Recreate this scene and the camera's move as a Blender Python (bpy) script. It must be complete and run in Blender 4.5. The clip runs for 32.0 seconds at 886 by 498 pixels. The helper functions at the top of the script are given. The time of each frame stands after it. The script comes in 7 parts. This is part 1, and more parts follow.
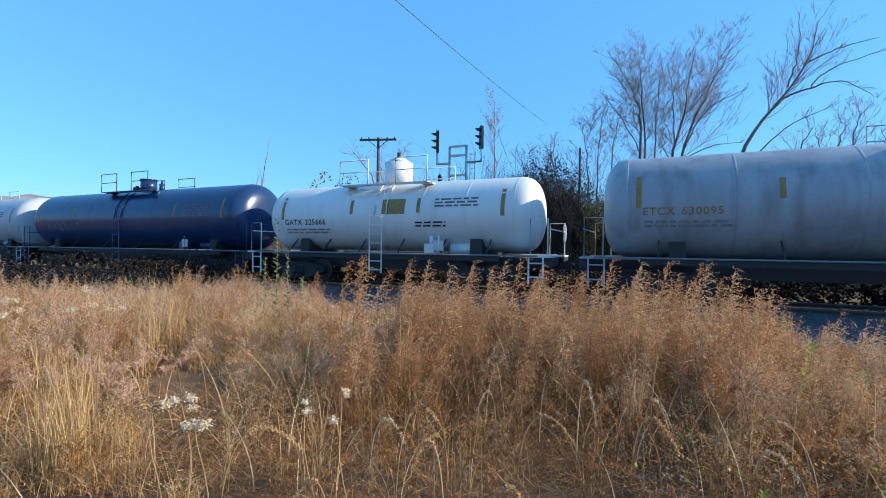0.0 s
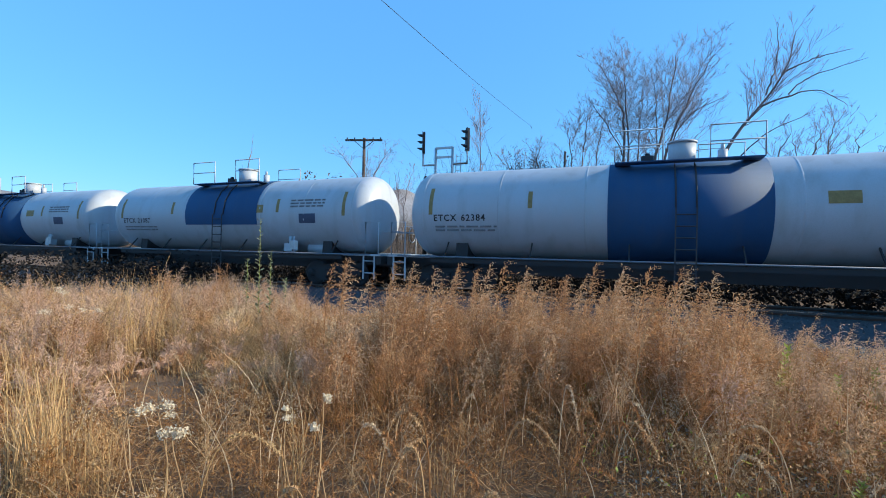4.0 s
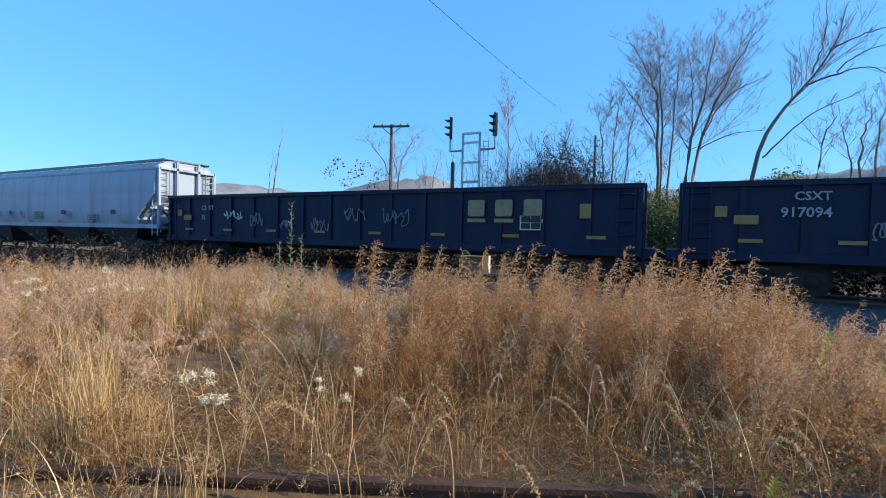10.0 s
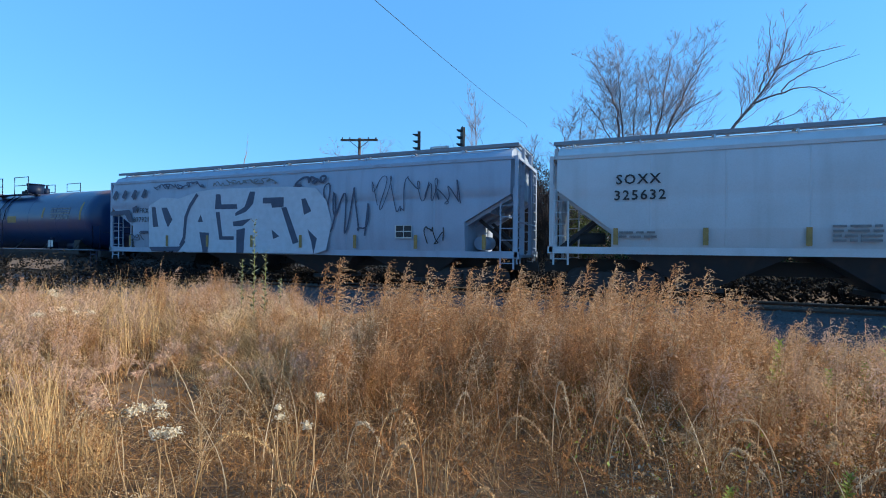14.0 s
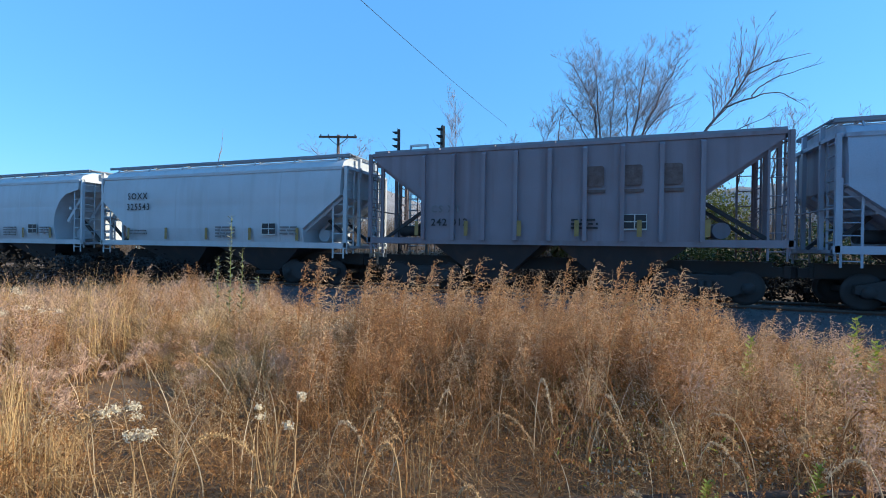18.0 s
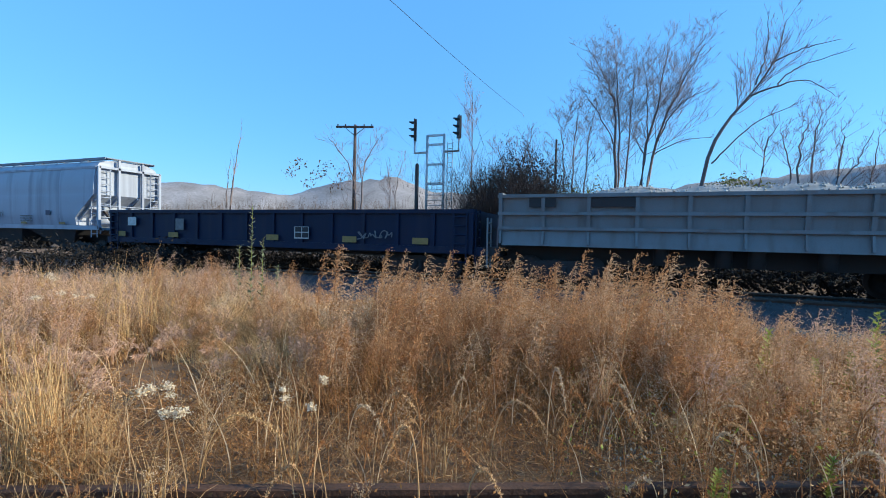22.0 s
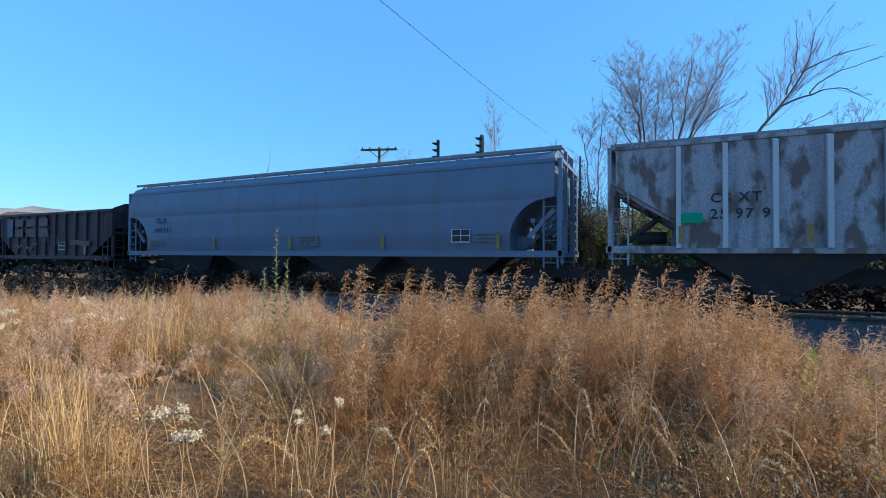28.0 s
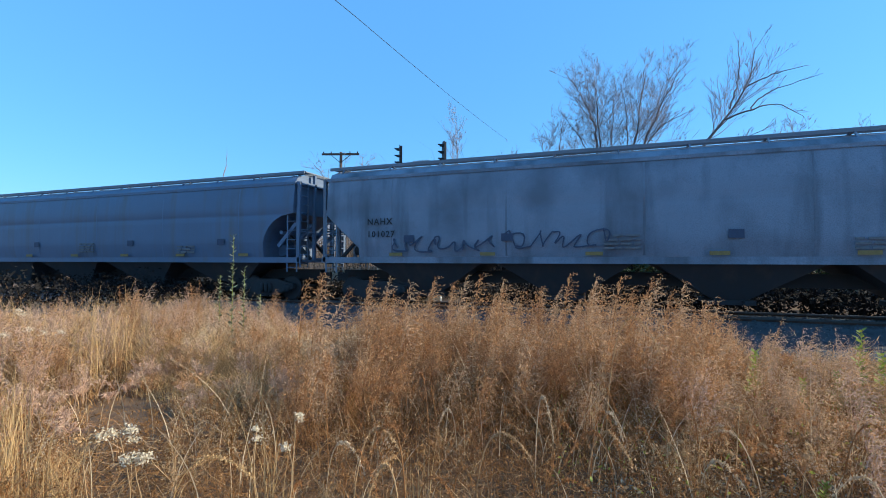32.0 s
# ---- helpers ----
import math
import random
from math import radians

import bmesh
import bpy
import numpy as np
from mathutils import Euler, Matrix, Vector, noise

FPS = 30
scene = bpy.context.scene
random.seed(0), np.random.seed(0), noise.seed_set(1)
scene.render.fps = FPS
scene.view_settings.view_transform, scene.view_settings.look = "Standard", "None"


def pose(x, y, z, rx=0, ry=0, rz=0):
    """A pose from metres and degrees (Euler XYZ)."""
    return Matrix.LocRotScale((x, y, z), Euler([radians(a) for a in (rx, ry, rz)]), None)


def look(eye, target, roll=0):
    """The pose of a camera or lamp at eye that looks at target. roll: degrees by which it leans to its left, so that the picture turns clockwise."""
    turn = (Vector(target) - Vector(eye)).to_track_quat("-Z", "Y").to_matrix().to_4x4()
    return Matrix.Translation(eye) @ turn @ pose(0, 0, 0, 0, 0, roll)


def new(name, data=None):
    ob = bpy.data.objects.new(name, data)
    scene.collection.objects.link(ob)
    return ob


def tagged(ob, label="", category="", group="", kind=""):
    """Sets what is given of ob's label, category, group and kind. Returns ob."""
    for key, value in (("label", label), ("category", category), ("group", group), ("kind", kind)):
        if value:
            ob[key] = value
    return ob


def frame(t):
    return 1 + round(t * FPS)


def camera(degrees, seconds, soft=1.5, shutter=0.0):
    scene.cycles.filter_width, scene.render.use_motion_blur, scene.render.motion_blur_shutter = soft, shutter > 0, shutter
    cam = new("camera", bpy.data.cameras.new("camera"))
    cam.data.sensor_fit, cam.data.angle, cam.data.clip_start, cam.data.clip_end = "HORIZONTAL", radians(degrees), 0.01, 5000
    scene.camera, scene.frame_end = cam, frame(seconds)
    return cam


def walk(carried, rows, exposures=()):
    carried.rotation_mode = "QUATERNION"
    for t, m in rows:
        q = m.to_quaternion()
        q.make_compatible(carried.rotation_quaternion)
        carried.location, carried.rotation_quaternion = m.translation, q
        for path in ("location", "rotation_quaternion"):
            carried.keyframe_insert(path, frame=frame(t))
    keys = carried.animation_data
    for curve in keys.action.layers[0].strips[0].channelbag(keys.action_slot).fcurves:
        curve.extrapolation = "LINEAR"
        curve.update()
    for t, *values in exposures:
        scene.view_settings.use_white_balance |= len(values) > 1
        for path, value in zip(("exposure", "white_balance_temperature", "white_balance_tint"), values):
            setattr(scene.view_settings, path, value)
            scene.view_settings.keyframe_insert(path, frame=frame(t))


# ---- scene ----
import itertools

cam = camera(88.2, 32.0, soft=1.0)
# PATH-BEGIN
# seconds, place of the eye, heading from -x towards +y, pitch, roll
ROWS = [
    (0, -0.015, 0.020, 1.383, 65.62, -0.20, 0.67),
    (0.5, 0.003, 0.010, 1.394, 65.58, -0.27, 0.56),
    (1, -0.006, 0.030, 1.386, 65.73, -0.34, 0.71),
    (1.5, 0.012, 0.019, 1.401, 65.83, -0.33, 0.59),
    (2, 0.014, 0.002, 1.411, 66.06, -0.29, 0.52),
    (2.5, -0.001, 0.012, 1.408, 66.50, -0.16, 0.66),
    (3, -0.013, 0.011, 1.404, 66.88, -0.06, 0.81),
    (3.5, -0.011, 0.034, 1.405, 67.20, -0.04, 0.99),
    (5.5, -0.031, -0.003, 1.409, 67.72, 0.01, 1.21),
    (6, -0.053, -0.020, 1.411, 67.32, 0.01, 1.16),
    (6.5, -0.077, -0.050, 1.424, 65.60, 0.02, 0.88),
    (7, -0.090, -0.050, 1.424, 64.21, -0.00, 0.65),
    (7.5, -0.072, -0.072, 1.434, 62.98, -0.08, 0.47),
    (8, -0.070, -0.037, 1.419, 62.59, -0.11, 0.56),
    (8.5, -0.084, -0.026, 1.368, 62.79, -0.25, 0.96),
    (9, -0.050, -0.029, 1.375, 62.82, -0.85, 1.09),
    (9.5, -0.026, -0.026, 1.354, 63.39, -1.10, 1.15),
    (10, -0.015, 0.012, 1.347, 64.13, -1.72, 1.27),
    (10.5, 0.000, -0.000, 1.376, 64.97, -1.76, 1.26),
    (11, 0.009, -0.027, 1.391, 65.70, -1.74, 1.30),
    (11.5, -0.028, -0.003, 1.395, 65.93, -1.62, 1.38),
    (12, -0.024, 0.020, 1.387, 65.91, -1.41, 1.21),
    (12.5, 0.006, 0.013, 1.400, 66.03, -1.18, 1.03),
    (13, 0.001, 0.019, 1.396, 66.39, -0.77, 0.79),
    (13.5, 0.013, 0.014, 1.399, 66.96, -0.40, 0.59),
    (14, 0.028, 0.029, 1.400, 67.85, -0.10, 0.59),
    (14.5, 0.026, 0.033, 1.400, 68.90, -0.09, 0.58),
    (15, 0.010, 0.033, 1.399, 69.61, -0.09, 0.55),
    (15.5, 0.004, 0.036, 1.396, 69.95, -0.09, 0.58),
    (17.5, 0.002, 0.034, 1.391, 70.51, -0.19, 0.71),
    (18, -0.010, 0.032, 1.391, 70.50, -0.23, 0.87),
    (18.5, 0.003, 0.036, 1.389, 70.44, -0.29, 0.97),
    (19, 0.001, 0.042, 1.391, 70.44, -0.38, 1.12),
    (19.5, 0.013, 0.034, 1.396, 70.45, -0.45, 1.18),
    (20, 0.010, 0.027, 1.393, 70.45, -0.53, 1.30),
    (20.5, 0.013, 0.024, 1.367, 70.35, -0.85, 1.29),
    (21, 0.007, 0.047, 1.359, 70.24, -1.51, 1.38),
    (21.5, 0.012, -0.004, 1.384, 69.73, -1.59, 1.38),
    (22, 0.006, -0.039, 1.394, 68.57, -1.50, 1.26),
    (22.5, -0.012, -0.051, 1.393, 66.22, -1.25, 0.99),
    (23, -0.031, -0.053, 1.382, 64.30, -0.99, 0.83),
    (23.5, -0.056, -0.080, 1.401, 62.65, -0.73, 0.62),
    (24, -0.089, -0.107, 1.401, 60.95, -0.50, 0.61),
    (24.5, -0.100, -0.100, 1.400, 59.32, -0.28, 0.64),
    (26.5, -0.047, 0.023, 1.400, 61.12, 0.72, 0.30),
    (27, -0.034, 0.016, 1.393, 62.15, 0.87, 0.27),
    (27.5, -0.004, 0.060, 1.359, 63.83, 0.98, 0.23),
    (28, 0.032, 0.044, 1.378, 65.37, 0.93, 0.30),
    (28.5, 0.073, 0.019, 1.395, 66.85, 0.90, 0.15),
    (29, 0.056, 0.009, 1.417, 67.75, 0.98, 0.07),
    (29.5, 0.079, 0.008, 1.440, 68.08, 1.24, -0.07),
    (30, 0.079, 0.032, 1.410, 68.33, 1.47, 0.00),
    (30.5, 0.067, 0.035, 1.403, 68.95, 1.60, -0.02),
    (31, 0.055, 0.033, 1.398, 69.59, 1.65, 0.15),
    (31.5, 0.043, 0.047, 1.393, 70.12, 1.64, 0.24),
    (32, 0.036, 0.033, 1.413, 70.04, 1.61, 0.15),
]
PATH = []
for t, x, y, z, head, pitch, roll in ROWS:
    a, p = radians(head), radians(pitch)
    PATH.append((t, look((x, y, z), (x - math.cos(a) * math.cos(p), y + math.sin(a) * math.cos(p), z + math.sin(p)), roll)))
# PATH-END
walk(cam, PATH, [(0.0, 0.6, 5250, 3), (32.0, 0.6, 5250, 3)])

# ---- light ----
SUN_AZ, SUN_EL = radians(17), radians(24)     # from +x towards +y, above the horizon
world = bpy.data.worlds.new("world")
scene.world = world
world.use_nodes = True
wn = world.node_tree.nodes
sky = wn.new("ShaderNodeTexSky")
sky.sky_type, sky.sun_disc = "NISHITA", False
sky.sun_elevation, sky.sun_rotation = SUN_EL, math.pi / 2 - SUN_AZ
sky.air_density, sky.dust_density, sky.ozone_density = 1.3, 0.2, 6.5
haze = wn.new("ShaderNodeMix")
haze.data_type = "RGBA"
haze.inputs[0].default_value = 0.58
haze.inputs[7].default_value = (1.02, 2.35, 4.0, 1)      # even clear-day blue
world.node_tree.links.new(sky.outputs[0], haze.inputs[6])
world.node_tree.links.new(haze.outputs[2], wn["Background"].inputs[0])
wn["Background"].inputs[1].default_value = 0.15
sun = new("sun", bpy.data.lights.new("sun", "SUN"))
sun.data.energy, sun.data.angle, sun.data.color = 5.0, radians(0.6), (1.0, 0.785, 0.505)
sun.matrix_basis = look((math.cos(SUN_AZ) * math.cos(SUN_EL) * 200, math.sin(SUN_AZ) * math.cos(SUN_EL) * 200, math.sin(SUN_EL) * 200), (0, 0, 0))

TRACK_Y = 14.64          # centre line of the line on which the train runs
SPEED = 16.897           # m/s
SPAN = 32.0


# ---- mesh helpers ----
class Shape:
    """Collects points and faces of one mesh."""

    def __init__(self):
        self.v, self.f, self.smooth = [], [], []

    def add(self, pts, faces, smooth=False):
        k = len(self.v)
        self.v += [tuple(p) for p in pts]
        self.f += [tuple(i + k for i in f) for f in faces]
        self.smooth += [smooth] * len(faces)
        return self

    def box(self, x0, x1, y0, y1, z0, z1):
        return self.add([(x0, y0, z0), (x1, y0, z0), (x1, y1, z0), (x0, y1, z0), (x0, y0, z1), (x1, y0, z1), (x1, y1, z1), (x0, y1, z1)],
                        [(3, 2, 1, 0), (4, 5, 6, 7), (0, 1, 5, 4), (1, 2, 6, 5), (2, 3, 7, 6), (3, 0, 4, 7)])

    def bar(self, a, b, w, h=None):
        """A square bar from a to b."""
        a, b = Vector(a), Vector(b)
        d = (b - a).normalized()
        s = d.cross(Vector((0, 0, 1)))
        if s.length < 0.05:
            s = Vector((1, 0, 0))
        s.normalize()
        u = s.cross(d)
        h = h or w
        q = [(-w / 2, -h / 2), (w / 2, -h / 2), (w / 2, h / 2), (-w / 2, h / 2)]
        return self.add([p + s * i + u * j for p in (a, b) for i, j in q],
                        [(0, 1, 2, 3), (7, 6, 5, 4), (0, 4, 5, 1), (1, 5, 6, 2), (2, 6, 7, 3), (3, 7, 4, 0)])

    def tube(self, pts, r, n=6, r2=None, cap=True):
        pts = [Vector(p) for p in pts]
        rings = []
        for i, p in enumerate(pts):
            d = (pts[min(i + 1, len(pts) - 1)] - pts[max(i - 1, 0)]).normalized()
            s = d.cross(Vector((0.03, 0.02, 1)))
            if s.length < 0.1:
                s = d.cross(Vector((1, 0, 0)))
            s.normalize()
            u = s.cross(d)
            rr = r if r2 is None else r + (r2 - r) * i / max(1, len(pts) - 1)
            rings.append([p + (s * math.cos(a) + u * math.sin(a)) * rr for a in [2 * math.pi * k / n for k in range(n)]])
        faces = []
        for i in range(len(rings) - 1):
            for k in range(n):
                faces.append((i * n + k, i * n + (k + 1) % n, (i + 1) * n + (k + 1) % n, (i + 1) * n + k))
        self.add([p for q in rings for p in q], faces, True)
        if cap:
            m = len(self.v) - n * len(rings)
            self.f += [tuple(m + k for k in reversed(range(n))), tuple(m + (len(rings) - 1) * n + k for k in range(n))]
            self.smooth += [False, False]
        return self

    def lathe_x(self, prof, n=36):
        """Turned round the x axis; prof: (x, r) pairs. Centre at y = z = 0."""
        v, f = [], []
        for x, r in prof:
            v += [(x, r * math.cos(2 * math.pi * k / n), r * math.sin(2 * math.pi * k / n)) for k in range(n)]
        for i in range(len(prof) - 1):
            for k in range(n):
                f.append((i * n + k, (i + 1) * n + k, (i + 1) * n + (k + 1) % n, i * n + (k + 1) % n))
        return self.add(v, f, True)

    def extrude_x(self, prof, x0, x1, closed=True, smooth=False, caps=True):
        """prof: (y, z) pairs, counter-clockwise seen from +x."""
        n = len(prof)
        v = [(x, y, z) for x in (x0, x1) for y, z in prof]
        f = [(k, (k + 1) % n, n + (k + 1) % n, n + k) for k in range(n if closed else n - 1)]
        self.add(v, f, smooth)
        if caps and closed:
            self.add(v, [tuple(reversed(range(n))), tuple(range(n, 2 * n))])
        return self

    def extrude_y(self, prof, y0, y1):
        """prof: (x, z) pairs."""
        n = len(prof)
        v = [(x, y, z) for y in (y0, y1) for x, z in prof]
        return self.add(v, [(k, (k + 1) % n, n + (k + 1) % n, n + k) for k in range(n)] + [tuple(reversed(range(n))), tuple(range(n, 2 * n))])

    def moved(self, x=0, y=0, z=0, start=0):
        self.v[start:] = [(a + x, b + y, c + z) for a, b, c in self.v[start:]]
        return self

    def mesh(self, name, fix=True):
        me = bpy.data.meshes.new(name)
        me.from_pydata(self.v, [], self.f)
        me.polygons.foreach_set("use_smooth", self.smooth)
        if fix and len(self.f) < 20000:
            bm = bmesh.new()
            bm.from_mesh(me)
            bmesh.ops.recalc_face_normals(bm, faces=bm.faces)
            bm.to_mesh(me)
            bm.free()
        me.update()
        return me


def part(name, shape, material, parent, label=""):
    """One mesh object under a thing or a part. shape: a Shape, or a mesh that is shared."""
    me = shape if isinstance(shape, bpy.types.Mesh) else shape.mesh(name)
    if not me.materials:
        me.materials.append(material)
    ob = new(name, me)
    ob.parent = parent
    if label:
        ob["label"] = label
    return ob


def thing(name, label, category, group="", at=None):
    ob = new(name)
    ob.empty_display_size = 0.3
    if at is not None:
        ob.matrix_basis = at
    return tagged(ob, label, category, group)


def single(name, shape, material, label, category, group="", kind="", at=None):
    me = shape if isinstance(shape, bpy.types.Mesh) else shape.mesh(name)
    if not me.materials:
        me.materials.append(material)
    ob = new(name, me)
    if at is not None:
        ob.matrix_basis = at
    return tagged(ob, label, category, group, kind)


# ---- materials ----
def material(name, colour, rough=0.6, metal=0.0, dark=None, scale=3.0, amount=0.35, grain=40.0, bump=0.15, streak=0.0, streak_colour=None, island=0.0, stretch=(1, 1, 1), trans=0.0, spec=0.5, edge=(0.35, 0.7), streak_scale=2.6, crown=None):
    """Base colour with a large and a fine variation, relief, and streaks that run down."""
    m = bpy.data.materials.new(name)
    m.use_nodes = True
    nt = m.node_tree
    b = nt.nodes["Principled BSDF"]
    b.inputs["Roughness"].default_value, b.inputs["Metallic"].default_value = rough, metal
    b.inputs["Specular IOR Level"].default_value = spec
    co = nt.nodes.new("ShaderNodeTexCoord")
    mp = nt.nodes.new("ShaderNodeMapping")
    mp.inputs["Scale"].default_value = stretch
    info = nt.nodes.new("ShaderNodeObjectInfo")
    add = nt.nodes.new("ShaderNodeVectorMath")
    add.operation = "MULTIPLY_ADD"
    add.inputs[1].default_value = (37.0, 17.0, 11.0)
    comb = nt.nodes.new("ShaderNodeCombineXYZ")
    for i in range(3):
        nt.links.new(info.outputs["Random"], comb.inputs[i])
    nt.links.new(comb.outputs[0], add.inputs[0])
    nt.links.new(co.outputs["Object"], add.inputs[2])
    nt.links.new(add.outputs[0], mp.inputs["Vector"])

    def tex(sc, detail=4.0):
        n = nt.nodes.new("ShaderNodeTexNoise")
        n.inputs["Scale"].default_value, n.inputs["Detail"].default_value = sc, detail
        nt.links.new(mp.outputs[0], n.inputs["Vector"])
        return n

    def mix(fac, a, c, kind="MIX"):
        n = nt.nodes.new("ShaderNodeMix")
        n.data_type, n.blend_type = "RGBA", kind
        for sock, val in ((n.inputs[0], fac), (n.inputs[6], a), (n.inputs[7], c)):
            if isinstance(val, bpy.types.NodeSocket):
                nt.links.new(val, sock)
            elif isinstance(val, (int, float)):
                sock.default_value = val
            else:
                sock.default_value = (*val, 1)
        return n.outputs[2]

    def ramp(sock, lo, hi, top):
        n = nt.nodes.new("ShaderNodeMapRange")
        n.inputs[1].default_value, n.inputs[2].default_value, n.inputs[4].default_value = lo, hi, top
        nt.links.new(sock, n.inputs[0])
        return n.outputs[0]

    dark = dark or tuple(c * 0.55 for c in colour)
    big, fine = tex(scale), tex(grain)
    col = mix(ramp(big.outputs["Fac"], edge[0], edge[1], amount), colour, dark)
    col = mix(ramp(fine.outputs["Fac"], 0.4, 0.75, amount * 0.6), col, tuple(c * 0.7 for c in dark))
    if streak:
        sm = nt.nodes.new("ShaderNodeMapping")
        sm.inputs["Scale"].default_value = (streak_scale, streak_scale, 0.16)
        nt.links.new(add.outputs[0], sm.inputs["Vector"])
        st = nt.nodes.new("ShaderNodeTexNoise")
        st.inputs["Scale"].default_value, st.inputs["Detail"].default_value = 1.0, 5.0
        nt.links.new(sm.outputs[0], st.inputs["Vector"])
        col = mix(ramp(st.outputs["Fac"], 0.5, 0.78, streak), col, streak_colour or (0.12, 0.08, 0.06))
    if crown:          # rust that has run down from the top: (height where it ends, height where it covers, colour)
        sep = nt.nodes.new("ShaderNodeSeparateXYZ")
        nt.links.new(co.outputs["Object"], sep.inputs[0])
        jag = nt.nodes.new("ShaderNodeMath")
        jag.operation = "MULTIPLY_ADD"
        jag.inputs[1].default_value = 1.1
        nt.links.new(big.outputs["Fac"], jag.inputs[0])
        nt.links.new(sep.outputs[2], jag.inputs[2])
        col = mix(ramp(jag.outputs[0], crown[0] + 0.55, crown[1] + 0.55, 0.85), col, crown[2])
    if island:
        geo = nt.nodes.new("ShaderNodeNewGeometry")
        hsv = nt.nodes.new("ShaderNodeHueSaturation")
        hsv.inputs["Saturation"].default_value = 1.0
        nt.links.new(ramp(geo.outputs["Random Per Island"], 0.0, 1.0, 1.0), hsv.inputs["Fac"])
        hsv.inputs["Value"].default_value = 1.0 - island
        nt.links.new(col, hsv.inputs["Color"])
        col = hsv.outputs[0]
    nt.links.new(col, b.inputs["Base Color"])
    if bump:
        bp = nt.nodes.new("ShaderNodeBump")
        bp.inputs["Strength"].default_value, bp.inputs["Distance"].default_value = bump, 0.02
        nt.links.new(fine.outputs["Fac"], bp.inputs["Height"])
        nt.links.new(bp.outputs[0], b.inputs["Normal"])
    if trans:
        t = nt.nodes.new("ShaderNodeBsdfTranslucent")
        nt.links.new(col, t.inputs[0])
        ms = nt.nodes.new("ShaderNodeMixShader")
        ms.inputs[0].default_value = trans
        nt.links.new(b.outputs[0], ms.inputs[1])
        nt.links.new(t.outputs[0], ms.inputs[2])
        nt.links.new(ms.outputs[0], nt.nodes["Material Output"].inputs[0])
    return m


# paints
M = {}
M["white"] = material("white_tank_paint", (0.465, 0.49, 0.535), 0.45, scale=0.7, amount=0.35, dark=(0.36, 0.35, 0.33), streak=0.35, streak_colour=(0.22, 0.19, 0.17), bump=0.05)
M["dirtywhite"] = material("grimy_white_tank_paint", (0.40, 0.425, 0.47), 0.45, scale=0.6, amount=0.6, dark=(0.22, 0.22, 0.235), streak=0.6, streak_colour=(0.12, 0.11, 0.11), bump=0.06)
M["bright"] = material("fresh_white_paint", (0.72, 0.72, 0.71), 0.4, scale=0.7, amount=0.2, dark=(0.55, 0.53, 0.5), streak=0.2, streak_colour=(0.3, 0.27, 0.24), bump=0.04)
M["navy"] = material("dark_blue_paint", (0.018, 0.045, 0.135), 0.28, scale=0.8, dark=(0.018, 0.024, 0.05), streak=0.3, streak_colour=(0.06, 0.065, 0.09), bump=0.05)
M["band"] = material("blue_band_paint", (0.035, 0.088, 0.20), 0.68, spec=0.3, scale=0.8, dark=(0.03, 0.05, 0.11), streak=0.3, streak_colour=(0.08, 0.1, 0.14), bump=0.05)
M["black"] = material("black_tank_paint", (0.011, 0.034, 0.115), 0.32, scale=0.8, dark=(0.012, 0.026, 0.07), streak=0.3, streak_colour=(0.05, 0.045, 0.06), bump=0.06, crown=(3.78, 4.1, (0.17, 0.085, 0.05)))
M["grey"] = material("grey_hopper_paint", (0.345, 0.385, 0.475), 0.45, scale=0.5, dark=(0.25, 0.28, 0.35), streak=0.8, streak_scale=1.9, streak_colour=(0.13, 0.14, 0.18), bump=0.06)
M["greystain"] = material("stained_grey_hopper_paint", (0.25, 0.285, 0.36), 0.48, scale=0.55, amount=0.75, dark=(0.11, 0.125, 0.16), edge=(0.45, 0.66), streak=0.9, streak_scale=1.7, streak_colour=(0.05, 0.055, 0.07), bump=0.06)
M["pale"] = material("pale_grey_hopper_paint", (0.50, 0.525, 0.57), 0.48, scale=0.8, dark=(0.36, 0.36, 0.36), streak=0.3, streak_colour=(0.25, 0.23, 0.22), bump=0.05)
M["bluepale"] = material("dulled_blue_grey_paint", (0.33, 0.38, 0.49), 0.5, scale=0.8, dark=(0.24, 0.26, 0.32), streak=0.4, streak_colour=(0.16, 0.17, 0.2), bump=0.05)
M["ribgrey"] = material("weathered_grey_paint", (0.235, 0.255, 0.31), 0.55, scale=1.2, dark=(0.22, 0.21, 0.23), streak=0.95, streak_scale=3.6, streak_colour=(0.06, 0.06, 0.075), bump=0.08)
M["brownfaded"] = material("worn_stencil_patch", (0.15, 0.115, 0.11), 0.7, amount=0.9, scale=6, dark=(0.08, 0.05, 0.045), bump=0)
M["patch"] = material("pale_worn_patch", (0.24, 0.22, 0.27), 0.7, amount=0.8, scale=5, dark=(0.12, 0.09, 0.10), bump=0)
M["purple"] = material("faded_brown_grey_paint", (0.225, 0.205, 0.24), 0.65, scale=1.1, dark=(0.16, 0.125, 0.14), streak=0.7, streak_colour=(0.12, 0.08, 0.085), bump=0.08)
M["rusty"] = material("rust_spotted_grey_paint", (0.35, 0.365, 0.41), 0.65, scale=2.6, dark=(0.12, 0.085, 0.07), amount=0.92, edge=(0.49, 0.60), stretch=(1, 1, 0.45), streak=0.85, streak_colour=(0.08, 0.06, 0.055), bump=0.12)
# paint of one hopper; on another's ribs it gives their shaded sides
M["slate"] = material("slate_blue_paint_and_rib_shade", (0.045, 0.078, 0.165), 0.5, scale=0.8, dark=(0.04, 0.055, 0.10), streak=0.5, streak_colour=(0.09, 0.085, 0.09), bump=0.06)
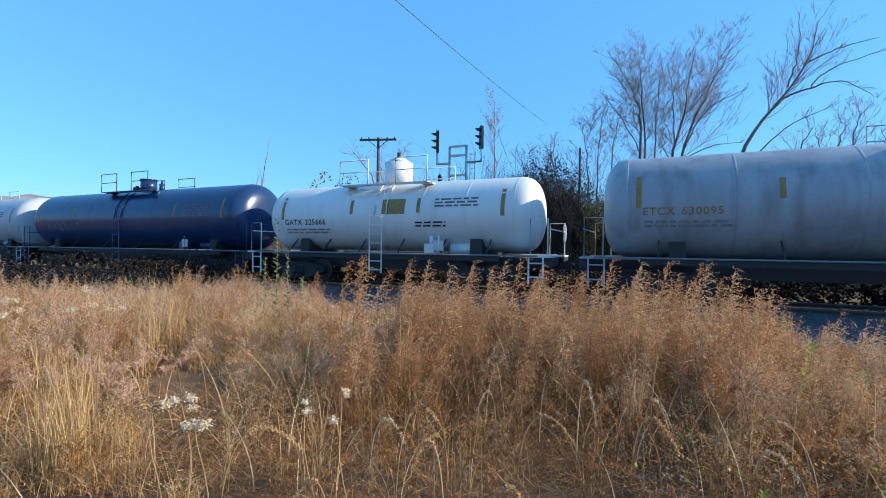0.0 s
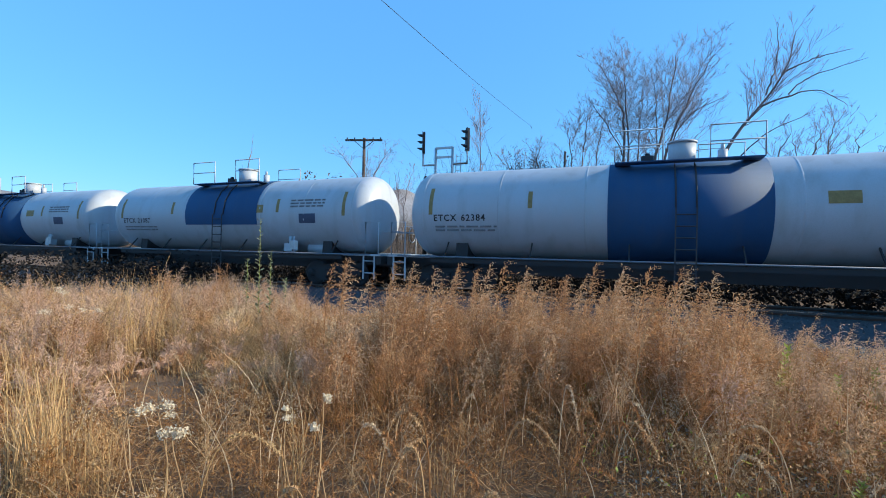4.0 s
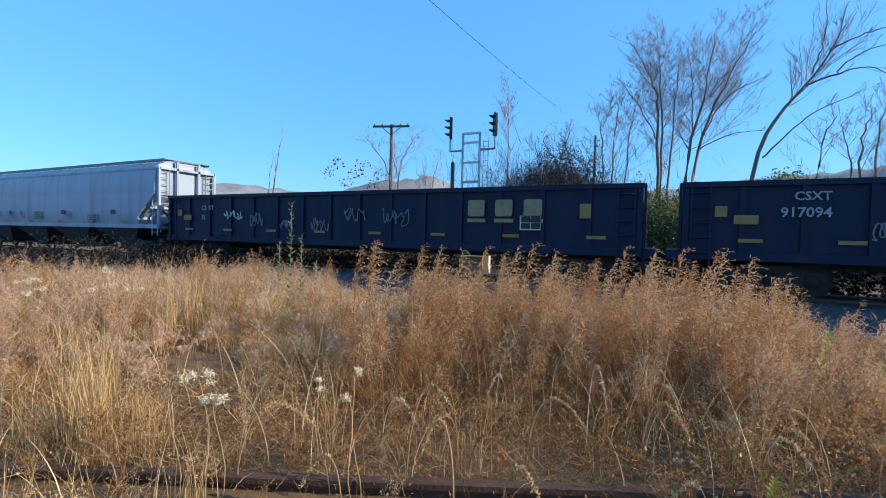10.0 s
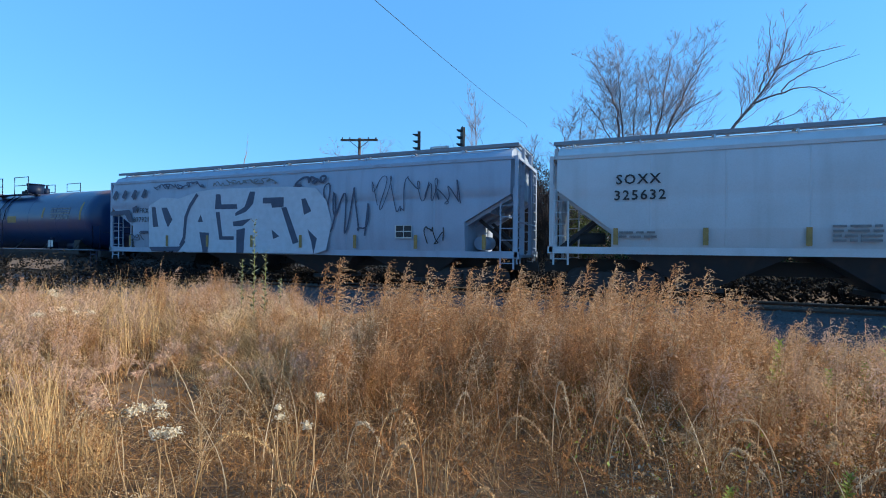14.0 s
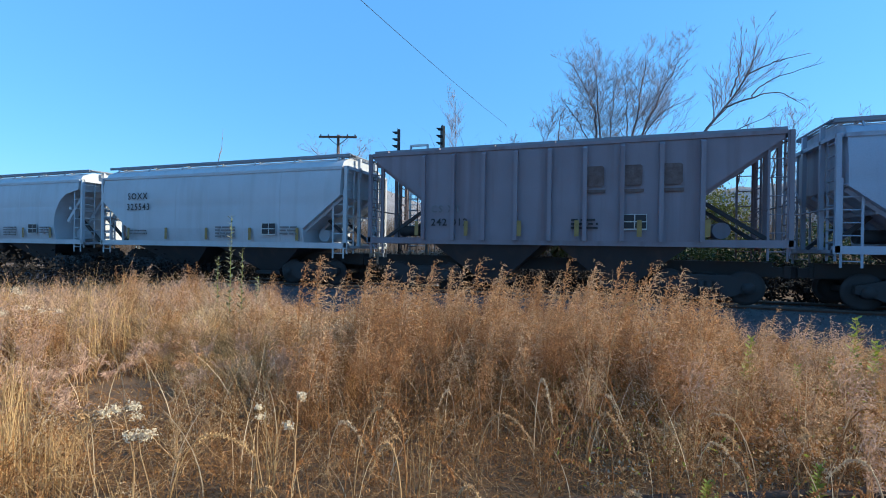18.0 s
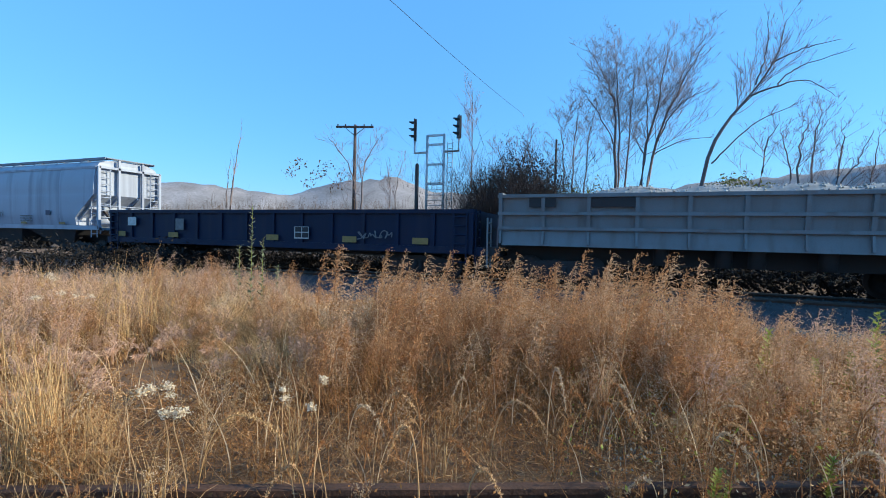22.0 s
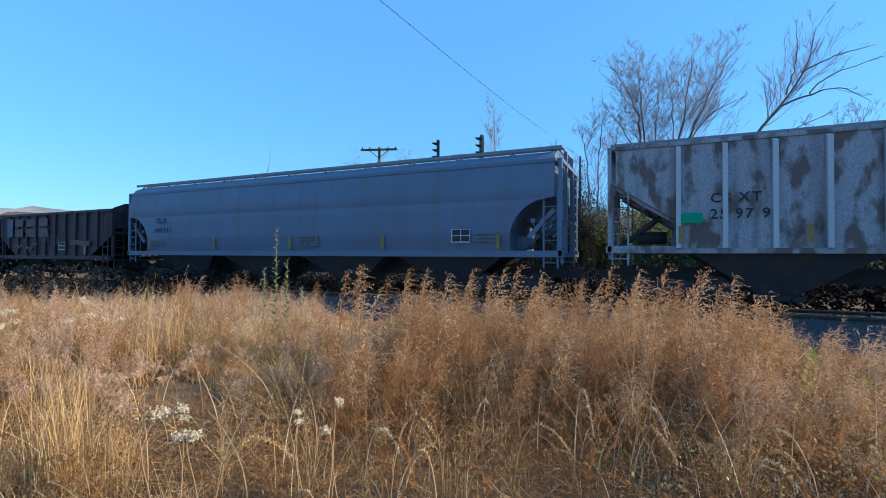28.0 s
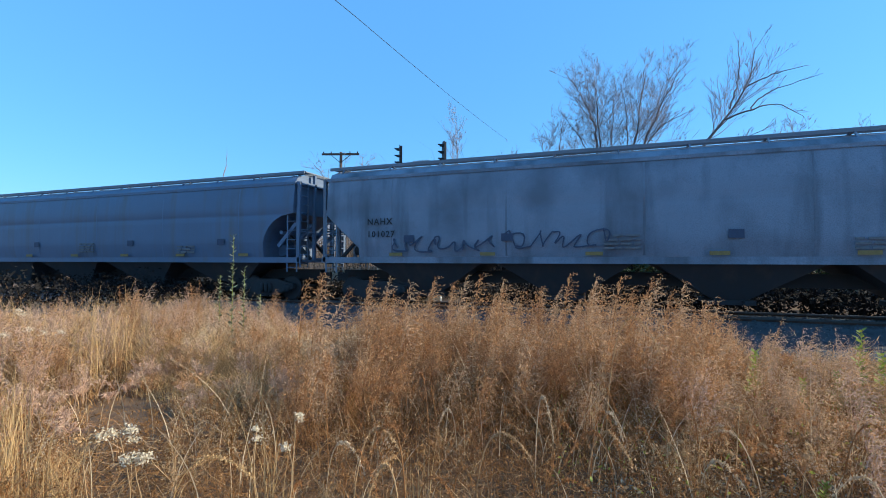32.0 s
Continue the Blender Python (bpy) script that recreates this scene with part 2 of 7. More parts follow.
M["slate2"] = material("light_slate_paint", (0.135, 0.18, 0.275), 0.5, scale=0.8, dark=(0.09, 0.11, 0.16), streak=0.7, streak_colour=(0.13, 0.12, 0.12), bump=0.06)
M["gon"] = material("black_gondola_paint", (0.006, 0.015, 0.048), 0.5, scale=1.5, spec=0.22, dark=(0.012, 0.015, 0.028), streak=0.35, streak_colour=(0.04, 0.036, 0.042), bump=0.1)
M["brown"] = material("oxide_brown_paint", (0.046, 0.029, 0.042), 0.65, scale=1.3, dark=(0.045, 0.026, 0.026), streak=0.6, streak_colour=(0.05, 0.032, 0.028), bump=0.1)
M["dump"] = material("dump_car_grey", (0.185, 0.205, 0.225), 0.6, scale=1.4, dark=(0.13, 0.12, 0.11), streak=0.7, streak_colour=(0.10, 0.075, 0.06), bump=0.1)
M["dumpdark"] = material("dump_car_dark", (0.022, 0.027, 0.042), 0.6, scale=1.4, dark=(0.042, 0.035, 0.034), streak=0.5, streak_colour=(0.14, 0.1, 0.075), bump=0.1)
M["steel"] = material("dirty_steel", (0.034, 0.034, 0.037), 0.75, 0.2, scale=4, dark=(0.05, 0.036, 0.028), bump=0.2)
M["dust"] = material("dusty_underframe", (0.050, 0.050, 0.056), 0.8, scale=2, dark=(0.05, 0.042, 0.036), streak=0.5, bump=0.15)
M["ink"] = material("black_lettering", (0.02, 0.02, 0.025), 0.6, bump=0)
M["faded"] = material("faded_lettering", (0.2, 0.2, 0.21), 0.6, amount=0.8, scale=8, bump=0)
M["letter"] = material("white_lettering", (0.6, 0.6, 0.58), 0.6, amount=0.5, scale=8, bump=0)
M["yellow"] = material("yellow_reflector", (0.31, 0.215, 0.065), 0.6, amount=0.6, scale=8, bump=0)
M["green"] = material("green_sign", (0.02, 0.33, 0.16), 0.5, bump=0)
M["blue"] = material("blue_panel", (0.02, 0.055, 0.14), 0.5, scale=3, bump=0.05)
M["emblem"] = material("faded_cream_yellow_paint", (0.30, 0.265, 0.14), 0.6, amount=0.7, scale=5, bump=0)
M["gold"] = material("golden_yellow_emblem_paint", (0.46, 0.32, 0.06), 0.6, amount=0.6, scale=6, bump=0)
M["number"] = material("worn_white_numbers", (0.36, 0.37, 0.39), 0.6, amount=0.6, scale=8, bump=0)
M["red"] = material("red_spray_paint", (0.24, 0.05, 0.055), 0.6, amount=0.6, scale=6, bump=0)
M["spray"] = material("white_spray_paint", (0.50, 0.54, 0.62), 0.6, amount=0.3, scale=5, bump=0)
M["slatespray"] = material("faded_dark_blue_spray", (0.06, 0.075, 0.13), 0.6, amount=0.5, scale=4, bump=0)
M["walk"] = material("weathered_walkway_steel", (0.22, 0.24, 0.28), 0.6, 0.2, scale=2, bump=0.1)
M["sprayblack"] = material("black_spray_paint", (0.02, 0.02, 0.03), 0.6, amount=0.3, scale=5, bump=0)
M["stone"] = material("crushed_stone_load", (0.52, 0.51, 0.49), 0.9, scale=6, grain=25, amount=0.6, bump=0.8, island=0.4)

SHARED = {}


def shared(key, make):
    if key not in SHARED:
        SHARED[key] = make().mesh(key)
    return SHARED[key]


def wheel_shape():
    s = Shape().lathe_x([(-0.07, 0.0), (-0.07, 0.36), (-0.055, 0.455), (-0.02, 0.455), (-0.015, 0.425), (0.07, 0.415), (0.07, 0.36), (0.03, 0.34), (0.02, 0.16), (0.08, 0.12), (0.08, 0.0)], 18)
    s.v = [(y, x, z) for x, y, z in s.v]
    return s


def sideframe_shape():
    s = Shape()
    out = [(-1.15, 0.42), (-1.15, 0.62), (-0.95, 0.66), (-0.45, 0.78), (0.45, 0.78), (0.95, 0.66), (1.15, 0.62), (1.15, 0.42), (0.95, 0.40), (0.42, 0.20), (-0.42, 0.20), (-0.95, 0.40)]
    s.extrude_y(out, -0.08, 0.08)
    for x in (-0.89, 0.89):
        k = len(s.v)
        s.lathe_x([(-0.13, 0.0), (-0.13, 0.15), (0.06, 0.16), (0.06, 0.0)], 12)
        s.v[k:] = [(b + x, a, c + 0.46) for a, b, c in s.v[k:]]
    for x in (-0.18, 0, 0.18):
        s.tube([(x, -0.1, 0.28), (x, -0.1, 0.62)], 0.07, 8)
    return s


def add_trucks(car, xt):
    for sx in (-1, 1):
        t = part("truck", shared("truck_bolster", lambda: Shape().box(-0.22, 0.22, -1.0, 1.0, 0.45, 0.78).box(-0.9, 0.9, -0.12, 0.12, 0.42, 0.5)), M["steel"], car)
        t.location = (sx * xt, 0, 0)
        for sy in (-1, 1):
            f = part("side_frame", shared("side_frame", sideframe_shape), M["steel"], t)
            f.location = (0, sy * 1.0, 0)
            if sy > 0:
                f.rotation_euler = (0, 0, math.pi)
        for ax in (-0.89, 0.89):
            a = part("axle", shared("axle", lambda: Shape().tube([(0, -0.95, 0.455), (0, 0.95, 0.455)], 0.085, 10)), M["steel"], t)
            a.location = (ax, 0, 0)
            for sy in (-1, 1):
                w = part("wheel", shared("wheel", wheel_shape), M["steel"], t)
                w.location = (ax, sy * 0.76, 0.456)
                if sy > 0:
                    w.rotation_euler = (0, 0, math.pi)


def add_couplers(car, half):
    for sx in (-1, 1):
        s = Shape().box(-0.75, 0.02, -0.16, 0.16, 0.72, 1.0).box(0, 0.26, -0.13, 0.13, 0.74, 0.98).box(0.2, 0.36, -0.16, -0.02, 0.7, 1.02)
        c = part("coupler", shared("coupler", lambda: s), M["steel"], car)
        c.location = (sx * (half - 0.03), 0, 0)
        if sx < 0:
            c.rotation_euler = (0, 0, math.pi)


def ladder(name, x, y, z0, z1, width, mat, car, rungs=7, along="x", r=0.022):
    s = Shape()
    d = width / 2
    ends = [(x - d, y), (x + d, y)] if along == "x" else [(x, y - d), (x, y + d)]
    for ex, ey in ends:
        s.bar((ex, ey, z0), (ex, ey, z1), 0.05, 0.025)
    for k in range(rungs):
        z = z0 + (k + 0.5) * (z1 - z0) / rungs
        s.tube([(*ends[0], z), (*ends[1], z)], r, 5)
    return part(name, s, mat, car)


def rail_loop(pts, r, mat, car, name="handrail"):
    return part(name, Shape().tube(pts, r, 6), mat, car)


def letters(car, text, x, z, size, mat, y, name="lettering", spacing=1.0, lean=None):
    """Writing on the near side, from its left end x and base z; each word by itself."""
    for word in text.split():
        ob = one_word(car, word, x, z, size, mat, y, name, spacing, lean)
        x += max(v.co.x for v in ob.data.vertices) + size * 0.5
    return ob


def one_word(car, text, x, z, size, mat, y, name, spacing, lean):
    cu = bpy.data.curves.new("text", "FONT")
    cu.body, cu.size, cu.space_character = text, size, spacing
    cu.offset, cu.resolution_u = size * 0.018, 2
    tmp = bpy.data.objects.new("text", cu)
    me = bpy.data.meshes.new_from_object(tmp)
    bpy.data.objects.remove(tmp)
    me.materials.clear()
    me.materials.append(mat)
    me.transform(Matrix.Rotation(math.pi / 2, 4, "X"))
    if lean:          # follow a round tank: (centre z, radius)
        for v in me.vertices:
            zz = z + v.co.z - lean[0]
            v.co.y += -math.sqrt(max(0.01, lean[1] ** 2 - zz ** 2)) - 0.006
        y = 0.0
    ob = new(name, me)
    ob.parent, ob.location = car, (x, y, z)
    return ob


def plate(car, x, z, w, h, mat, y, name="marking", lean=None, label=""):
    """A thin painted patch on the near side; lean: (centre z, radius) of a round tank."""
    s = Shape()
    n = 4 if lean else 1
    v, f = [], []
    for i in range(n + 1):
        zz = z + h * i / n
        yy = y if not lean else -math.sqrt(max(0.01, lean[1] ** 2 - (zz - lean[0]) ** 2)) - 0.005
        v += [(x, yy, zz), (x + w, yy, zz), (x, yy + 0.004, zz), (x + w, yy + 0.004, zz)]
    for i in range(n):
        a = 4 * i
        f += [(a, a + 1, a + 5, a + 4), (a + 3, a + 2, a + 6, a + 7), (a + 1, a + 3, a + 7, a + 5), (a + 2, a, a + 4, a + 6)]
    f += [(0, 2, 3, 1), (4 * n, 4 * n + 1, 4 * n + 3, 4 * n + 2)]
    s.add(v, f)
    return part(name, s, mat, car, label)


def data_bars(car, x, z, w, rows, mat, y, lean=None, rng=None):
    """Small writing that cannot be read: short bars."""
    rng = rng or random.Random(int(x * 100))
    s = Shape()
    for k in range(rows):
        a = x
        while a < x + w:
            b = min(x + w, a + rng.uniform(0.12, 0.4))
            zz = z - k * 0.11
            yy = y if not lean else -math.sqrt(max(0.01, lean[1] ** 2 - (zz + 0.03 - lean[0]) ** 2)) - 0.012
            s.box(a, b, yy - 0.003, yy + 0.02, zz, zz + 0.055)
            a = b + 0.07
    return tagged(part("stencil_line", s, mat, car), kind="stuff")


def consolidated(car, x, z, mat_y, lean=None, w=0.62, h=0.42):
    """The black data panel with its white frame."""
    if lean:
        return plate(car, x, z, 0.72, 0.34, M["slatespray"], mat_y, "data_panel", lean, "dark blue data panel")
    p = plate(car, x, z, w, h, M["letter"], mat_y, "data_panel", lean, "black and white data panel")
    for i in range(2):
        for j in range(2):
            q = plate(car, x + 0.04 + i * w * 0.48, z + 0.04 + j * h * 0.47, w * 0.43, h * 0.40, M["ink"], mat_y - 0.005, "panel_field", (lean[0], lean[1] + 0.006) if lean else None)
            q.parent = p


def tag_strokes(car, x, z, w, h, mat, y, seed, n=9, thick=0.05, lean=None, name="graffiti"):
    """A scrawl: one long bent ribbon of paint."""
    r = random.Random(seed)
    pts = []
    for k in range(n):
        cx, cw = x + w * (k + 0.5) / n, w / n * 0.95
        for i in range(4):
            pts.append(Vector((cx + cw * r.uniform(-0.7, 0.7), z + h * r.choice((r.uniform(0, 0.3), r.uniform(0.7, 1.0), r.random())))))
    for k in range(2):
        pts = [pts[0]] + [a.lerp(b, q) for a, b in zip(pts, pts[1:]) for q in (0.25, 0.75)] + [pts[-1]]
    v, f = [], []
    for i, p in enumerate(pts):
        d = pts[min(i + 1, len(pts) - 1)] - pts[max(i - 1, 0)]
        o = Vector((-d.y, d.x)).normalized() * thick / 2 if d.length > 1e-5 else Vector((0, thick / 2))
        o *= r.uniform(0.8, 1.15)
        for ux, uz in ((p.x - o.x, p.y - o.y), (p.x + o.x, p.y + o.y)):
            yy = y if not lean else -math.sqrt(max(0.01, lean[1] ** 2 - (uz - lean[0]) ** 2)) - 0.008
            v += [(ux, yy - 0.00005 * i, uz), (ux, yy + 0.004, uz)]
        if i:
            a = 4 * (i - 1)
            f += [(a, a + 4, a + 6, a + 2), (a + 1, a + 3, a + 7, a + 5), (a, a + 1, a + 5, a + 4), (a + 2, a + 6, a + 7, a + 3)]
    f += [(0, 2, 3, 1), (4 * len(pts) - 4, 4 * len(pts) - 3, 4 * len(pts) - 1, 4 * len(pts) - 2)]
    return part(name, Shape().add(v, f), mat, car)


def ribbon(car, pts, thick, mat, y, name="graffiti"):
    """A broad mitred stroke of spray paint through (x, z) points."""
    pts = [Vector(p) for p in pts]
    lo, hi = [], []
    for i, p in enumerate(pts):
        d0 = (p - pts[i - 1]).normalized() if i else (pts[1] - p).normalized()
        d1 = (pts[i + 1] - p).normalized() if i < len(pts) - 1 else d0
        n = Vector((-(d0 + d1).y, (d0 + d1).x))
        n = n.normalized() if n.length > 0.2 else Vector((-d0.y, d0.x))
        k = thick / 2 / max(0.55, n.dot(Vector((-d0.y, d0.x))))
        lo.append(p - n * k)
        hi.append(p + n * k)
    v, f = [], []
    for a, b in zip(lo, hi):
        v += [(a.x, y, a.y), (b.x, y, b.y), (a.x, y + 0.003, a.y), (b.x, y + 0.003, b.y)]
    for i in range(len(pts) - 1):
        a = 4 * i
        f += [(a, a + 4, a + 5, a + 1), (a + 2, a + 3, a + 7, a + 6), (a, a + 2, a + 6, a + 4), (a + 1, a + 5, a + 7, a + 3)]
    f += [(0, 1, 3, 2), (4 * len(pts) - 4, 4 * len(pts) - 2, 4 * len(pts) - 1, 4 * len(pts) - 3)]
    return part(name, Shape().add(v, f), mat, car)


def block_sign(car, x, z, w, h, mat, inner, y, opened):
    """One plain chamfered block of an emblem."""
    c = 0.09 * w
    return blob_panel(car, [(x + c, z), (x + w - c, z), (x + w, z + c), (x + w, z + h - c), (x + w - c, z + h), (x + c, z + h), (x, z + h - c), (x, z + c)], mat, y, "emblem_block")


def blob_panel(car, pts, mat, y, name="graffiti"):
    """A filled patch of spray paint; pts: (x, z) outline."""
    n = len(pts)
    s = Shape().add([(a, y, c) for a, c in pts] + [(a, y + 0.004, c) for a, c in pts],
                    [tuple(range(n)), tuple(reversed(range(n, 2 * n)))] + [(k, n + k, n + (k + 1) % n, (k + 1) % n) for k in range(n)])
    return part(name, s, mat, car)


def letter_box(x, z, w, h, seed):
    """A swollen letter-like outline."""
    r = random.Random(seed)
    out = []
    for k in range(14):
        a = 2 * math.pi * k / 14
        q = 1 / max(abs(math.cos(a)), abs(math.sin(a))) ** 0.8
        out.append((x + w / 2 + w / 2 * q * math.cos(a) * r.uniform(0.75, 1.02), z + h / 2 + h / 2 * q * math.sin(a) * r.uniform(0.82, 1.0)))
    return out


# ---- tank car ----
def tank_car(label, L, R, zc, paint, band=None, band_kind="full", text="", extra=None, hood="drum", group="train", rail_mat=None, seed=0, platform=True):
    """L: length over the end beams."""
    car = thing("tank_car", label, "tank car", group)
    half, th = L / 2, L / 2 - 0.55
    mat = M[paint]
    rm = M[rail_mat] if rail_mat else mat
    prof = []
    for k in range(9):
        a = math.pi / 2 * k / 8
        prof.append((-th + 0.62 - 0.62 * math.sin(a), R * math.cos(a) ** 0.55 if k < 8 else 0.0))
    prof = prof[::-1]
    full = prof + [(x * 1.0, R) for x in np.linspace(-th + 1.2, th - 1.2, 9)] + [(-x, r) for x, r in prof[::-1]]
    tank = part("tank", Shape().lathe_x(full, 48).moved(z=zc), mat, car)
    for x in np.linspace(-th + 0.66, th - 0.66, 7):
        part("weld_seam", Shape().lathe_x([(x - 0.03, R), (x - 0.015, R + 0.007), (x + 0.015, R + 0.007), (x + 0.03, R)], 40).moved(z=zc), mat, tank)
    lean = (zc, R)
    if band:
        x0, x1, bm = band
        s = Shape()
        if band_kind == "full":
            s.lathe_x([(x0, R), (x0, R + 0.012), (x1, R + 0.012), (x1, R)], 48)
            s.moved(z=zc)
        else:      # a patch over the top only
            n = 20
            v, f = [], []
            for i in range(n + 1):
                a = math.radians(-16 + 212 * i / n)
                for x in (x0, x1):
                    v.append((x, (R + 0.014) * math.cos(a), zc + (R + 0.014) * math.sin(a)))
            for i in range(n):
                f.append((2 * i, 2 * i + 1, 2 * i + 3, 2 * i + 2))
            s.add(v, f, True)
        part("painted_band", s, M[bm], tank, "dark blue band round the middle")
    # underframe: stub sills, side rails, saddles
    part("end_sill", Shape().box(-half, -half + 2.6, -0.35, 0.35, 0.75, 1.1).box(-half, -half + 0.18, -1.45, 1.45, 0.85, 1.12), M["steel"], car)
    part("end_sill", Shape().box(half - 2.6, half, -0.35, 0.35, 0.75, 1.1).box(half - 0.18, half, -1.45, 1.45, 0.85, 1.12), M["steel"], car)
    part("centre_sill", Shape().box(-half + 2.62, half - 2.62, -0.34, 0.34, 0.62, 1.1), M["steel"], car)
    for sy in (-1, 1):
        y0, y1 = sorted((sy * 1.18, sy * 1.46))
        part("running_board", Shape().box(-half + 1.55, half - 1.55, y0, y1, 0.98, 1.12), M["steel"], car)
    for sx in (-1, 1):
        x = sx * (th - 1.9)
        part("saddle", Shape().extrude_x([(-1.1, 1.0), (1.1, 1.0), (1.02, zc - R * 0.66), (0.7, zc - R * 0.86), (-0.7, zc - R * 0.86), (-1.02, zc - R * 0.66)], x - 0.2, x + 0.2), M["steel"], car)
        part("platform", Shape().box(min(sx * half, sx * (half - 1.5)), max(sx * half, sx * (half - 1.5)), -1.5, -0.7, 1.12, 1.17), rm, car)
        part("platform", Shape().box(min(sx * half, sx * (half - 1.5)), max(sx * half, sx * (half - 1.5)), 0.7, 1.5, 1.12, 1.17), rm, car)
    for sy in (-1, 1):
        rail_loop([(-half + 0.4, sy * 1.5, 1.16), (half - 0.4, sy * 1.5, 1.16)], 0.026, M["walk"], car, "side_rail")
        for x in np.linspace(-half + 2, half - 2, 6):
            part("bracket", Shape().bar((x, sy * 1.46, 1.13), (x, sy * (R * 0.72), zc - R * 0.66), 0.035), M["steel"], car)
    for sx in (-1, 1):
        for sy in (-1, 1):
            x = sx * (half - 0.12)
            rail_loop([(x, sy * 1.42, 1.15), (x, sy * 1.42, 2.25), (x - sx * 0.5, sy * 1.42, 2.25), (x - sx * 0.5, sy * 1.42, 1.15)], 0.022, rm, car)
        rail_loop([(sx * (half - 0.08), -1.3, 1.95), (sx * (half - 0.08), 1.3, 1.95)], 0.022, rm, car)
        ladder("step_ladder", sx * (half - 0.45), -1.47, 0.35, 1.15, 0.42, rm, car, 2)
    # fittings on top
    top = zc + R
    if hood == "drum":
        part("hood", Shape().tube([(0, 0, top - 0.1), (0, 0, top + 0.52)], 0.36, 18).tube([(0, 0, top + 0.52), (0, 0, top + 0.57)], 0.39, 18), rm, car)
        part("valve", Shape().tube([(-0.9, 0, top - 0.1), (-0.9, 0, top + 0.22)], 0.18, 12).tube([(-0.9, 0, top + 0.22), (-0.9, 0, top + 0.3)], 0.07, 8), M["steel"], car)
        part("valve", Shape().tube([(1.0, 0, top - 0.1), (1.0, 0, top + 0.3)], 0.12, 10).tube([(1.0, 0, top + 0.3), (1.0, 0, top + 0.45)], 0.05, 8), rm, car)
    else:
        part("hood", Shape().tube([(0, 0, top - 0.1), (0, 0, top + 0.75)], 0.52, 22).tube([(0, 0, top + 0.75), (0, 0, top + 0.95)], 0.5, 22, r2=0.2), rm, car, "tall white dome hood")
        part("valve", Shape().tube([(0, 0, top + 0.9), (0, 0, top + 1.15)], 0.07, 8), M["steel"], car)
    pl = Shape()
    for sy in (-1, 1):
        pl.box(-1.75, 1.75, sy * 0.98 - 0.2, sy * 0.98 + 0.2, top - 0.15, top - 0.12)
    for sx in (-1, 1):
        pl.box(sx * 1.55 - 0.2, sx * 1.55 + 0.2, -0.95, 0.95, top - 0.162, top - 0.122)
    part("top_platform", pl, rm if band is None else M[band[2]], car)
    hh = top + 0.72
    for sy in (-1, 1):
        for x0, x1 in ((-1.75, -0.55), (0.55, 1.75)):
            rail_loop([(x0, sy * 1.18, top - 0.12), (x0, sy * 1.18, hh), (x1, sy * 1.18, hh), (x1, sy * 1.18, top - 0.12)], 0.022, rm, car)
            rail_loop([(x0, sy * 1.18, top + 0.3), (x1, sy * 1.18, top + 0.3)], 0.018, rm, car)
    # side ladder
    s = Shape()
    for x in (-0.24, 0.24):
        s.bar((x, -1.53, 0.5), (x, -1.53, zc), 0.035, 0.02)
        pts = [(x, -(R + 0.05) * math.cos(a), zc + (R + 0.05) * math.sin(a)) for a in np.radians([0, 20, 40, 58])]
        s.tube(pts, 0.022, 6)
    for z in np.arange(0.6, zc, 0.3):
        s.tube([(-0.24, -1.53, z), (0.24, -1.53, z)], 0.018, 5)
    part("side_ladder", s, M["dust"] if band else rm, car)
    # brake gear under the right end
    part("air_tank", Shape().tube([(half - 3.4, -0.75, 1.32), (half - 2.3, -0.75, 1.32)], 0.2, 14), rm, car)
    part("brake_valve", Shape().box(half - 4.1, half - 3.75, -1.4, -1.1, 1.2, 1.5).tube([(half - 3.92, -1.25, 1.45), (half - 3.92, -1.25, 1.75)], 0.06, 8), rm, car)
    part("placard", Shape().box(half - 3.7, half - 3.35, -1.56, -1.545, 1.28, 1.6), M["letter"], car, "white placard")
    part("placard_holder", Shape().tube([(half - 3.52, -1.54, 1.16), (half - 3.52, -1.54, 1.75)], 0.03, 6), rm, car)
    part("brake_wheel", Shape().tube([(half - 0.03, 0.9 + 0.28 * math.cos(a), 1.9 + 0.28 * math.sin(a)) for a in np.linspace(0, 2 * math.pi, 13)], 0.018, 5, cap=False), rm, car)
    add_trucks(car, half - 2.2)
    add_couplers(car, half)
    if text:
        letters(car, text, -th + 1.05, zc - 0.3, 0.28, M["ink"] if paint in ("white", "bright") else M["yellow"], 0, spacing=1.15, lean=lean)
        data_bars(car, -th + 1.1, zc - 0.5, 2.0, 2, M["faded"], 0, lean)
    for x in (-th + 0.95, -th + 4.1, th - 3.9, th - 1.0):
        big = abs(x) > th - 1.2
        plate(car, x - 0.06, zc + (-0.1 if big else 0.05), 0.13, 0.85 if big else 0.5, M["yellow"], 0, "reflector_stripe", lean)
    data_bars(car, th - 3.3, zc + 0.45, 1.5, 3, M["faded"], 0, lean)
    if extra:
        extra(car, th, zc, R, lean)
    return car


# ---- covered hopper ----
def loft(levels, smooth=True):
    """levels: (z, half x left, half x right, half y)."""
    s = Shape()
    v, f = [], []
    for z, xl, xr, hy in levels:
        v += [(-xl, -hy, z), (xr, -hy, z), (xr, hy, z), (-xl, hy, z)]
    for i in range(len(levels) - 1):
        a, b = 4 * i, 4 * i + 4
        f += [(a, a + 1, b + 1, b), (a + 2, a + 3, b + 3, b + 2)]
    s.add(v, f, smooth)
    e = []
    for i in range(len(levels) - 1):
        a, b = 4 * i, 4 * i + 4
        e += [(a + 1, a + 2, b + 2, b + 1), (a + 3, a, b, b + 3)]
    n = len(levels)
    s.add(v, e + [(0, 3, 2, 1), (4 * n - 4, 4 * n - 3, 4 * n - 2, 4 * n - 1)])
    return s


